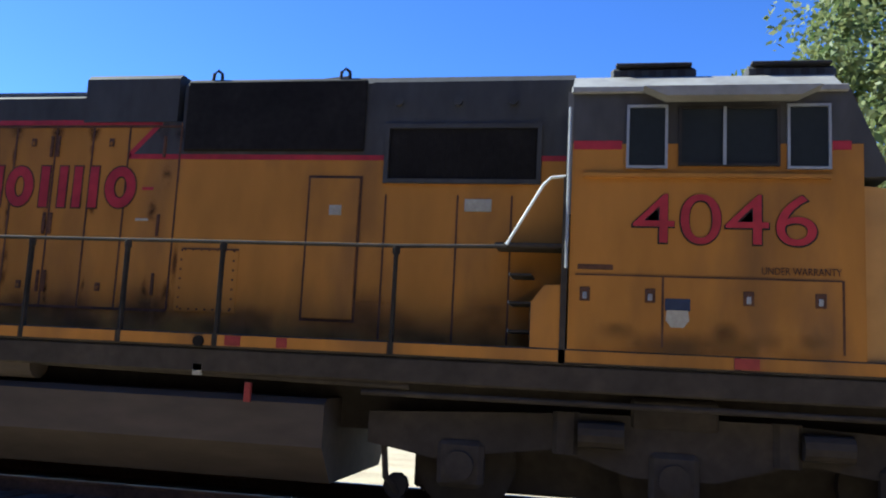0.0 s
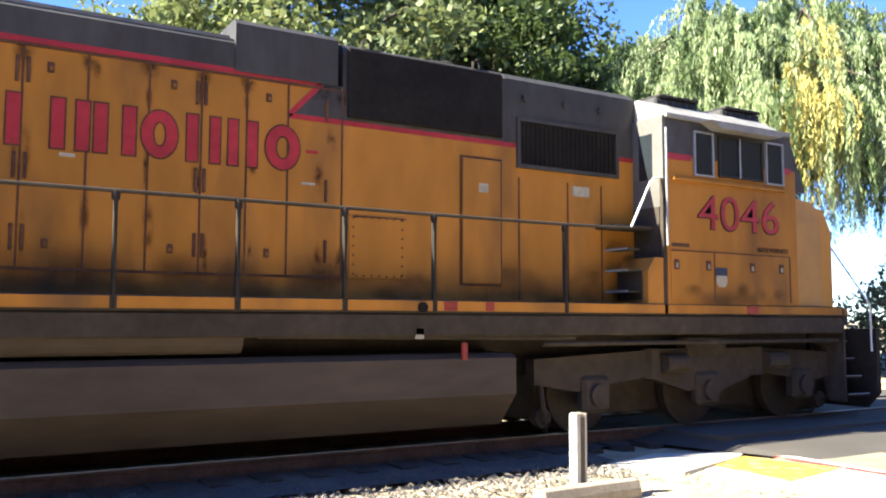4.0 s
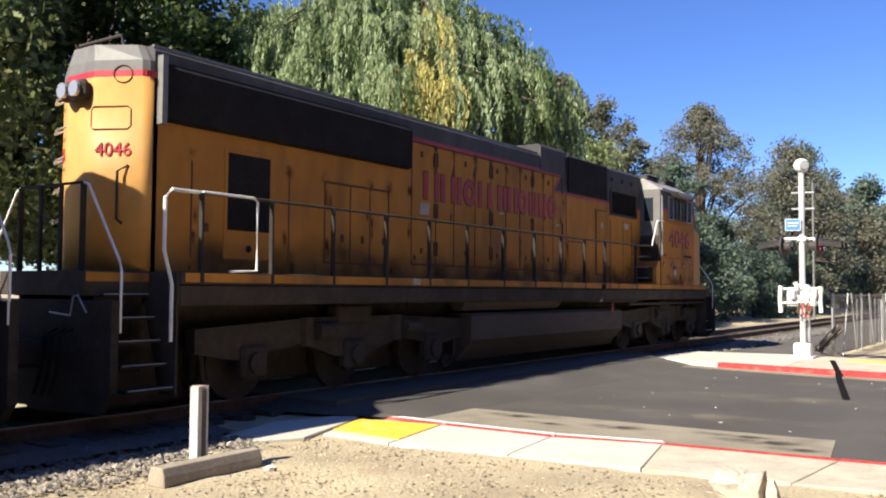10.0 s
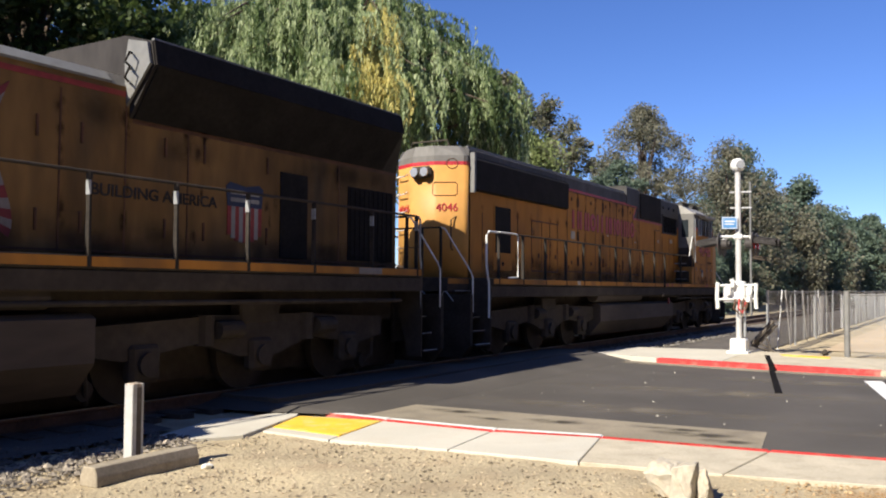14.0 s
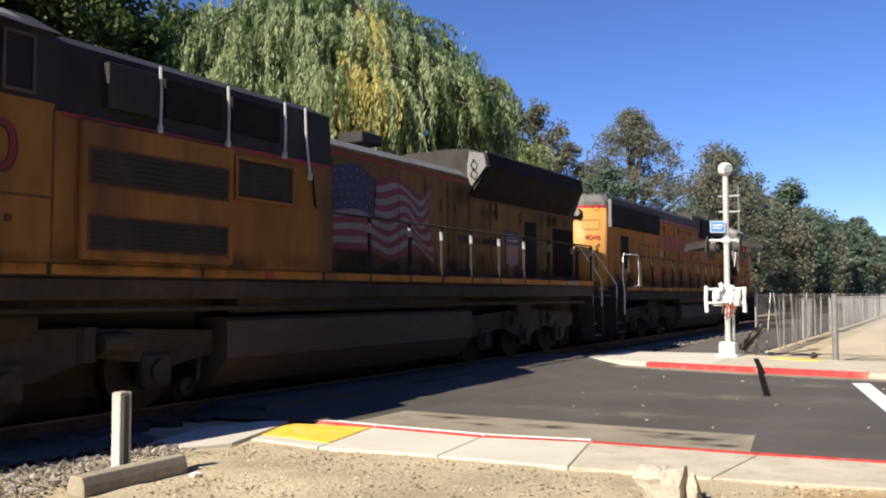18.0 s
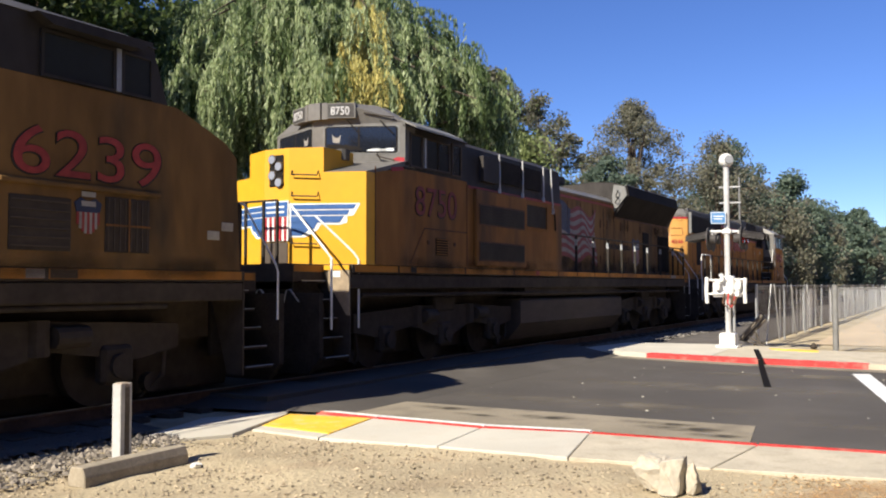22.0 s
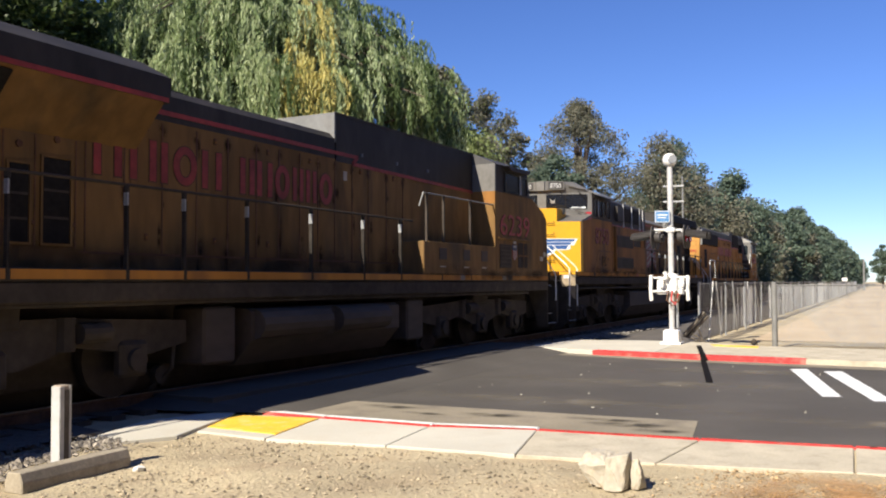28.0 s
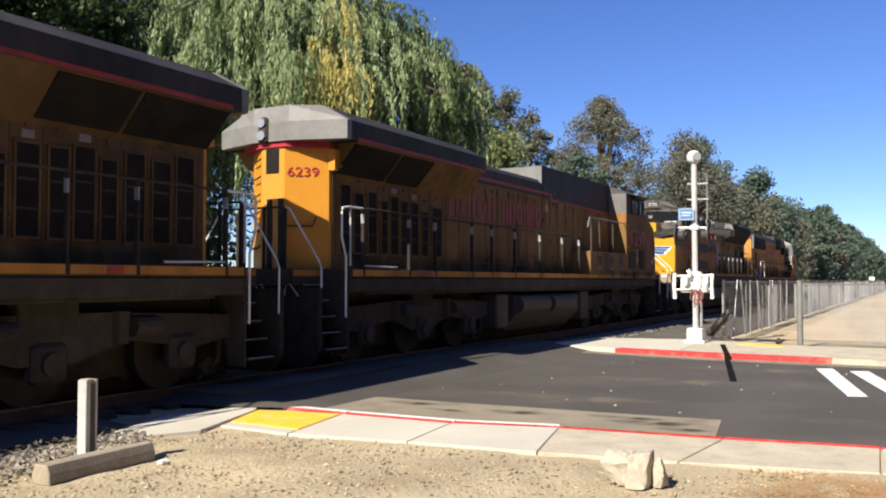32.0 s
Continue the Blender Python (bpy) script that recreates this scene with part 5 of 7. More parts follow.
    flare = [(H, 3.9), (mirror(H), 3.9), (mirror(H) + 0.46, 4.55), (mirror(H) + 0.40, 4.86), (mirror(H) - 0.1, 5.0), (H + 0.1, 5.0), (H - 0.40, 4.86), (H - 0.46, 4.55)]
    part("radiator_flare", PR(flare, -25.6, -19.9), "soot", L, "flared radiator housing")
    part("radiator_screen", PR([(H - 0.035, 3.9), (H - 0.49, 4.54), (H - 0.45, 4.56), (H + 0.01, 3.92)], -25.55, -19.95), "black", L, "black radiator intake screen")
    part("radiator_side", PR([(H - 0.49, 4.545), (H - 0.425, 4.875), (H - 0.38, 4.87), (H - 0.44, 4.545)], -25.58, -19.9), "black", L)
    part("roof_edge", B(-25.58, -19.95, H - 0.42, H - 0.37, 4.875, 4.90), "roof", L)
    part("flare_end", PR(flare, -19.9, -19.45, "x", [(H, 3.9), (mirror(H), 3.9), (mirror(H) + 0.1, 4.5), (mirror(H) + 0.05, 4.78), (mirror(H) - 0.2, 4.92), (H + 0.2, 4.92), (H - 0.05, 4.78), (H - 0.1, 4.5)]), "soot", L)
    rear = [(-19.46, H + 0.02), (-19.15, YC - 0.32), (-19.15, YC + 0.32), (-19.46, mirror(H) - 0.02)]
    part("rear_face", PR(rear, z, 4.3, "z"), "yellow_sooty_shaded", L, "grimy yellow rear end with slanted corners")
    part("rear_cap", PR(rear, 4.3, 4.9, "z"), "soot", L)
    slats(-20.95, -19.56, 2.2, 3.5, H, L, 10, True)
    on_side("door_opening", -22.7, -22.04, 2.18, 3.55, H, "black", L, 0.02, "dark doorway")
    shield(-23.84, -23.12, 2.38, 3.27, H, L)
    lettering("BUILDING AMERICA", 0.15, "soot", L, -26.15, H - 0.008, 2.86, 0.004, label="dark slogan lettering", name="slogan", width=2.1)
    flag_mural(-30.65, -27.3, 2.45, 3.97, H, L)
    seams([-30.6, -29.5, -28.5, -27.5, -26.6, -25.65, -24.6, -21.2], 2.15, 4.1, H, L)
    hinges([-26.9, -26.3, -25.0, -24.3, -23.0], (3.6, 2.5), H, L)
    part("door_sill", B(-31.3, -19.6, H - 0.012, H + 0.004, 2.14, 2.165), "seam", L)
    rust_streaks([-30.6, -27.5, -26.6, -25.65, -24.6, -24.3, -22.9, -21.2], 3.9, H, L, 9)
    grime(-31.3, -19.6, 2.08, H, L, 5, 0.5)
    grime(-39.7, -31.5, 2.08, YC - 1.54, L, 6, 0.25)
    for x0, w, z0, h in ((-22.9, 2.6, 3.3, 0.6), (-21.6, 2.1, 3.45, 0.5), (-25.4, 1.6, 3.35, 0.5), (-26.6, 1.1, 3.6, 0.6), (-31.2, 0.9, 2.1, 1.0)):
        stain(x0, x0 + w, z0, z0 + h, H, L, "grease", "soot_patch", 0.0055)
    for x in (-24.6, -22.9, -21.2):
        part("roof_fan", disc(bmesh.new(), (x, YC, 5.03), (0, 0, 1), 0.65, 0.12, 22), "soot", L, "round roof fan housing")
    part("exhaust_outlet", B(-28.9, -28.2, YC - 0.3, YC + 0.3, 4.7, 4.92, 0.02), "soot", L)
    part("horn", R([(-35.5, YC, 4.85), (-35.5, YC, 5.05), (-36.0, YC, 5.08)], 0.05, 8, 0.09), "iron", L)
    part("antenna_plate", B(-38.4, -37.9, YC - 0.3, YC + 0.3, 5.0, 5.06, 0.02), "white", L)
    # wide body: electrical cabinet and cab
    part("cabinet_body", B(-36.5, -31.4, C + 0.02, mirror(C), z, 3.8, 0.01), "yellow_dirty_shaded", L, "grimy yellow electrical cabinet side")
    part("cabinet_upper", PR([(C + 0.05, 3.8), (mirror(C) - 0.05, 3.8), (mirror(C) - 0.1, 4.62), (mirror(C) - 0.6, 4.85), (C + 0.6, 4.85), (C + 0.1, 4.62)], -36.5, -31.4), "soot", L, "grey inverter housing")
    part("cabinet_frame", B(-36.17, -33.72, C - 0.06, C + 0.03, 2.13, 3.75, 0.02), "yellow_dirty_shaded", L, "raised yellow frame round two grilles")
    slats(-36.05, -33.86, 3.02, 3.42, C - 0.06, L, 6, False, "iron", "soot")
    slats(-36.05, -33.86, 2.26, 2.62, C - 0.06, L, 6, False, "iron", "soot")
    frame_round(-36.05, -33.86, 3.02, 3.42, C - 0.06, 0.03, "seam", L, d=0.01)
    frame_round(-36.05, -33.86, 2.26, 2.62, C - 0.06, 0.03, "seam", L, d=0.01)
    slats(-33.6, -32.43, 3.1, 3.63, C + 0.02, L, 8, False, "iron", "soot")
    frame_round(-33.6, -32.43, 3.1, 3.63, C + 0.02, 0.05, "yellow_dirty_shaded", L)
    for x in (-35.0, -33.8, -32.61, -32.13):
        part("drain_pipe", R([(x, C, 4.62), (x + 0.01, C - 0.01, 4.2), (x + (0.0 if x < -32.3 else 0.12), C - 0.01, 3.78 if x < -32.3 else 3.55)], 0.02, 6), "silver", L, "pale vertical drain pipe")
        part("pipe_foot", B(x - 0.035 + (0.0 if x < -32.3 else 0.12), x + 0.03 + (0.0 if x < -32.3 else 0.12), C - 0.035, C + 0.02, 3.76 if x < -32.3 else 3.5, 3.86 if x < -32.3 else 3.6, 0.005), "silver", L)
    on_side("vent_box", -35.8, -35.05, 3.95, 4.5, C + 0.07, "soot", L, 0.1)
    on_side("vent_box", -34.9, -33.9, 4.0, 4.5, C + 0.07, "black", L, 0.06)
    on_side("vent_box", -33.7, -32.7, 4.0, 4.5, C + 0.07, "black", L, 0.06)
    part("cab", PR([(-39.8, z), (-36.5, z), (-36.5, 3.86), (-38.84, 3.86), (-39.8, 3.7)], C, mirror(C), "y"), "yellow_dirty_shaded", L, "grimy yellow cab side")
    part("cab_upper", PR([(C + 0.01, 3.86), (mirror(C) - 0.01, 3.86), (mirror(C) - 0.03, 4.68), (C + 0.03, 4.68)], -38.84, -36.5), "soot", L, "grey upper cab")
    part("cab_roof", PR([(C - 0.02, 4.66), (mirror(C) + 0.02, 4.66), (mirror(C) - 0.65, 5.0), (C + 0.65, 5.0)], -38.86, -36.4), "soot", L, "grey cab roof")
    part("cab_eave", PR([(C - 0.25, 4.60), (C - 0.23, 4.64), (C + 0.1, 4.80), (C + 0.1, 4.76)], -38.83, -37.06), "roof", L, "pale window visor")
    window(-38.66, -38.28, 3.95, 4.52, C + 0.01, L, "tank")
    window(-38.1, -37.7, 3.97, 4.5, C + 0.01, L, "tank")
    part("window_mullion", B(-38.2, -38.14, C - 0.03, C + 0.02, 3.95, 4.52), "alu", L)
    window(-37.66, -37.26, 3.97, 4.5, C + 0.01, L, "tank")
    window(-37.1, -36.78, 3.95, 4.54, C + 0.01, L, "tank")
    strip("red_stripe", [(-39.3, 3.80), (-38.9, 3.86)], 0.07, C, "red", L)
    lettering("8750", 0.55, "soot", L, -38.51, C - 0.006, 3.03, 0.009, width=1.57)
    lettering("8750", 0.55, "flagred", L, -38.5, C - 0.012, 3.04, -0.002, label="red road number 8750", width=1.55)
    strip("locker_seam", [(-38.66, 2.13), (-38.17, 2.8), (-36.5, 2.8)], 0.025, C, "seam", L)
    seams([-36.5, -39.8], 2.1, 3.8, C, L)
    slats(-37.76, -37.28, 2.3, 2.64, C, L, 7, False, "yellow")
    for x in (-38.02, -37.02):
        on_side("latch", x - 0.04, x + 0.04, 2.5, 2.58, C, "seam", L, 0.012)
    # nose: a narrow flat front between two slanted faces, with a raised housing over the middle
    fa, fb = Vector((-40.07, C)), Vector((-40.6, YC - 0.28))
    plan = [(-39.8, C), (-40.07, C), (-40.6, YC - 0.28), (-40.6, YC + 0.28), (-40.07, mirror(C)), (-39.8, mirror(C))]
    part("nose", PR(plan, z, 3.68, "z"), "yellow_lit_bright", L, "sunlit yellow nose")
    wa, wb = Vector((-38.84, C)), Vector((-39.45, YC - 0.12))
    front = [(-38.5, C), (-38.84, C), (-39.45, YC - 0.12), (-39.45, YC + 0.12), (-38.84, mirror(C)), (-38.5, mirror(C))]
    part("nose_top", PR(plan, 3.68, 4.0, "z", front), "lit_grey", L, "grey sloped nose top")
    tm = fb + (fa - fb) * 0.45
    part("nose_tower", PR([(-39.5, tm.y), (tm.x, tm.y), (-40.6, YC - 0.28), (-40.6, YC + 0.28), (tm.x, mirror(tm.y)), (-39.5, mirror(tm.y))], 3.68, 4.11, "z"), "yellow_lit_bright", L, "yellow raised nose door housing")
    # Cab front lit by colour: paler grey than the upper cab sides.
    part("cab_front", PR(front, 3.9, 4.72, "z"), "lit_grey", L, "grey faceted cab front")
    part("roof_front", PR(front, 4.72, 5.1, "z", [(-38.5, C + 0.65), (-38.84, C + 0.65), (-39.42, YC - 0.5), (-39.42, YC + 0.5), (-38.84, mirror(C) - 0.65), (-38.5, mirror(C) - 0.65)]), "lit_grey", L)
    def on_face(name, a, b, pts, off, mat, parent, lab="", thick=0.02):
        """A flat piece on an upright slanted face; points are (share of the way from b to a, height)."""
        d = (a - b).normalized()
        for s in (1, -1):
            n = Vector((-d.y, d.x))
            n = n if n.x < 0 else -n
            bm = bmesh.new()
            rows = []
            for o in (off, off - thick):
                rows.append([bm.verts.new((p.x, p.y if s > 0 else mirror(p.y), zz)) for p, zz in ((b + (a - b) * u + n * o, zz) for u, zz in pts)])
            bm.faces.new(rows[0])
            bm.faces.new(rows[1][::-1])
            for k in range(len(pts)):
                m = (k + 1) % len(pts)
                bm.faces.new((rows[0][k], rows[1][k], rows[1][m], rows[0][m]))
            bmesh.ops.recalc_face_normals(bm, faces=bm.faces)
            ob = part(name, bm, mat, parent, lab)
        return ob
    on_face("windshield_rim", wa, wb, [(0.04, 4.175), (0.89, 4.135), (0.935, 4.18), (0.935, 4.645), (0.90, 4.685), (0.04, 4.695), (0.0, 4.65), (0.0, 4.22)], 0.006, "roof", L, "pale windshield surround")
    on_face("windshield_gasket", wa, wb, [(0.05, 4.20), (0.88, 4.16), (0.91, 4.19), (0.91, 4.63), (0.88, 4.66), (0.05, 4.67), (0.02, 4.64), (0.02, 4.23)], 0.012, "black", L)
    on_face("windshield", wa, wb, [(0.06, 4.22), (0.87, 4.18), (0.89, 4.2), (0.89, 4.62), (0.87, 4.64), (0.06, 4.65), (0.04, 4.63), (0.04, 4.24)], 0.018, "windshield", L, "windshield pane")
    on_face("windshield_divider", wa, wb, [(0.43, 4.21), (0.45, 4.21), (0.45, 4.645), (0.43, 4.645)], 0.021, "black", L)
    # Pale and dark marks laid on the outside of the pane.
    on_face("desk_clutter", wa, wb, [(0.53, 4.2), (0.87, 4.19), (0.87, 4.24), (0.82, 4.25), (0.74, 4.235), (0.66, 4.25), (0.56, 4.235)], 0.021, "pale_patchy", L, "pale patchy strip along the windshield foot", 0.003)
    on_face("desk_shade", wa, wb, [(0.05, 4.23), (0.5, 4.22), (0.42, 4.28), (0.28, 4.33), (0.05, 4.34)], 0.0205, "black", L, "", 0.003)
    on_face("seat_cover", wa, wb, [(0.12, 4.37), (0.2, 4.36), (0.22, 4.52), (0.19, 4.46), (0.14, 4.46), (0.11, 4.53)], 0.0215, "cream", L, "", 0.003)
    on_face("cab_brow", wa, wb, [(0.0, 4.79), (0.07, 4.79), (0.07, 5.1), (0.0, 5.1)], 0.12, "lit_grey", L, "grey brow between the number boards", 0.3)
    part("brow_plate", B(-39.58, -39.3, YC - 0.14, YC + 0.14, 4.79, 5.1), "lit_grey", L)
    for u0, u1, zz in ((0.5, 0.86, 4.86), (0.66, 0.87, 4.06)):
        p0, p1 = wb + (wa - wb) * u0, wb + (wa - wb) * u1
        part("roof_grab" if zz > 4.5 else "sill_grab", R([(p0.x - 0.0, p0.y, zz + 0.1), (p0.x - 0.06, p0.y - 0.04, zz + 0.04), (p1.x - 0.06, p1.y - 0.04, zz - 0.05), (p1.x, p1.y, zz - 0.1)], 0.012, 6), "iron", L)
    on_face("corner_stripe", wa, wb, [(0.84, 4.03), (0.99, 3.98), (0.99, 4.07), (0.9, 4.08)], 0.008, "red", L)
    on_face("number_board_frame", wa, wb, [(0.05, 4.81), (0.41, 4.81), (0.41, 5.09), (0.05, 5.09)], 0.11, "lit_grey", L, "number board housing", 0.3)
    on_face("number_board", wa, wb, [(0.07, 4.83), (0.39, 4.83), (0.39, 5.07), (0.07, 5.07)], 0.116, "grey", L)
    step = wa - wb
    for start, run in ((wb + step * 0.11, step), (Vector((wb.x, mirror(wb.y))) + Vector((step.x, -step.y)) * 0.36, Vector((-step.x, step.y)))):
        o = lettering("8750", 0.15, "silver", L, 0, 0, 0, 0.003, name="board_number", width=0.35)
        on_slant(o, start, run, 4.87, L, 0.124)
    for u0, z0, u1, z1 in ((0.3, 4.78, 0.45, 4.5), (0.7, 4.76, 0.86, 4.5)):
        p0, p1 = wb + (wa - wb) * u0, wb + (wa - wb) * u1
        part("wiper", R([(p0.x - 0.06, p0.y - 0.03, z0), (p1.x - 0.05, p1.y - 0.03, z1)], 0.012, 6), "black", L)
    # lamps, grab irons and the winged emblem as plain bands
    part("lamp_recess", B(-40.62, -40.55, YC - 0.16, YC + 0.16, 3.45, 4.0, 0.01), "black", L)
    for zz in (3.58, 3.86):
        for dy in (-0.065, 0.065):
            part("headlight_rim", disc(bmesh.new(), (-40.628, YC + dy * 1.15, zz + dy), (1, 0, 0), 0.088, 0.03, 16), "tank", L)
            part("headlight", disc(bmesh.new(), (-40.64, YC + dy * 1.15, zz + dy), (1, 0, 0), 0.072, 0.03, 16), "lamp", L, "round clear headlight")
    for zz in (3.62, 3.25, 2.43):
        p0, p1 = fb + (fa - fb) * 0.04, fb + (fa - fb) * 0.38
        nv = Vector((-0.06, -0.025))
        part("nose_grab", R([(p0.x, p0.y, zz + 0.09), (p0.x + nv.x, p0.y + nv.y, zz + 0.02), (p1.x + nv.x, p1.y + nv.y, zz), (p1.x, p1.y, zz + 0.08)], 0.013, 6), "iron", L)
    on_face("wing_edge", fa, fb, [(0.0, 3.14), (0.93, 3.13), (0.84, 2.92), (0.76, 2.91), (0.76, 2.80), (0.66, 2.76), (0.42, 2.77), (0.38, 2.68), (0.22, 2.55), (0.0, 2.55)], 0.006, "white", L, "white edge of a painted wing")
    for u1, u2, z0, z1 in ((0.88, 0.84, 3.035, 3.115), (0.79, 0.76, 2.935, 3.015), (0.72, 0.66, 2.80, 2.915), (0.38, 0.33, 2.69, 2.82), (0.28, 0.17, 2.58, 2.70)):
        on_face("wing_band", fa, fb, [(0.03, z0), (u2, z0), (u1, z1), (0.03, z1)], 0.012, "wingblue", L)
    part("wing_shield", B(-40.625, -40.595, YC - 0.29, YC + 0.29, 2.49, 3.19), "white", L, "plain shield emblem on the nose")
    part("wing_shield_head", B(-40.635, -40.62, YC - 0.27, YC + 0.27, 2.92, 3.17), "wingblue", L)
    part("wing_shield_line", B(-40.64, -40.632, YC - 0.2, YC + 0.2, 2.98, 3.01), "white", L)
    part("wing_shield_line", B(-40.64, -40.632, YC - 0.2, YC + 0.2, 3.07, 3.10), "white", L)
    for k in range(5):
        part("wing_shield_bar", B(-40.635, -40.62, YC - 0.25 + 0.11 * k, YC - 0.195 + 0.11 * k, 2.5, 2.91), "red", L)
    part("nose_door", B(-40.62, -40.55, YC - 0.27, YC + 0.27, z + 0.02, 2.47, 0.01), "tank", L, "dark lower nose door")
    part("bell_housing", disc(bmesh.new(), (-39.75, 9.35, 4.05), (0, 0, 1), 0.12, 0.2, 12), "grey", L)
    handrail(posts, z, 3.05, L, cap="alu")
    handrail([-30.9, -28.3, -25.6, -22.9, -20.3], z, 3.05, L, None, None, mirror(NEAR) - 0.03)
    end_steps(-41.11, -40.44, z, L, -1)
    end_steps(-19.37, -18.83, z, L, 1)
    end_rails(-18.72, z, L, 1)
    coupler(-41.25, -1, L)
    coupler(-18.62, 1, L)
    part("end_rail", R([(-41.15, YC - 0.5, 3.14), (-41.15, YC + 0.5, 3.14)], 0.019), "post", L)
    for y in (YC - 0.5, YC - 0.2, YC + 0.2, YC + 0.5):
        part("end_post", B(-41.17, -41.13, y - 0.02, y + 0.02, z - 0.05, 3.14), "post", L)
    for sg, y0 in ((1, NEAR + 0.05), (-1, mirror(NEAR) - 0.05)):
        part("corner_rail", R([(-19.5, y0, 3.05), (-19.44, y0, 3.0), (-19.44, y0, 2.35), (-19.4, y0, 2.15), (-19.38, y0, 1.05)], 0.02), "silver", L, "pale bent corner rail")
    for xx, top in ((-40.88, (-40.62, YC - 0.33, 3.12)), (-40.13, (-40.42, YC - 0.72, 2.92))):
        part("front_rail", R([top, (xx - 0.02, NEAR + 0.16, 2.28), (xx, NEAR + 0.07, 2.16), (xx, NEAR + 0.07, 1.0)], 0.02), "white", L, "white slanted front stair rail")
    # Panel tapers to the outline of the sun patch on the stairwell.
    part("step_panel", PR([(NEAR + 0.02, 1.22), (NEAR + 0.07, 1.22), (NEAR + 0.46, 1.78), (NEAR + 0.46, 1.98), (NEAR + 0.02, 1.98)], -40.47, -40.44), "tan", L, "tan stairwell panel, shaped as its sunlit patch")
    part("step_panel_edge", B(-40.475, -40.44, NEAR + 0.02, NEAR + 0.55, 1.985, 2.06), "yellow_lit_bright", L)
    part("step_label", B(-40.476, -40.47, NEAR + 0.2, NEAR + 0.4, 1.86, 1.96), "white", L)
    truck(-36.8, L)
    truck(-23.4, L)
    fuel_tank(-33.6, -26.4, L, 0.42, 1.4)
    part("underframe_pipe", R([(-40.0, NEAR + 0.1, 1.55), (-20.0, NEAR + 0.1, 1.5)], 0.035), "iron", L)
    for y in (YC - 1.25, YC + 1.25):
        part("air_reservoir", R([(-33.4, y, 1.6), (-27.0, y, 1.6)], 0.15, 14), "iron", L)
    return L


def loco_ge(base, d, number, label, paint="yellow_dirty_shaded"):
    """Six-axle locomotive with a flared rear roof; u runs from its rear end (0) to its nose (about 20)."""
    z = 1.93
    X = lambda u: base + d * u
    def P(name, bm, mat, parent, lab=""):
        return part(name, bm, mat, parent, lab)
    def bx(u0, u1, *a, **k):
        return B(min(X(u0), X(u1)), max(X(u0), X(u1)), *a, **k)
    def side(name, u0, u1, z0, z1, y, mat, parent, proud=0.02, lab=""):
        return on_side(name, min(X(u0), X(u1)), max(X(u0), X(u1)), z0, z1, y, mat, parent, proud, lab)
    def span(a, b):
        return min(X(a), X(b)), max(X(a), X(b))
    L = thing("diesel_locomotive", (X(10), YC, 0), label, "locomotive", "locomotives of the train")
    sill(*span(-0.98, 21.2), *span(-0.08, 20.33), z, L, "yellow", [X(u) for u in (0.34, 1.96, 3.01, 4.72, 5.75, 7.09, 8.75, 10.4, 11.8, 13.6, 15.1, 17.2)], [(min(X(u), X(v)), max(X(u), X(v)), m) for u, v, m in ((14.51, 14.74, "flagwhite"), (16.95, 17.18, "flagwhite"), (17.25, 17.6, "iron"), (2.2, 2.45, "faded_red"))])
    H, C = YC - 0.9, YC - 1.53
    P("hood_side", PR(hood_profile(0.9, z, 4.1, 0.0), X(0.2), X(16.5)), paint, L, "yellow engine hood with many doors")
    P("hood_top", PR(hood_profile(0.905, 4.1, 4.6, 0.12), X(4.5), X(10.3)), "soot", L, "grey hood roof")
    W = 1.46
    P("radiator_flare", PR([(H, 3.6), (mirror(H), 3.6), (YC + W - 0.02, 4.22), (YC - W + 0.02, 4.22)], X(0.25), X(5.4)), paint, L, "grimy yellow flared radiator side")
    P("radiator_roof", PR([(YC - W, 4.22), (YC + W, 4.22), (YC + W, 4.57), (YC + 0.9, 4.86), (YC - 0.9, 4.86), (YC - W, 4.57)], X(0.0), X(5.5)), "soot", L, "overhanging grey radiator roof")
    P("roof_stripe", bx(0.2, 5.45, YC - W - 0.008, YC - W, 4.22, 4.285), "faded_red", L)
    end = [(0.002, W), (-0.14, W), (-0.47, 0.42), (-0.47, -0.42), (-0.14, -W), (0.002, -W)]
    # Roof end takes a paler grey than its sides, for the sun.
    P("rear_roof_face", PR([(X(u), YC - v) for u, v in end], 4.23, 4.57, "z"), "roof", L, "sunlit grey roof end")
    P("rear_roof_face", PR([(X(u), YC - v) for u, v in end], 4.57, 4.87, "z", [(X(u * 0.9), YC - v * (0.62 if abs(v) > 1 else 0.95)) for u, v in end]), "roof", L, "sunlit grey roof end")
    P("rear_red_band", PR([(X(0.1), YC - 0.98), (X(-0.02), YC - 0.98), (X(-0.42), YC - 0.3), (X(-0.42), YC + 0.3), (X(-0.02), YC + 0.98), (X(0.1), YC + 0.98)], 4.13, 4.228, "z"), "red", L)
    for u0, u1 in ((0.22, 1.78), (1.86, 3.1)):
        bm = PR([(H - 0.08, 3.67), (H - 0.53, 4.17), (H - 0.49, 4.19), (H - 0.04, 3.68)], X(u0), X(u1))
        P("radiator_opening", bm, "black", L, "dark radiator opening")
    slot = [(0.43, 0.75), (0.88, 1.19), (1.35, 1.66), (1.82, 2.06), (2.17, 2.47), (2.57, 2.83), (2.98, 3.28), (3.43, 3.71), (3.9, 4.31)]
    for k, (u0, u1) in enumerate(slot):
        z1 = (3.5, 3.38, 3.44, 3.3, 3.42, 3.36, 3.36, 3.2, 3.32)[k]
        side("door_slot", u0, u1, 2.25, z1, H, "black", L, 0.016, "dark open door")
        frame_round(min(X(u0), X(u1)), max(X(u0), X(u1)), 2.25, z1, H, 0.03, paint, L, d=0.03)
        if k in (4, 6):
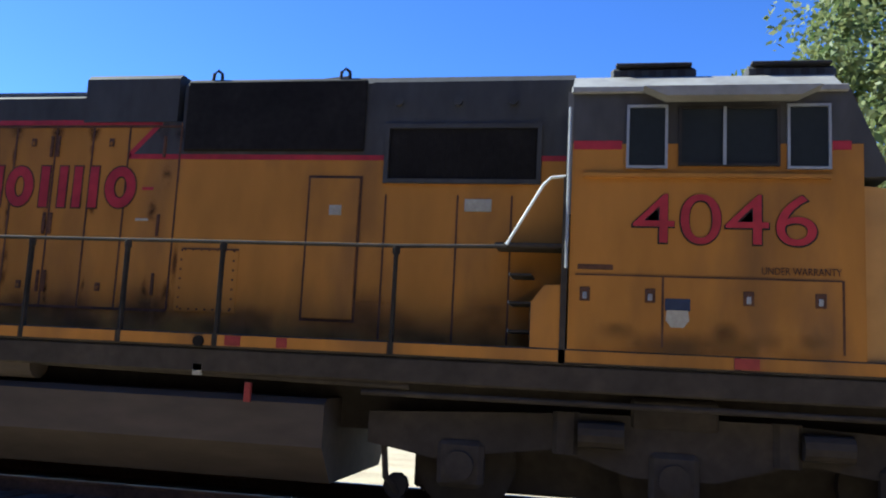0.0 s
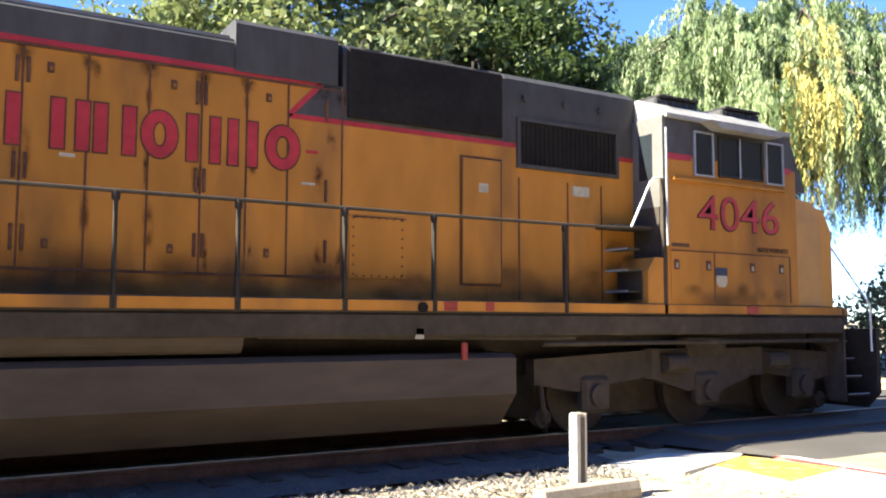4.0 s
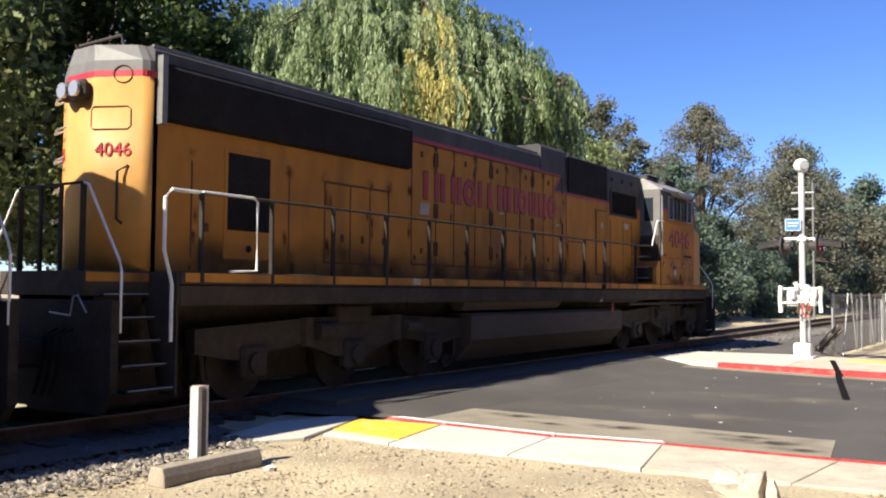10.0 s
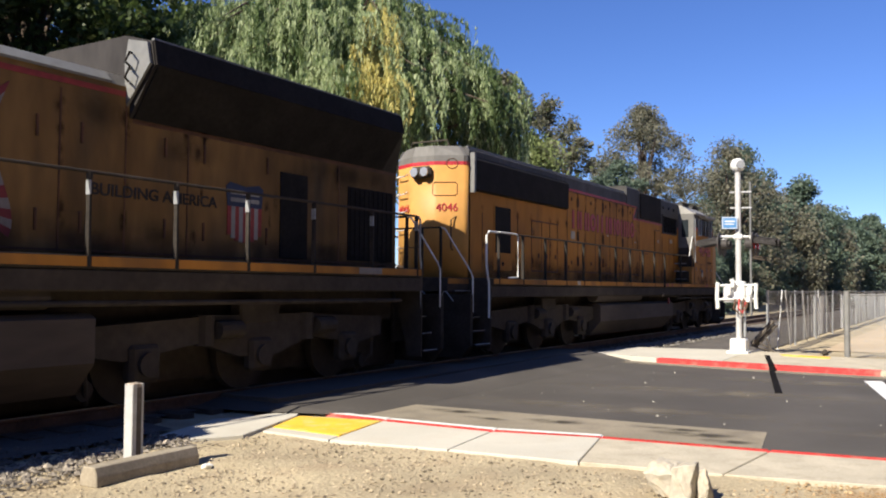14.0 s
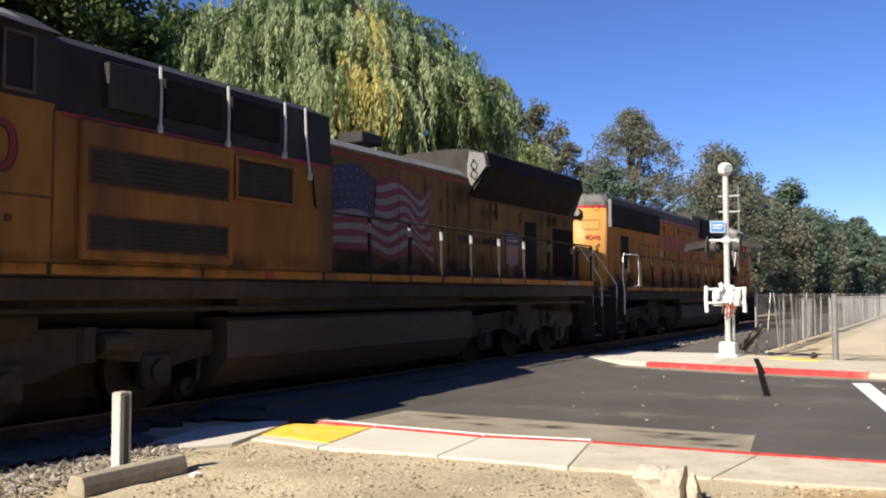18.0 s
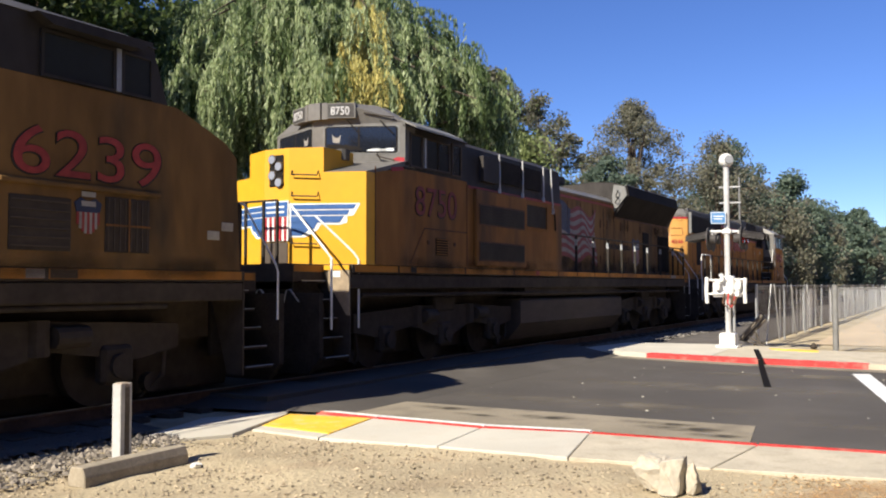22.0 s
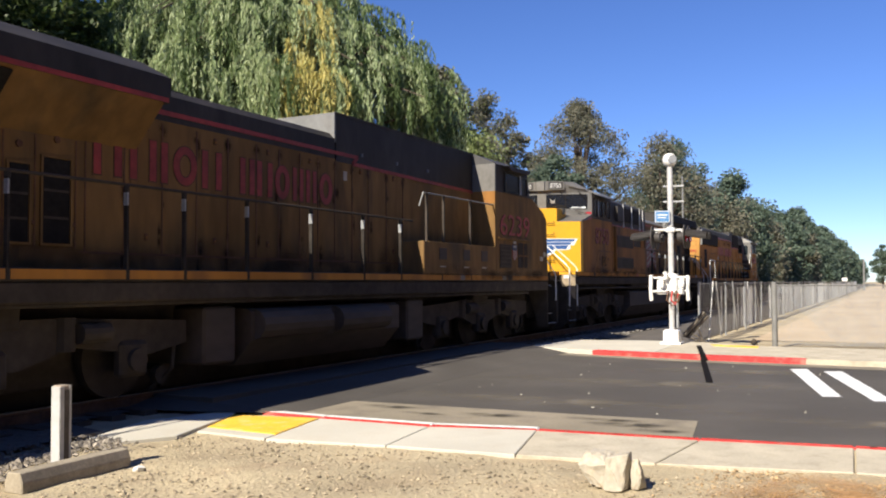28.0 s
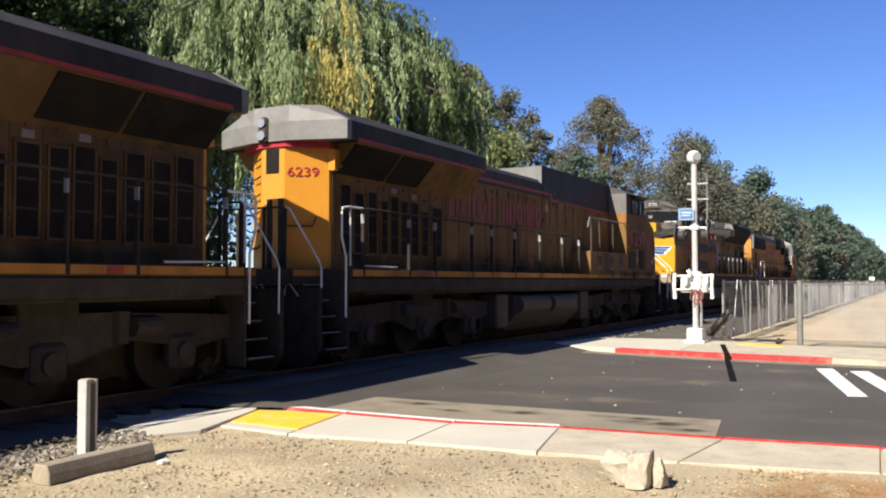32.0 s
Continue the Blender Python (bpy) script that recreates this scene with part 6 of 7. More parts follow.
            side("notice", u0 + 0.05, u1 - 0.07, z1 + 0.07, z1 + 0.17, H, "flagwhite", L, 0.012)
        P("slot_latch", disc(bmesh.new(), (X((u0 + u1) / 2), H - 0.012, z1 + 0.24), (0, 1, 0), 0.045, 0.03, 10), "seam", L)
        P("slot_hasp", disc(bmesh.new(), (X(u1 + 0.06), H - 0.012, 2.5), (0, 1, 0), 0.03, 0.03, 8), "seam", L)
        for q in (0.3, 0.62):
            P("slot_bar", bx(u0 + 0.02, u1 - 0.02, H - 0.022, H - 0.014, 2.25 + (z1 - 2.25) * q - 0.015, 2.25 + (z1 - 2.25) * q + 0.015), "iron", L)
    seams([X(u) for u in (0.3, 0.81, 1.27, 1.74, 2.11, 2.52, 2.9, 3.36, 3.8, 4.4)], 2.2, 3.58, H, L)
    xs = [X(u) for u in (4.55, 5.2, 5.9, 6.6, 7.3, 8.0, 8.6, 9.2, 9.75, 10.3, 10.9, 11.5, 12.2, 12.9)]
    seams(xs, 2.15, 4.05, H, L)
    P("door_sill", bx(4.5, 13, H - 0.012, H + 0.004, 2.14, 2.165), "seam", L)
    latches([X(u) for u in (5.6, 7.0, 8.3, 9.5, 11.2, 12.5)], (2.4, 3.95), H, L)
    strip("red_stripe", [(X(4.6), 4.22), (X(11.1), 4.22), (X(10.9), 4.07), (X(16.5), 4.02)], 0.07, H - 0.012, "faded_red", L)
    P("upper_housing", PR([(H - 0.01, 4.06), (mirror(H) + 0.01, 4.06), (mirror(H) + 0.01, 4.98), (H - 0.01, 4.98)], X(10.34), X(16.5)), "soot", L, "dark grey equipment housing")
    # Sun on the housing end is also painted in, as paler grey.
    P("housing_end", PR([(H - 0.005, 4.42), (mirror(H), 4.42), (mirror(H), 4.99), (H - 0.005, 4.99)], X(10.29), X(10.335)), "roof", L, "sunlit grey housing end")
    P("housing_lip", bx(10.3, 16.5, H - 0.03, H + 0.02, 4.975, 5.0), "grey", L)
    for u in (11.2, 12.6, 14.0):
        side("marker_light", u, u + 0.08, 4.25, 4.32, H, "marker", L, 0.03)
    P("exhaust_outlet", bx(6.4, 7.0, YC - 0.25, YC + 0.25, 4.5, 4.78), "grey", L, "sunlit exhaust stack")
    g = [(4.68, 5.15, "two"), (5.3, 5.78, "two"), (5.88, 6.0, "bar"), (6.12, 6.6, "ring"), (6.72, 7.15, "two"), (7.6, 7.95, "two"), (8.02, 8.42, "two"), (8.5, 8.9, "ring"), (9.0, 9.1, "bar"), (9.2, 9.5, "two"), (9.6, 9.7, "bar"), (9.8, 10.22, "ring")]
    if d > 0:
        name_blocks([(X(a), X(b), k) for a, b, k in g], 3.2, 3.78, H, L, "faded_red")
    rust_streaks(xs[1:], 3.95, H, L, 11)
    a, b = span(0.3, 12.6)
    grime(a, b, z, H, L, 7, 0.45)
    a, b = span(12.8, 20.0)
    grime(a, b, z, C, L, 8, 0.2)
    for u in (1.2, 2.9, 4.4):
        P("roof_fan", disc(bmesh.new(), (X(u), YC, 4.9), (0, 0, 1), 0.6, 0.1, 22), "soot", L, "round roof fan housing")
    side("notice", 10.6, 10.72, 3.72, 3.9, H, "notice", L, 0.01)
    P("horn", R([(X(15.2), YC, 4.95), (X(15.2), YC, 5.1), (X(15.6), YC, 5.12)], 0.05, 8, 0.08), "iron", L)
    # lockers and cab
    P("side_locker", bx(12.7, 16.52, C, H, z, 2.63, 0.015), paint, L, "long yellow side locker")
    for u in (13.4, 14.6, 15.6):
        side("locker_vent", u, u + 0.36, 2.25, 2.5, C, "tank", L, 0.012)
        side("notice", u + 0.05, u + 0.3, 2.08, 2.11, C, "notice", L, 0.012)
    nosep = [(X(16.52), z), (X(20.2), z), (X(20.12), 3.5), (X(19.9), 3.69), (X(19.4), 3.89), (X(19.02), 4.03), (X(16.52), 4.03)]
    P("cab", PR(nosep, C, mirror(C), "y"), paint, L, "yellow cab and nose side")
    P("cab_upper", PR([(X(16.52), 4.03), (X(18.88), 4.03), (X(18.62), 4.78), (X(16.52), 4.72)], C + 0.01, mirror(C) - 0.01, "y"), "soot", L, "grey upper cab")
    P("cab_roof", PR([(C - 0.01, 4.72), (mirror(C) + 0.01, 4.72), (mirror(C) - 0.6, 5.0), (C + 0.6, 5.0)], X(16.45), X(18.68)), "grey", L, "grey cab roof")
    # Sunlit cab back: light is put in by paler grey and yellow.
    P("cab_back", bx(16.45, 16.53, C, H + 0.02, 4.03, 4.72), "lit_grey", L, "grey cab back wall")
    P("cab_back", bx(16.45, 16.53, C, H + 0.02, 3.72, 4.03), "yellow_dirty_shaded", L, "yellow cab back wall")
    P("cab_door", bx(16.45, 16.53, C, H + 0.02, 2.63, 3.72), paint, L, "grimy rear cab wall")
    window(*span(17.1, 18.02), 4.08, 4.54, C + 0.01, L, "soot")
    P("window_mullion", bx(18.06, 18.13, C - 0.03, C + 0.012, 4.06, 4.58), "alu", L)
    window(*span(18.18, 18.58), 4.08, 4.54, C + 0.01, L, "soot")
    P("visor", PR([(X(16.9), 4.7), (X(18.5), 4.72), (X(18.3), 4.6), (X(17.1), 4.6)], C - 0.18, C, "y"), "soot", L)
    P("vent_lip", bx(16.6, 18.75, C - 0.05, C, 2.83, 2.89, 0.01), paint, L)
    if number:
        lettering(number, 0.54, "soot", L, X(16.75), C - 0.006, 2.94, 0.012, width=2.02)
        lettering(number, 0.54, "faded_red", L, X(16.76), C - 0.012, 2.95, 0.0, label="red road number " + number, width=2.0)
    slats(*span(16.72, 17.48), 2.11, 2.71, C, L, 6, False, "tank", "iron")
    slats(*span(17.94, 18.6), 2.12, 2.78, C, L, 8, True, "tank", "iron")
    P("vent_cross", bx(17.94, 18.6, C - 0.03, C - 0.022, 2.43, 2.455), "yellow_dirty_shaded", L)
    P("vent_cross", bx(18.26, 18.285, C - 0.034, C - 0.03, 2.12, 2.78), "yellow_dirty_shaded", L)
    shield(*span(17.55, 17.86), 2.32, 2.74, C, L)
    for u, zz in ((19.58, 2.34), (19.84, 2.47)):
        side("notice", u, u + 0.22, zz, zz + 0.12, C, "notice", L, 0.01)
    # rear end
    uf = lambda v: -0.38 + 0.5 * max(0.0, abs(v) - 0.26) / 0.62
    P("rear_face", PR([(X(u), YC - v) for u, v in ((0.3, 0.88), (0.12, 0.88), (-0.38, 0.26), (-0.38, -0.26), (0.12, -0.88), (0.3, -0.88))], z, 4.15, "z"), "yellow_lit", L, "sunlit yellow rear end with slanted corners")
    P("lamp_housing", bx(-0.53, -0.43, YC + 0.04, YC + 0.26, 4.2, 4.68, 0.04), "soot", L)
    for zz in (4.34, 4.57):
        P("headlight", disc(bmesh.new(), (X(-0.54), YC + 0.15, zz), (1, 0, 0), 0.085, 0.04, 16), "lamp", L, "round headlight")
    P("rear_recess", bx(-0.388, -0.3, YC - 0.14, YC + 0.16, 3.66, 4.1), "black", L)
    for v in (-0.2, 0.06):
        P("rear_door_post", bx(-0.41, -0.36, YC + v - 0.04, YC + v + 0.06, z, 3.2), "iron", L)
    P("radiator_corner", PR([(X(0.1), 3.72), (X(0.26), 3.72), (X(0.26), 4.1), (X(0.1), 4.1)], H - 0.12, H + 0.02, "y"), "yellow_lit", L)
    for k in range(6):
        zz = 2.3 + 0.32 * k
        P("ladder_rung", R([(X(uf(0.34)), YC + 0.34, zz + 0.06), (X(uf(0.34) - 0.1), YC + 0.34, zz), (X(uf(0.7) - 0.1), YC + 0.7, zz), (X(uf(0.7)), YC + 0.7, zz + 0.06)], 0.014, 6), "iron", L)
    P("rear_grab", R([(X(uf(0.3)), YC - 0.3, 2.86), (X(uf(0.3) - 0.1), YC - 0.3, 2.7), (X(uf(0.7) - 0.1), YC - 0.7, 2.7), (X(uf(0.7)), YC - 0.7, 2.86)], 0.016, 6), "iron", L)
    if number and d > 0:
        o = lettering(number, 0.17, "red", L, 0, 0, 0, 0.0, label="small red road number", name="rear_number", width=0.56)
        on_slant(o, (X(uf(0.3)), YC - 0.3), (0.5, -0.62), 3.6, L, 0.01)
    posts = sorted([X(u) for u in (0.34, 1.96, 3.01, 4.72, 5.75, 7.09, 8.75, 10.4, 11.8)], reverse=d < 0)
    zt = 3.02
    handrail(posts, z, zt, L, (X(12.3), NEAR + 0.03, zt), cap="alu")
    P("gate_rail", R([(X(-0.06), NEAR + 0.02, zt - 0.02), (X(-0.06), NEAR + 0.02, z + 0.4), (X(-0.06), NEAR + 0.02, z + 0.05)], 0.018), "silver", L)
    P("gate_rail", R([(X(0.34), NEAR + 0.02, zt - 0.02), (X(0.34), NEAR + 0.02, z + 0.06), (X(1.5), NEAR + 0.02, z + 0.04)], 0.018), "silver", L, "pale gate rail")
    P("handrail_end", R([(X(0.4), NEAR + 0.03, zt), (X(-0.12), NEAR + 0.03, zt), (X(-0.29), NEAR + 0.03, zt - 0.03), (X(-0.31), NEAR + 0.03, zt - 0.12), (X(-0.31), NEAR + 0.03, z + 0.55), (X(-0.18), NEAR + 0.03, z + 0.2), (X(-0.18), NEAR + 0.03, z - 0.85)], 0.02), "white", L, "white bent end rail")
    P("upper_rail", R([(X(12.6), NEAR + 0.03, 3.35), (X(12.78), NEAR + 0.03, 3.66), (X(16.5), NEAR + 0.03, 3.68)], 0.018), "galv", L)
    for u in (12.92, 13.72, 15.1):
        P("rail_post", bx(u - 0.02, u + 0.02, NEAR, NEAR + 0.05, 2.63, 3.67), "iron", L)
    handrail(posts[::2], z, zt, L, None, None, mirror(NEAR) - 0.03)
    end_steps(*span(-0.77, -0.12), z, L, -d)
    end_steps(*span(20.37, 21.0), z, L, d)
    end_rails(X(-0.88), z, L, -d)
    end_rails(X(21.08), z, L, d)
    coupler(X(-0.98), -d, L)
    coupler(X(21.2), d, L)
    truck(X(16.3), L)
    truck(X(3.0), L)
    fuel_tank(*span(7.3, 11.9), L, 0.45, 1.35)
    for u in (6.3, 12.3):
        P("equipment_box", bx(u, u + 0.7, YC - 1.35, YC + 1.35, 0.55, 1.4, 0.04), "tank", L, "dusty under-floor box")
    for u0, u1 in ((7.4, 9.3), (9.6, 11.3)):
        a, b = span(u0, u1)
        P("air_reservoir", R([(a, YC - 1.35, 1.1), (b, YC - 1.35, 1.1)], 0.24, 14), "tank", L, "air reservoir")
    P("underframe_pipe", R([(X(0.5), NEAR + 0.1, 1.5), (X(19), NEAR + 0.1, 1.46)], 0.035), "iron", L)
    return L


LOCOS = [loco_a(), loco_b(),
         loco_ge(-63.3, 1, "6239", "grimy yellow and grey six-axle diesel locomotive, road number 6239", "yellow_sooty_shaded"),
         loco_ge(-66.16, -1, "", "trailing grimy yellow and grey diesel locomotive, darkened as in shade", "yellow_black")]

# ---- trees ----
def leaf_cloud(name, centres, spreads, count, size, mats, parent, seed, aspect=0.55, hang=0.0, splits=None):
    """Many small folded leaves round the clump centres, as one mesh."""
    rs = np.random.RandomState(seed)
    centres = np.array(centres)
    k = rs.randint(0, len(centres), count)
    sp = np.array(spreads)[k]
    d = rs.normal(size=(count, 3))
    d /= np.linalg.norm(d, axis=1)[:, None]
    r = rs.rand(count) ** 0.45
    p = centres[k] + d * r[:, None] * sp[:, None] * np.array((1, 1, 0.75))
    u = rs.normal(size=(count, 3))
    u[:, 2] -= hang
    u /= np.linalg.norm(u, axis=1)[:, None]
    v = np.cross(u, rs.normal(size=(count, 3)))
    v /= np.linalg.norm(v, axis=1)[:, None]
    s = size * (0.6 + 0.8 * rs.rand(count))[:, None]
    quad = np.stack([p - u * s, p + v * s * aspect, p + u * s, p - v * s * aspect], 1)
    org = np.array(ORIGIN[parent.name])
    groups = [np.arange(count)] if splits is None else splits(p, k)
    for g, m in zip(groups, mats):
        me = bpy.data.meshes.new(name)
        q = (quad[g] - org).reshape(-1, 3)
        n = len(g)
        me.vertices.add(4 * n)
        me.vertices.foreach_set("co", q.ravel())
        me.loops.add(4 * n)
        me.loops.foreach_set("vertex_index", np.arange(4 * n))
        me.polygons.add(n)
        me.polygons.foreach_set("loop_start", np.arange(n) * 4)
        me.polygons.foreach_set("loop_total", np.full(n, 4))
        me.update()
        me.materials.append(m)
        ob = new(name, me)
        ob.parent = parent


def tree(pos, height, radius, clumps, leaves, size, mat, seed, label, low=0.3, lean=0.0, name="tree", spread=0.34, trunk=0.02):
    rs = np.random.RandomState(seed)
    x, y = pos
    T = thing(name, (x, y, 0), label, "tree")
    cs, sp = [], []
    for i in range(clumps):
        h = low + (1 - low) * rs.rand()
        w = math.sin(min(1.0, (h - low) / (1 - low) * 0.85 + 0.18) * math.pi) ** 0.6
        a, r = rs.rand() * 6.283, radius * w * rs.rand() ** 0.4
        cs.append((x + r * math.cos(a), y + r * math.sin(a), height * h * 0.96))
        sp.append(radius * spread * (0.6 + 0.7 * rs.rand()))
    top = height * 0.8
    bm = bmesh.new()
    rod(bm, [(x, y, -0.1), (x + lean * 0.3, y, height * 0.25), (x + lean * 0.7, y + 0.1 * rs.normal(), height * 0.5), (x + lean, y, top)], height * trunk, 8, height * 0.006)
    near = math.hypot(x, y) < 47
    if near:
        part("trunk", bm, "bark", T)
    for i in range(0, clumps, max(1, clumps // 22)):
        c = cs[i]
        if near:
            bm = bmesh.new()
        z0 = min(height * (0.2 + 0.35 * rs.rand()), c[2] * 0.8)
        mid = ((x + c[0]) / 2, (y + c[1]) / 2, (z0 + c[2]) / 2 + 0.05 * height)
        rod(bm, [(x, y, z0), mid, c], height * 0.008, 5, height * 0.002)
        if near:
            part("limb", bm, "bark", T)
    if not near:
        part("trunk", bm, "bark", T)
    if isinstance(mat, tuple):
        lit = np.random.RandomState(seed + 9).rand(leaves) < 0.16
        leaf_cloud("crown", cs, sp, leaves, size, list(mat), T, seed + 7, splits=lambda p, k: [np.nonzero(~lit)[0], np.nonzero(lit)[0]])
    else:
        leaf_cloud("crown", cs, sp, leaves, size, [mat], T, seed + 7)
    return T


def willow(pos, height, radius, boughs, seed):
    x, y = pos
    T = thing("willow_tree", (x, y, 0), "large weeping willow with pale green hanging strands and a golden streak", "tree")
    rs = np.random.RandomState(seed)
    bm = bmesh.new()
    rod(bm, [(x, y, -0.1), (x + 0.2, y, height * 0.3), (x, y + 0.3, height * 0.7)], 0.45, 9, 0.16)
    part("trunk", bm, "bark", T)
    # boughs that arch up and out; narrow tassels of strands hang along their outer ends
    pts, grp = [], []
    for i in range(boughs):
        a = rs.rand() * 6.283
        r = radius * (0.2 + 0.8 * rs.rand() ** 0.55)
        top = height * (1.0 - 0.4 * (r / radius) ** 2) * (0.84 + 0.16 * rs.rand())
        ca, sa = math.cos(a), math.sin(a)
        shy = max(0.0, 0.62 * ca - 0.79 * sa)
        r *= 1 - 0.06 * shy
        arc = [Vector((x, y, height * 0.42)), Vector((x + 0.45 * r * ca, y + 0.45 * r * sa, top * 0.93)), Vector((x + 0.8 * r * ca, y + 0.8 * r * sa, top)), Vector((x + r * ca, y + r * sa, top * 0.93))]
        if i % 2 == 0:
            part("bough", R(arc, 0.09, 5, 0.015), "bark", T)
        # Inner boughs more often get the shaded leaves.
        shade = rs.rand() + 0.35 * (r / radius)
        for j in range(7):
            u = 0.35 + 0.65 * rs.rand()
            q = u * 3
            k = min(int(q), 2)
            hd = arc[k].lerp(arc[k + 1], q - k)
            hx, hy = hd.x + 0.42 * rs.normal(), hd.y + 0.42 * rs.normal()
            hz = hd.z + 0.1 * rs.normal()
            ln0 = (1.1 + 3.4 * rs.rand() ** 1.3) * (0.5 + 0.6 * r / radius) * (1 - 0.45 * shy)
            sway = rs.normal(size=2) * 0.22 + np.array((ca, sa)) * 0.35
            wide = 0.06 + 0.1 * rs.rand()
            az = math.degrees(math.atan2(hx, hy))
            gold = abs(az - 53.9 + 0.2 * (hz - 9)) < 2.0 and rs.rand() < 0.36 and math.hypot(hx, hy) < math.hypot(x, y) + 1.0
            # Shade on the right side: more strands there take the shaded leaves.
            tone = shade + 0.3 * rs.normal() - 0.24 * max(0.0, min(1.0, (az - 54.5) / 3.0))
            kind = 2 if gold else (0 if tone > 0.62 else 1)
            for m in range(8):
                off = rs.normal(size=2) * wide
                ln = ln0 * (0.6 + 0.5 * rs.rand())
                n = int(ln / 0.05)
                t = np.linspace(0, 1, n)
                fan = 0.35 + 1.1 * np.sin(t * 2.6)
                c = np.stack([hx + sway[0] * np.sqrt(t) + off[0] * fan + 0.035 * rs.normal(size=n), hy + sway[1] * np.sqrt(t) + off[1] * fan + 0.035 * rs.normal(size=n), hz - ln * t + 0.16 * np.sin(t * 3.1)], 1)
                pts.append(c)
                grp.append(np.full(n, kind if rs.rand() < 0.86 else 1 - min(kind, 1)))
    p, g = np.concatenate(pts), np.concatenate(grp)
    n = len(p)
    u = rs.normal(size=(n, 3)) * 0.30
    u[:, 2] -= 1
    u /= np.linalg.norm(u, axis=1)[:, None]
    v = np.cross(u, rs.normal(size=(n, 3)))
    v /= np.linalg.norm(v, axis=1)[:, None]
    s = (0.07 + 0.06 * rs.rand(n))[:, None]
    quad = np.stack([p - u * s, p + v * s * 0.21, p + u * s, p - v * s * 0.21], 1) - np.array((x, y, 0))
    for sel, m in ((g == 0, LEAF_WILLOW), (g == 1, LEAF_WILLOW_SHADED), (g == 2, LEAF_GOLD)):
        q = quad[sel].reshape(-1, 3)
        k = len(q) // 4
        me = bpy.data.meshes.new("foliage")
        me.vertices.add(4 * k)
        me.vertices.foreach_set("co", q.ravel())
        me.loops.add(4 * k)
        me.loops.foreach_set("vertex_index", np.arange(4 * k))
        me.polygons.add(k)
        me.polygons.foreach_set("loop_start", np.arange(k) * 4)
        me.polygons.foreach_set("loop_total", np.full(k, 4))
        me.update()
        me.materials.append(m)
        ob = new("foliage", me)
        ob.parent = T
    return T


willow((24.75, 19.5), 14.0, 7.4, 200, 21)
DARK = "tall leafy tree with dark green crown behind the track"
# The second leaf colour paints sunlit specks into these two crowns.
tree((8.9, 24.0), 14.6, 6.5, 170, 66000, 0.115, (LEAF_OAK, LEAF_LIGHT), 31, "tall leafy tree with sunlit olive-green crown behind the track", 0.2, spread=0.21)
tree((16.5, 25.5), 15.5, 5.5, 150, 56000, 0.12, (LEAF_SHADE, LEAF_OAK), 32, DARK, 0.2, spread=0.21)
tree((20.0, 31.0), 18.0, 6.0, 120, 40000, 0.14, LEAF_DARK, 33, DARK, 0.2)
tree((36.4, 18.6), 12.2, 2.7, 90, 17000, 0.09, (LEAF_BROWN, LEAF_OAK), 47, "thin twiggy tree beside the willow", 0.3, spread=0.24, trunk=0.008)
tree((28.5, 31.0), 15.0, 5.0, 100, 26000, 0.15, LEAF_DARK, 34, DARK, 0.2)
BROWN = "tall half-dry oak with sparse olive-brown crown"
tree((43.9, 19.6), 12.6, 2.9, 90, 20000, 0.085, (LEAF_BROWN, LEAF_OAK), 41, BROWN, 0.35, 1.0, spread=0.23, trunk=0.01)
tree((43.4, 21.4), 10.0, 2.6, 60, 14000, 0.09, LEAF_LIGHT, 45, "fresh green leafy tree beside the track", 0.2)
tree((36.5, 17.6), 9.0, 3.2, 80, 22000, 0.09, LEAF_LIGHT, 42, "leafy green tree beside the track", 0.15)
tree((42.0, 20.5), 8.8, 3.2, 80, 18000, 0.11, LEAF_HAZY, 44, "leafy green tree beside the track", 0.15)
tree((62.0, 20.2), 15.6, 4.4, 125, 29000, 0.095, LEAF_BROWN, 43, BROWN, 0.26, 0.6, spread=0.23)
tree((55.0, 19.6), 10.6, 3.4, 90, 19000, 0.11, LEAF_HAZY, 46, "half-dry oak with sparse grey-green crown", 0.25, spread=0.22)
rs0 = np.random.RandomState(5)
for i in range(34):
    x = 79 + i * 5.4 + i * i * 0.36
    tree((x, 16.5 + 7.0 * rs0.rand()), 12.0 + 3.6 * rs0.rand() + i * 0.2, 5.0 + i * 0.1, 110, 16000 if i < 14 else 8000, 0.13 + 0.016 * i, LEAF_HAZY if i % 4 else LEAF_BROWN, 60 + i, "distant leafy tree along the railway", 0.06, spread=0.3)
for i in range(10):
    tree((30 + i * 5.6, 17.0 + 1.5 * (i % 2)), 4.6 + 0.8 * (i % 3), 3.0, 60, 13000, 0.10, LEAF_HAZY, 95 + i, "low leafy shrub beside the railway", 0.02, name="shrub")


# ---- small things beside the crossing ----
def wheel_stop():
    bm = bmesh.new()
    prism(bm, [(-0.11, -0.03), (0.11, -0.03), (0.11, 0.06), (0.075, 0.145), (-0.075, 0.145), (-0.11, 0.06)], -0.61, 0.61)
    bmesh.ops.bevel(bm, geom=bm.edges[:], offset=0.008, segments=1, affect="EDGES")
    ob = single("wheel_stop", bm, "stopconcrete", "weathered grey concrete wheel stop on the dirt", "wheel stop")
    ob.matrix_world = pose(5.56, 6.60, 0, 0, 0, 2)
    return ob


wheel_stop()
post = thing("wooden_post", (5.62, 6.82, 0), "short weathered square wooden post behind the wheel stop", "post")
bm = B(5.565, 5.675, 6.765, 6.875, -0.1, 0.80, 0.008)
bmesh.ops.rotate(bm, verts=bm.verts, cent=(5.62, 6.82, 0), matrix=Matrix.Rotation(radians(0), 3, "Z"))
part("shaft", bm, "wood", post)
# Sunlit face put in as pale strips, the near face's shade as dark.
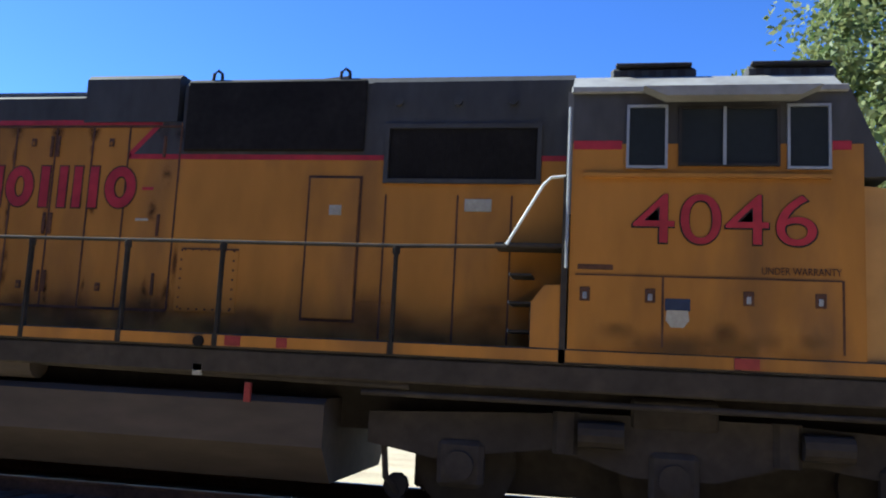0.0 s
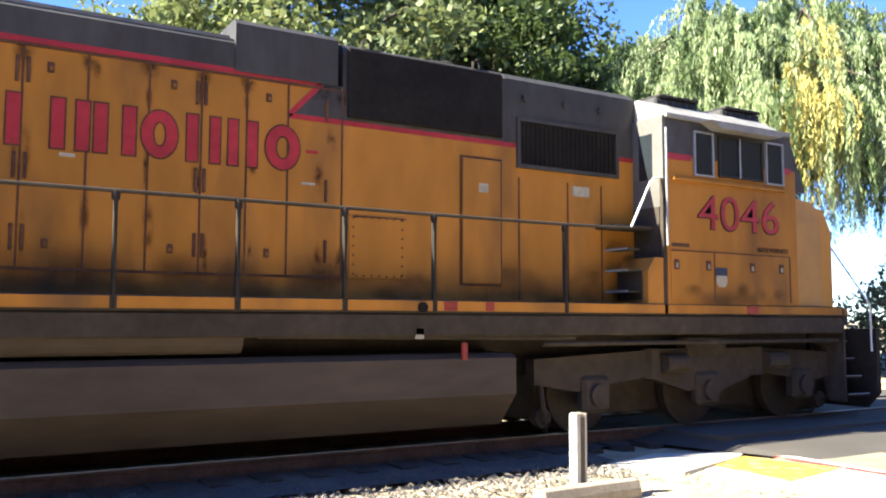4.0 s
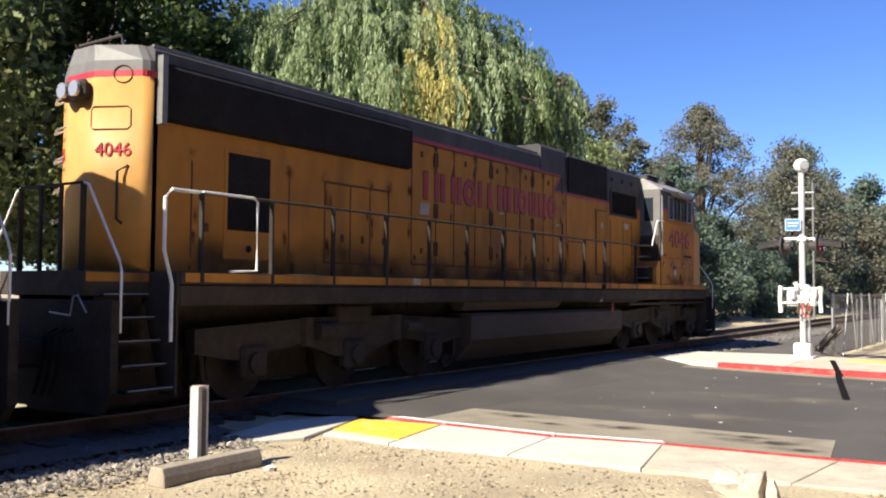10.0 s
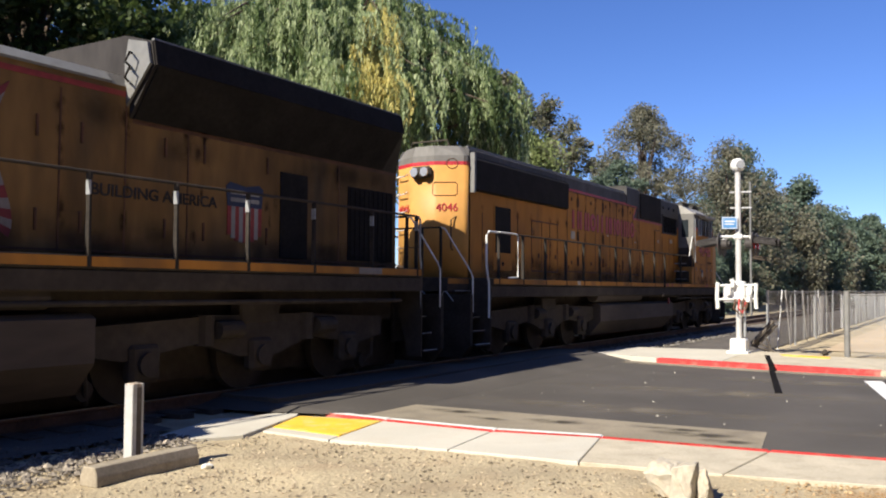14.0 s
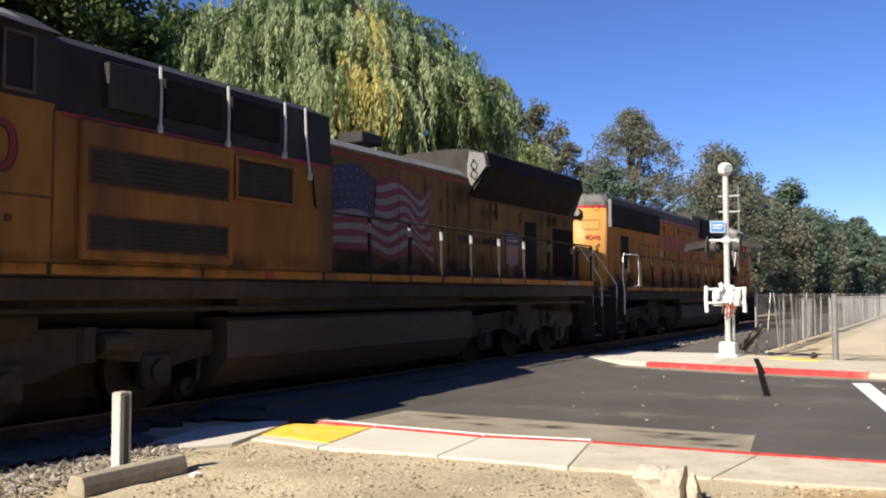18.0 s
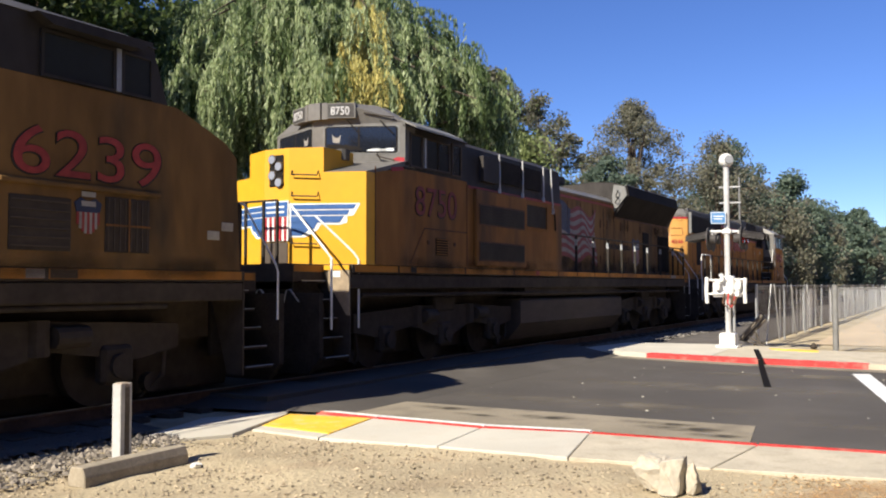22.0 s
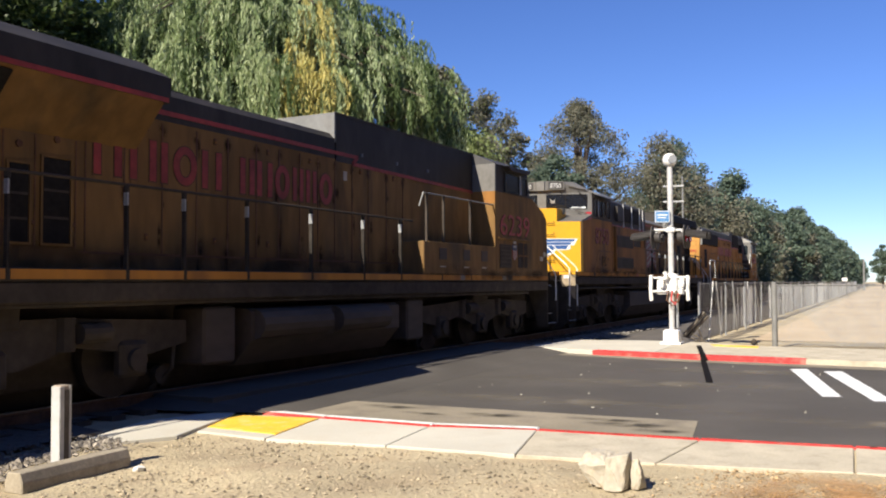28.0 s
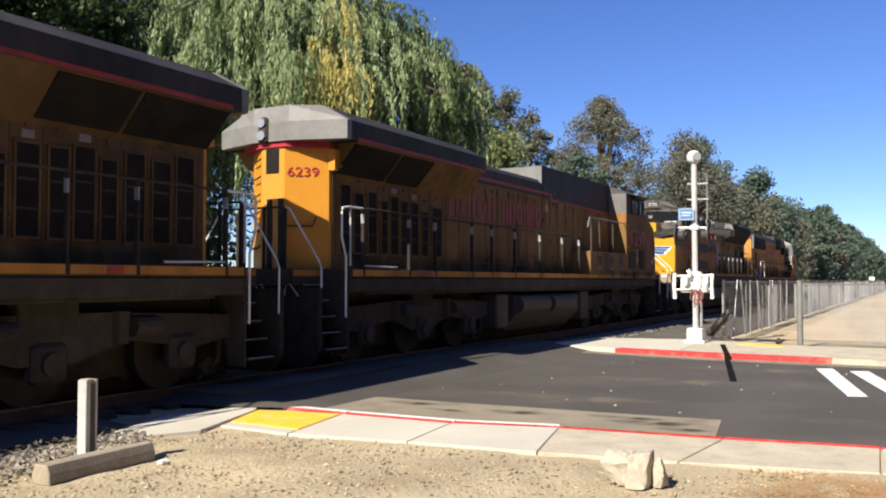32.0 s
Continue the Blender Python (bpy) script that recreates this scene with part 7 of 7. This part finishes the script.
part("white_strip", B(5.556, 5.60, 6.756, 6.765, -0.05, 0.785), "silver", post, "pale strip on the post")
part("white_strip", B(5.556, 5.565, 6.76, 6.875, -0.05, 0.79), "silver", post, "pale strip on the post")
part("white_strip", B(5.66, 5.682, 6.757, 6.765, 0.05, 0.80), "silver", post, "pale strip on the post")
part("split", B(5.603, 5.657, 6.758, 6.766, 0.02, 0.76), "rustwood", post, "dark groove widened over the shaded near face")


def rock(name, c, size, seed, mat, label):
    rs = np.random.RandomState(seed)
    bm = bmesh.new()
    bmesh.ops.create_icosphere(bm, subdivisions=4, radius=1.0)
    cuts = rs.normal(size=(12, 3))
    cuts /= np.linalg.norm(cuts, axis=1)[:, None]
    for v in bm.verts:
        p = np.array(v.co)
        for n in cuts:
            h = p @ n
            if h > 0.52:
                p = p - n * (h - 0.52)
        k = 1 + 0.05 * noise.noise(v.co * 4)
        v.co = Vector(p) * k
        v.co = Vector((v.co.x * size[0], v.co.y * size[1], v.co.z * size[2]))
    bmesh.ops.translate(bm, verts=bm.verts, vec=c)
    return single(name, bm, mat, label, "rock", origin=(c[0], c[1], 0))


def broken_rock(blocks, label, origin):
    """Angular broken stone: hulls of a few corners, their faces roughened."""
    bm = bmesh.new()
    for pts in blocks:
        one = bmesh.new()
        for p in pts:
            one.verts.new(p)
        bmesh.ops.convex_hull(one, input=one.verts)
        bmesh.ops.bevel(one, geom=one.edges[:], offset=0.008, segments=1, affect="EDGES")
        bmesh.ops.subdivide_edges(one, edges=one.edges[:], cuts=3, use_grid_fill=True)
        for v in one.verts:
            v.co += Vector((noise.noise(v.co * 30), noise.noise(v.co * 31 + Vector((5, 0, 0))), noise.noise(v.co * 29 + Vector((0, 9, 0))))) * 0.014
        me = bpy.data.meshes.new("rock")
        one.to_mesh(me)
        one.free()
        bm.from_mesh(me)
        bpy.data.meshes.remove(me)
    return single("rock", bm, "rock", label, "rock", origin=origin)


broken_rock([[(7.24, 2.12, -0.02), (7.27, 2.27, 0.0), (7.5, 2.3, -0.02), (7.55, 2.08, -0.02), (7.2, 2.36, 0.17), (7.5, 2.37, 0.18), (7.25, 2.30, 0.285), (7.29, 2.17, 0.25), (7.5, 2.29, 0.27), (7.52, 2.12, 0.25), (7.2, 2.08, 0.20)],
             [(7.17, 2.13, -0.02), (7.19, 1.97, -0.02), (7.25, 1.93, 0.295), (7.19, 2.11, 0.255), (7.5, 1.97, 0.27), (7.5, 2.1, 0.24), (7.5, 2.08, -0.02), (7.48, 1.94, -0.02)]], "pale broken angular rock on the dirt", (7.35, 2.1, 0))
broken_rock([[(7.3, 1.86, -0.02), (7.45, 1.82, -0.02), (7.28, 1.83, 0.12), (7.34, 1.87, 0.24), (7.45, 1.9, 0.235), (7.5, 1.88, -0.02), (7.31, 1.93, -0.02), (7.33, 1.94, 0.22)]], "smaller pale slab of rock leaning on the other", (7.38, 1.88, 0))
rock("rock", (6.05, 6.28, 0.0), (0.07, 0.06, 0.05), 11, "white", "small white stone by the wheel stop")
rock("rock", (25.6, 3.3, 0.03), (0.16, 0.16, 0.12), 12, "iron", "dark stone beside the fence")

# ---- crossing signal ----
SX, SY = 23.42, 5.07
sig = thing("crossing_signal", (SX, SY, 0.09), "white railroad crossing signal mast with flashers, bell and gate mechanism", "crossing signal")
part("base", B(SX - 0.2, SX + 0.2, SY - 0.2, SY + 0.2, 0.08, 0.46, 0.03), "white", sig, "white square mast base")
part("base_plate", B(SX - 0.27, SX + 0.27, SY - 0.27, SY + 0.27, 0.07, 0.14, 0.01), "white", sig)
part("mast", R([(SX, SY, 0.44), (SX, SY, 4.85)], 0.075, 14), "silver", sig, "round silver-white mast")
bm = bmesh.new()
bmesh.ops.create_uvsphere(bm, u_segments=18, v_segments=10, radius=0.19)
bmesh.ops.translate(bm, verts=bm.verts, vec=(SX, SY, 5.0))
part("bell", bm, "white", sig, "white round warning bell", smooth=True)
part("bell_cap", disc(bmesh.new(), (SX - 0.15, SY - 0.1, 5.0), (1, 0.6, 0), 0.11, 0.08, 16), "alu", sig)
# directions across and along the viewer's line, from the mast
ACROSS = Vector((0.46, -0.89, 0)).normalized()
SEE = Vector((-0.93, -0.37, 0)).normalized()
S0 = Vector((SX, SY, 0))
def at(a, s, z):
    p = S0 + ACROSS * a + SEE * s
    return (p.x, p.y, z)
part("flasher_arm", R([at(-0.5, 0, 3.12), at(0.5, 0, 3.12)], 0.035, 8), "white", sig)
part("arm_clamp", B(SX - 0.1, SX + 0.1, SY - 0.12, SY + 0.12, 3.05, 3.18, 0.03), "white", sig)
for dx in (-0.24, 0.24):
    for side in (-1, 1):
        d = Vector((-0.03 * side, side, 0)).normalized()
        c = Vector((SX + dx, SY + 0.42 * side, 2.92))
        part("lamp_bracket", R([(SX + dx * 0.5, SY + 0.3 * side, 3.12), tuple(c)], 0.028, 8), "silver", sig)
        f = part("flasher", disc(bmesh.new(), c, d, 0.31, 0.03, 24), "visor", sig, "round dusty flasher background")
        part("lamp_case", disc(bmesh.new(), c - d * 0.1, d, 0.12, 0.18, 14), "visor", f)
        part("lens", disc(bmesh.new(), c + d * 0.04, d, 0.13, 0.04, 16), "redlens", f, "dark red lens")
        bm = bmesh.new()
        flank = Vector((-d.y, d.x, 0))
        ring = [[bm.verts.new(c + d * (0.02 + e) + flank * math.cos(math.pi * k / 8) * 0.19 + Vector((0, 0, 0.02 - 0.16 * e + math.sin(math.pi * k / 8) * 0.19))) for k in range(9)] for e in (0.0, 0.55)]
        for k in range(8):
            bm.faces.new((ring[0][k], ring[0][k + 1], ring[1][k + 1], ring[1][k]))
        bmesh.ops.solidify(bm, geom=bm.faces[:], thickness=0.008)
        part("hood", bm, "visor", f, "long brown-grey visor")
bm = B(-0.2, 0.2, -0.015, 0.015, -0.16, 0.16, 0.004)
bmesh.ops.transform(bm, verts=bm.verts, matrix=Matrix.Translation(at(-0.24, 0.12, 3.47)) @ Matrix.Rotation(math.atan2(ACROSS.y, ACROSS.x), 4, "Z"))
plate = part("sign", bm, "blue", sig, "small blue notice plate")
turn_plate = Matrix.Translation(at(-0.24, 0.12, 3.47)) @ Matrix.Rotation(math.atan2(ACROSS.y, ACROSS.x), 4, "Z")
for x0, x1, z0, z1, w in ((-0.19, 0.19, 0.135, 0.15, "white"), (-0.19, 0.19, -0.15, -0.135, "white"), (-0.19, -0.175, -0.135, 0.135, "white"), (0.175, 0.19, -0.135, 0.135, "white"), (-0.13, 0.13, 0.03, 0.06, "white"), (-0.13, 0.1, -0.04, -0.015, "white")):
    bm = B(x0, x1, -0.021, -0.016, z0, z1)
    bmesh.ops.transform(bm, verts=bm.verts, matrix=turn_plate)
    part("sign_bar", bm, w, plate)
part("mechanism_box", B(SX - 0.16, SX + 0.16, SY - 0.17, SY + 0.17, 1.42, 1.95, 0.04), "white", sig, "white gate mechanism case")
for a, z0, z1 in ((-0.56, 1.24, 1.92), (0.42, 1.24, 1.9)):
    part("counterweight_arm", R([at(a, 0.14, z0), at(a - 0.02, 0.14, (z0 + z1) / 2), at(a, 0.14, z1)], 0.05, 6), "white", sig, "white counterweight paddle")
for z0, e0, e1 in ((1.5, -0.56, 0.42), (1.86, -0.5, 0.4)):
    part("cross_bar", R([at(e0, 0.13, z0 - 0.02), at((e0 + e1) / 2, 0.15, z0 - 0.01), at(e1, 0.13, z0)], 0.032, 6), "white", sig)
for a, zz, rr in ((-0.3, 1.72, 0.13), (-0.2, 1.9, 0.1), (0.24, 1.74, 0.13), (0.2, 1.52, 0.1)):
    part("counterweight", R([at(a, 0.2, zz - rr), at(a + 0.03, 0.2, zz), at(a - 0.02, 0.2, zz + rr)], 0.06, 6), "white", sig, "white counterweight plate")
    part("weight_bolt", disc(bmesh.new(), at(a + 0.06, 0.24, zz), SEE, 0.018, 0.04, 8), "iron", sig)
for k in range(3):
    part("cable_loop", R([at(-0.12 + 0.1 * k, 0.2, 1.5), at(-0.18 + 0.12 * k, 0.27, 1.25), at(-0.02 + 0.06 * k, 0.27, 1.08 + 0.05 * k), at(0.08 + 0.06 * k, 0.2, 1.42)], 0.022, 6), "redkerb" if k == 1 else "rust", sig, "faded red cable loop")
for a0, a1, z0, z1 in ((-0.4, -0.13, 1.4, 1.84), (0.12, 0.33, 1.4, 1.88)):
    bm = B(a0, a1, -0.02, 0.02, z0, z1, 0.012)
    bmesh.ops.transform(bm, verts=bm.verts, matrix=Matrix.Translation(at(0, 0.1, 0)) @ Matrix.Rotation(math.atan2(ACROSS.y, ACROSS.x), 4, "Z"))
    part("weight_plate", bm, "white", sig, "white flat counterweight plate")
part("lower_conduit", R([at(0.14, 0.05, 0.5), at(0.14, 0.05, 1.5)], 0.035, 6), "alu", sig)

# ---- fences ----
def chain_link(name, a, b, height, spacing, pitch, label, lean=()):
    a, b = Vector((*a, 0)), Vector((*b, 0))
    d = (b - a).normalized()
    ln = (b - a).length
    F = thing(name, a, label, "fence")
    n = int(ln / spacing)
    rsf = np.random.RandomState(int(ln) + 3)
    for k in range(n + 1):
        p = a + d * (k * spacing)
        tip = p + d * (0.25 * rsf.normal() if k in lean else 0) + Vector((0, 0, height + 0.04))
        part("fence_post", R([p - Vector((0, 0, 0.1)), tip], 0.032, 7), "alu", F)
    part("top_rail", R([a + Vector((0, 0, height)), b + Vector((0, 0, height))], 0.02, 6), "galv", F)
    V, E = [], []
    step = pitch
    m = int((ln + height) / step)
    w = 0.0048
    for s in (1, -1):
        for k in range(m):
            x0 = k * step - (height if s > 0 else 0)
            p, q = (x0, 0.03), (x0 + height, height)
            if s < 0:
                p, q = (x0, height), (x0 + height, 0.03)
            def clip(p, q):
                (u0, v0), (u1, v1) = p, q
                if u1 < 0 or u0 > ln:
                    return None
                if u0 < 0:
                    v0 += (v1 - v0) * (-u0) / (u1 - u0)
                    u0 = 0
                if u1 > ln:
                    v1 = v0 + (v1 - v0) * (ln - u0) / (u1 - u0)
                    u1 = ln
                return (u0, v0), (u1, v1)
            c = clip(p, q)
            if not c:
                continue
            (u0, v0), (u1, v1) = c
            i = len(V)
            for u, v, o in ((u0, v0, -w), (u0, v0, w), (u1, v1, w), (u1, v1, -w)):
                pt = d * u + Vector((0, 0, v + o * 1.4))
                V.append(tuple(pt))
            E.append((i, i + 1, i + 2, i + 3))
    me = bpy.data.meshes.new("wire_mesh")
    me.from_pydata(V, [], E)
    me.materials.append(M["alu"])
    ob = new("wire_mesh", me)
    ob.parent = F
    return F


chain_link("chain_link_fence", (25.5, 4.75), (180, 4.75), 1.68, 4.6, 0.06, "galvanised chain-link fence along the railway", lean=(1, 3, 4, 6, 7))
chain_link("chain_link_gate", (24.72, 2.64), (27.2, -9.0), 1.62, 3.0, 0.06, "galvanised chain-link fence with a stout end post")
gp = single("gate_post", R([(24.72, 2.64, -0.1), (24.72, 2.64, 1.72)], 0.075, 12), "galv", "stout galvanised steel end post of the fence", "fence post", origin=(24.72, 2.64, 0))
for x0, x1, w in ((25.33, 25.19, 0.04), (26.5, 27.35, 0.03), (28.68, 27.89, 0.045), (32.0, 31.09, 0.05), (34.77, 34.78, 0.05), (38.4, 36.78, 0.055)):
    bm = bmesh.new()
    prism(bm, [(x0 - w, 0.0), (x0 + w, 0.0), (x1 + w, 1.74), (x1 - w, 1.74)], 4.655, 4.68, "y")
    single("fence_stake", bm, "silver", "pale stake leaning on the chain-link fence", "stake", "stakes along the fence", origin=(x0, 4.67, 0))
# pale upright slats woven into parts of the mesh
rsv = np.random.RandomState(77)
V, F4 = [], []
for lo, hi, share in ((25.6, 31.4, 0.06), (31.4, 37.8, 0.5), (37.8, 42.0, 0.12), (42.0, 170.0, 0.55)):
    x = lo
    while x < hi:
        x += 0.11 if x < 60 else 0.3
        if rsv.rand() > share * (0.7 + 0.5 * math.sin(x * 0.9)):
            continue
        w, turn, top = (0.035 if x < 60 else 0.09), 0.5 * rsv.normal(), 1.6 - 0.12 * rsv.rand()
        dx, dy = w * math.cos(turn), w * math.sin(turn)
        sway = 0.03 * rsv.normal()
        n = len(V)
        for e in (-0.004, 0.004):
            V += [(x - dx, 4.735 - dy + e, 0.06), (x + dx, 4.735 + dy + e, 0.06), (x + dx + sway, 4.735 + dy + e, top), (x - dx + sway, 4.735 - dy + e, top)]
        F4 += [(n, n + 1, n + 2, n + 3), (n + 7, n + 6, n + 5, n + 4), (n, n + 4, n + 5, n + 1), (n + 1, n + 5, n + 6, n + 2), (n + 2, n + 6, n + 7, n + 3), (n + 3, n + 7, n + 4, n)]
me = bpy.data.meshes.new("fence_slats")
me.from_pydata(V, [], F4)
me.materials.append(M["silver"])
tagged(new("fence_slats", me), "pale upright plastic slats woven into the chain-link fence", "slats", kind="stuff")
deb = thing("broken_frame", (24.4, 4.5, 0), "bent dark metal frame lying beside the signal", "debris")
for p, q, r in (((24.1, 4.9, 0.28), (24.35, 4.4, 0.9), 0.06), ((24.25, 4.85, 0.2), (24.45, 4.34, 0.8), 0.055), ((24.2, 4.75, 0.35), (24.4, 4.3, 0.05), 0.025), ((24.15, 4.95, 0.25), (24.3, 4.2, 0.06), 0.02), ((24.3, 4.6, 0.55), (24.42, 4.4, -0.02), 0.02)):
    part("frame_bar", R([p, q], r, 6), "rustwood", deb)

# ---- across the track ----
cab = thing("relay_cabinet", (29.2, 14.05, 0), "pale metal signal relay cabinet beside the track", "cabinet")
part("foundation", B(28.8, 29.6, 13.6, 14.5, -0.1, 0.34, 0.02), "oldconcrete", cab)
part("body", B(28.85, 29.55, 13.65, 14.45, 0.34, 2.55, 0.02), "galv", cab, "pale grey cabinet body")
part("roof", PR([(13.58, 2.55), (14.52, 2.55), (14.05, 2.78)], 28.8, 29.6), "alu", cab)
part("door", B(28.83, 28.86, 13.72, 14.38, 0.45, 2.45, 0.006), "galv", cab)
part("door_handle", B(28.80, 28.835, 13.8, 13.84, 1.3, 1.5), "alu", cab)
part("label_plate", B(28.815, 28.835, 13.95, 14.2, 2.05, 2.25), "black", cab)
copy_thing(cab, Matrix.Translation((28.75, 14.95, -0.12)))
for x, y in ((42.5, 15.0),):
    single("marker_post", R([(x, y, -0.1), (x, y, 1.35)], 0.06, 8), "white", "slim white marker post across the track", "post", "white posts", origin=(x, y, 0))
rail_fence = thing("low_fence", (36.0, 19.5, 0), "low weathered wooden rail fence under the trees", "fence")
for k in range(12):
    part("fence_post", B(36.0 + 1.9 * k - 0.06, 36.0 + 1.9 * k + 0.06, 19.44, 19.56, -0.1, 1.0, 0.01), "wood", rail_fence)
for zz in (0.45, 0.85):
    part("fence_rail", B(36.0, 56.9, 19.38, 19.44, zz - 0.06, zz + 0.06, 0.01), "wood", rail_fence)
pole = thing("utility_pole", (62.0, 12.6, 0), "slim pale utility pole with cross arms", "pole")
part("shaft", R([(62.0, 12.6, 0), (62.0, 12.6, 9.2)], 0.075, 8, 0.06), "galv", pole)
for zz in (7.4, 8.5):
    part("cross_arm", R([(61.7, 13.9, zz), (61.95, 12.5, zz)], 0.06, 6), "silver", pole)

single("far_pole", R([(170.0, 3.35, -0.1), (170.0, 3.35, 5.6)], 0.16, 6), "galv", "distant slim pole beyond the field", "pole", origin=(170.0, 3.35, 0))
sgn = thing("far_sign", (120.0, 4.5, 0), "small pale sign board on posts far down the fence", "sign")
part("board", B(119.97, 120.03, 4.25, 4.85, 1.75, 2.15), "white", sgn)
for yy in (4.35, 4.75):
    part("leg", R([(120.06, yy, -0.1), (120.06, yy, 2.0)], 0.05, 6), "galv", sgn)
tree((205, 0.4), 9.5, 2.6, 40, 5000, 0.2, LEAF_HAZY, 140, "small distant tree at the field's end", 0.2)

# unseen walls, added to keep sky light and ground bounce off the train
single("wall_left", B(-13.6, -13.2, -13.2, 5.0, -0.1, 9.0), "tank", "unseen brown wall added to block light", "wall", kind="structure")
single("wall_behind", B(-70, 160, -12.2, -11.8, -0.1, 12.0), "tank", "unseen brown wall added to block light", "wall", kind="structure")


def motions():
    for L in LOCOS:
        o = Vector(ORIGIN[L.name])
        walk(L, [(t, Matrix.Translation(o + Vector((s, 0, 0)))) for t, s in RUN])


motions()
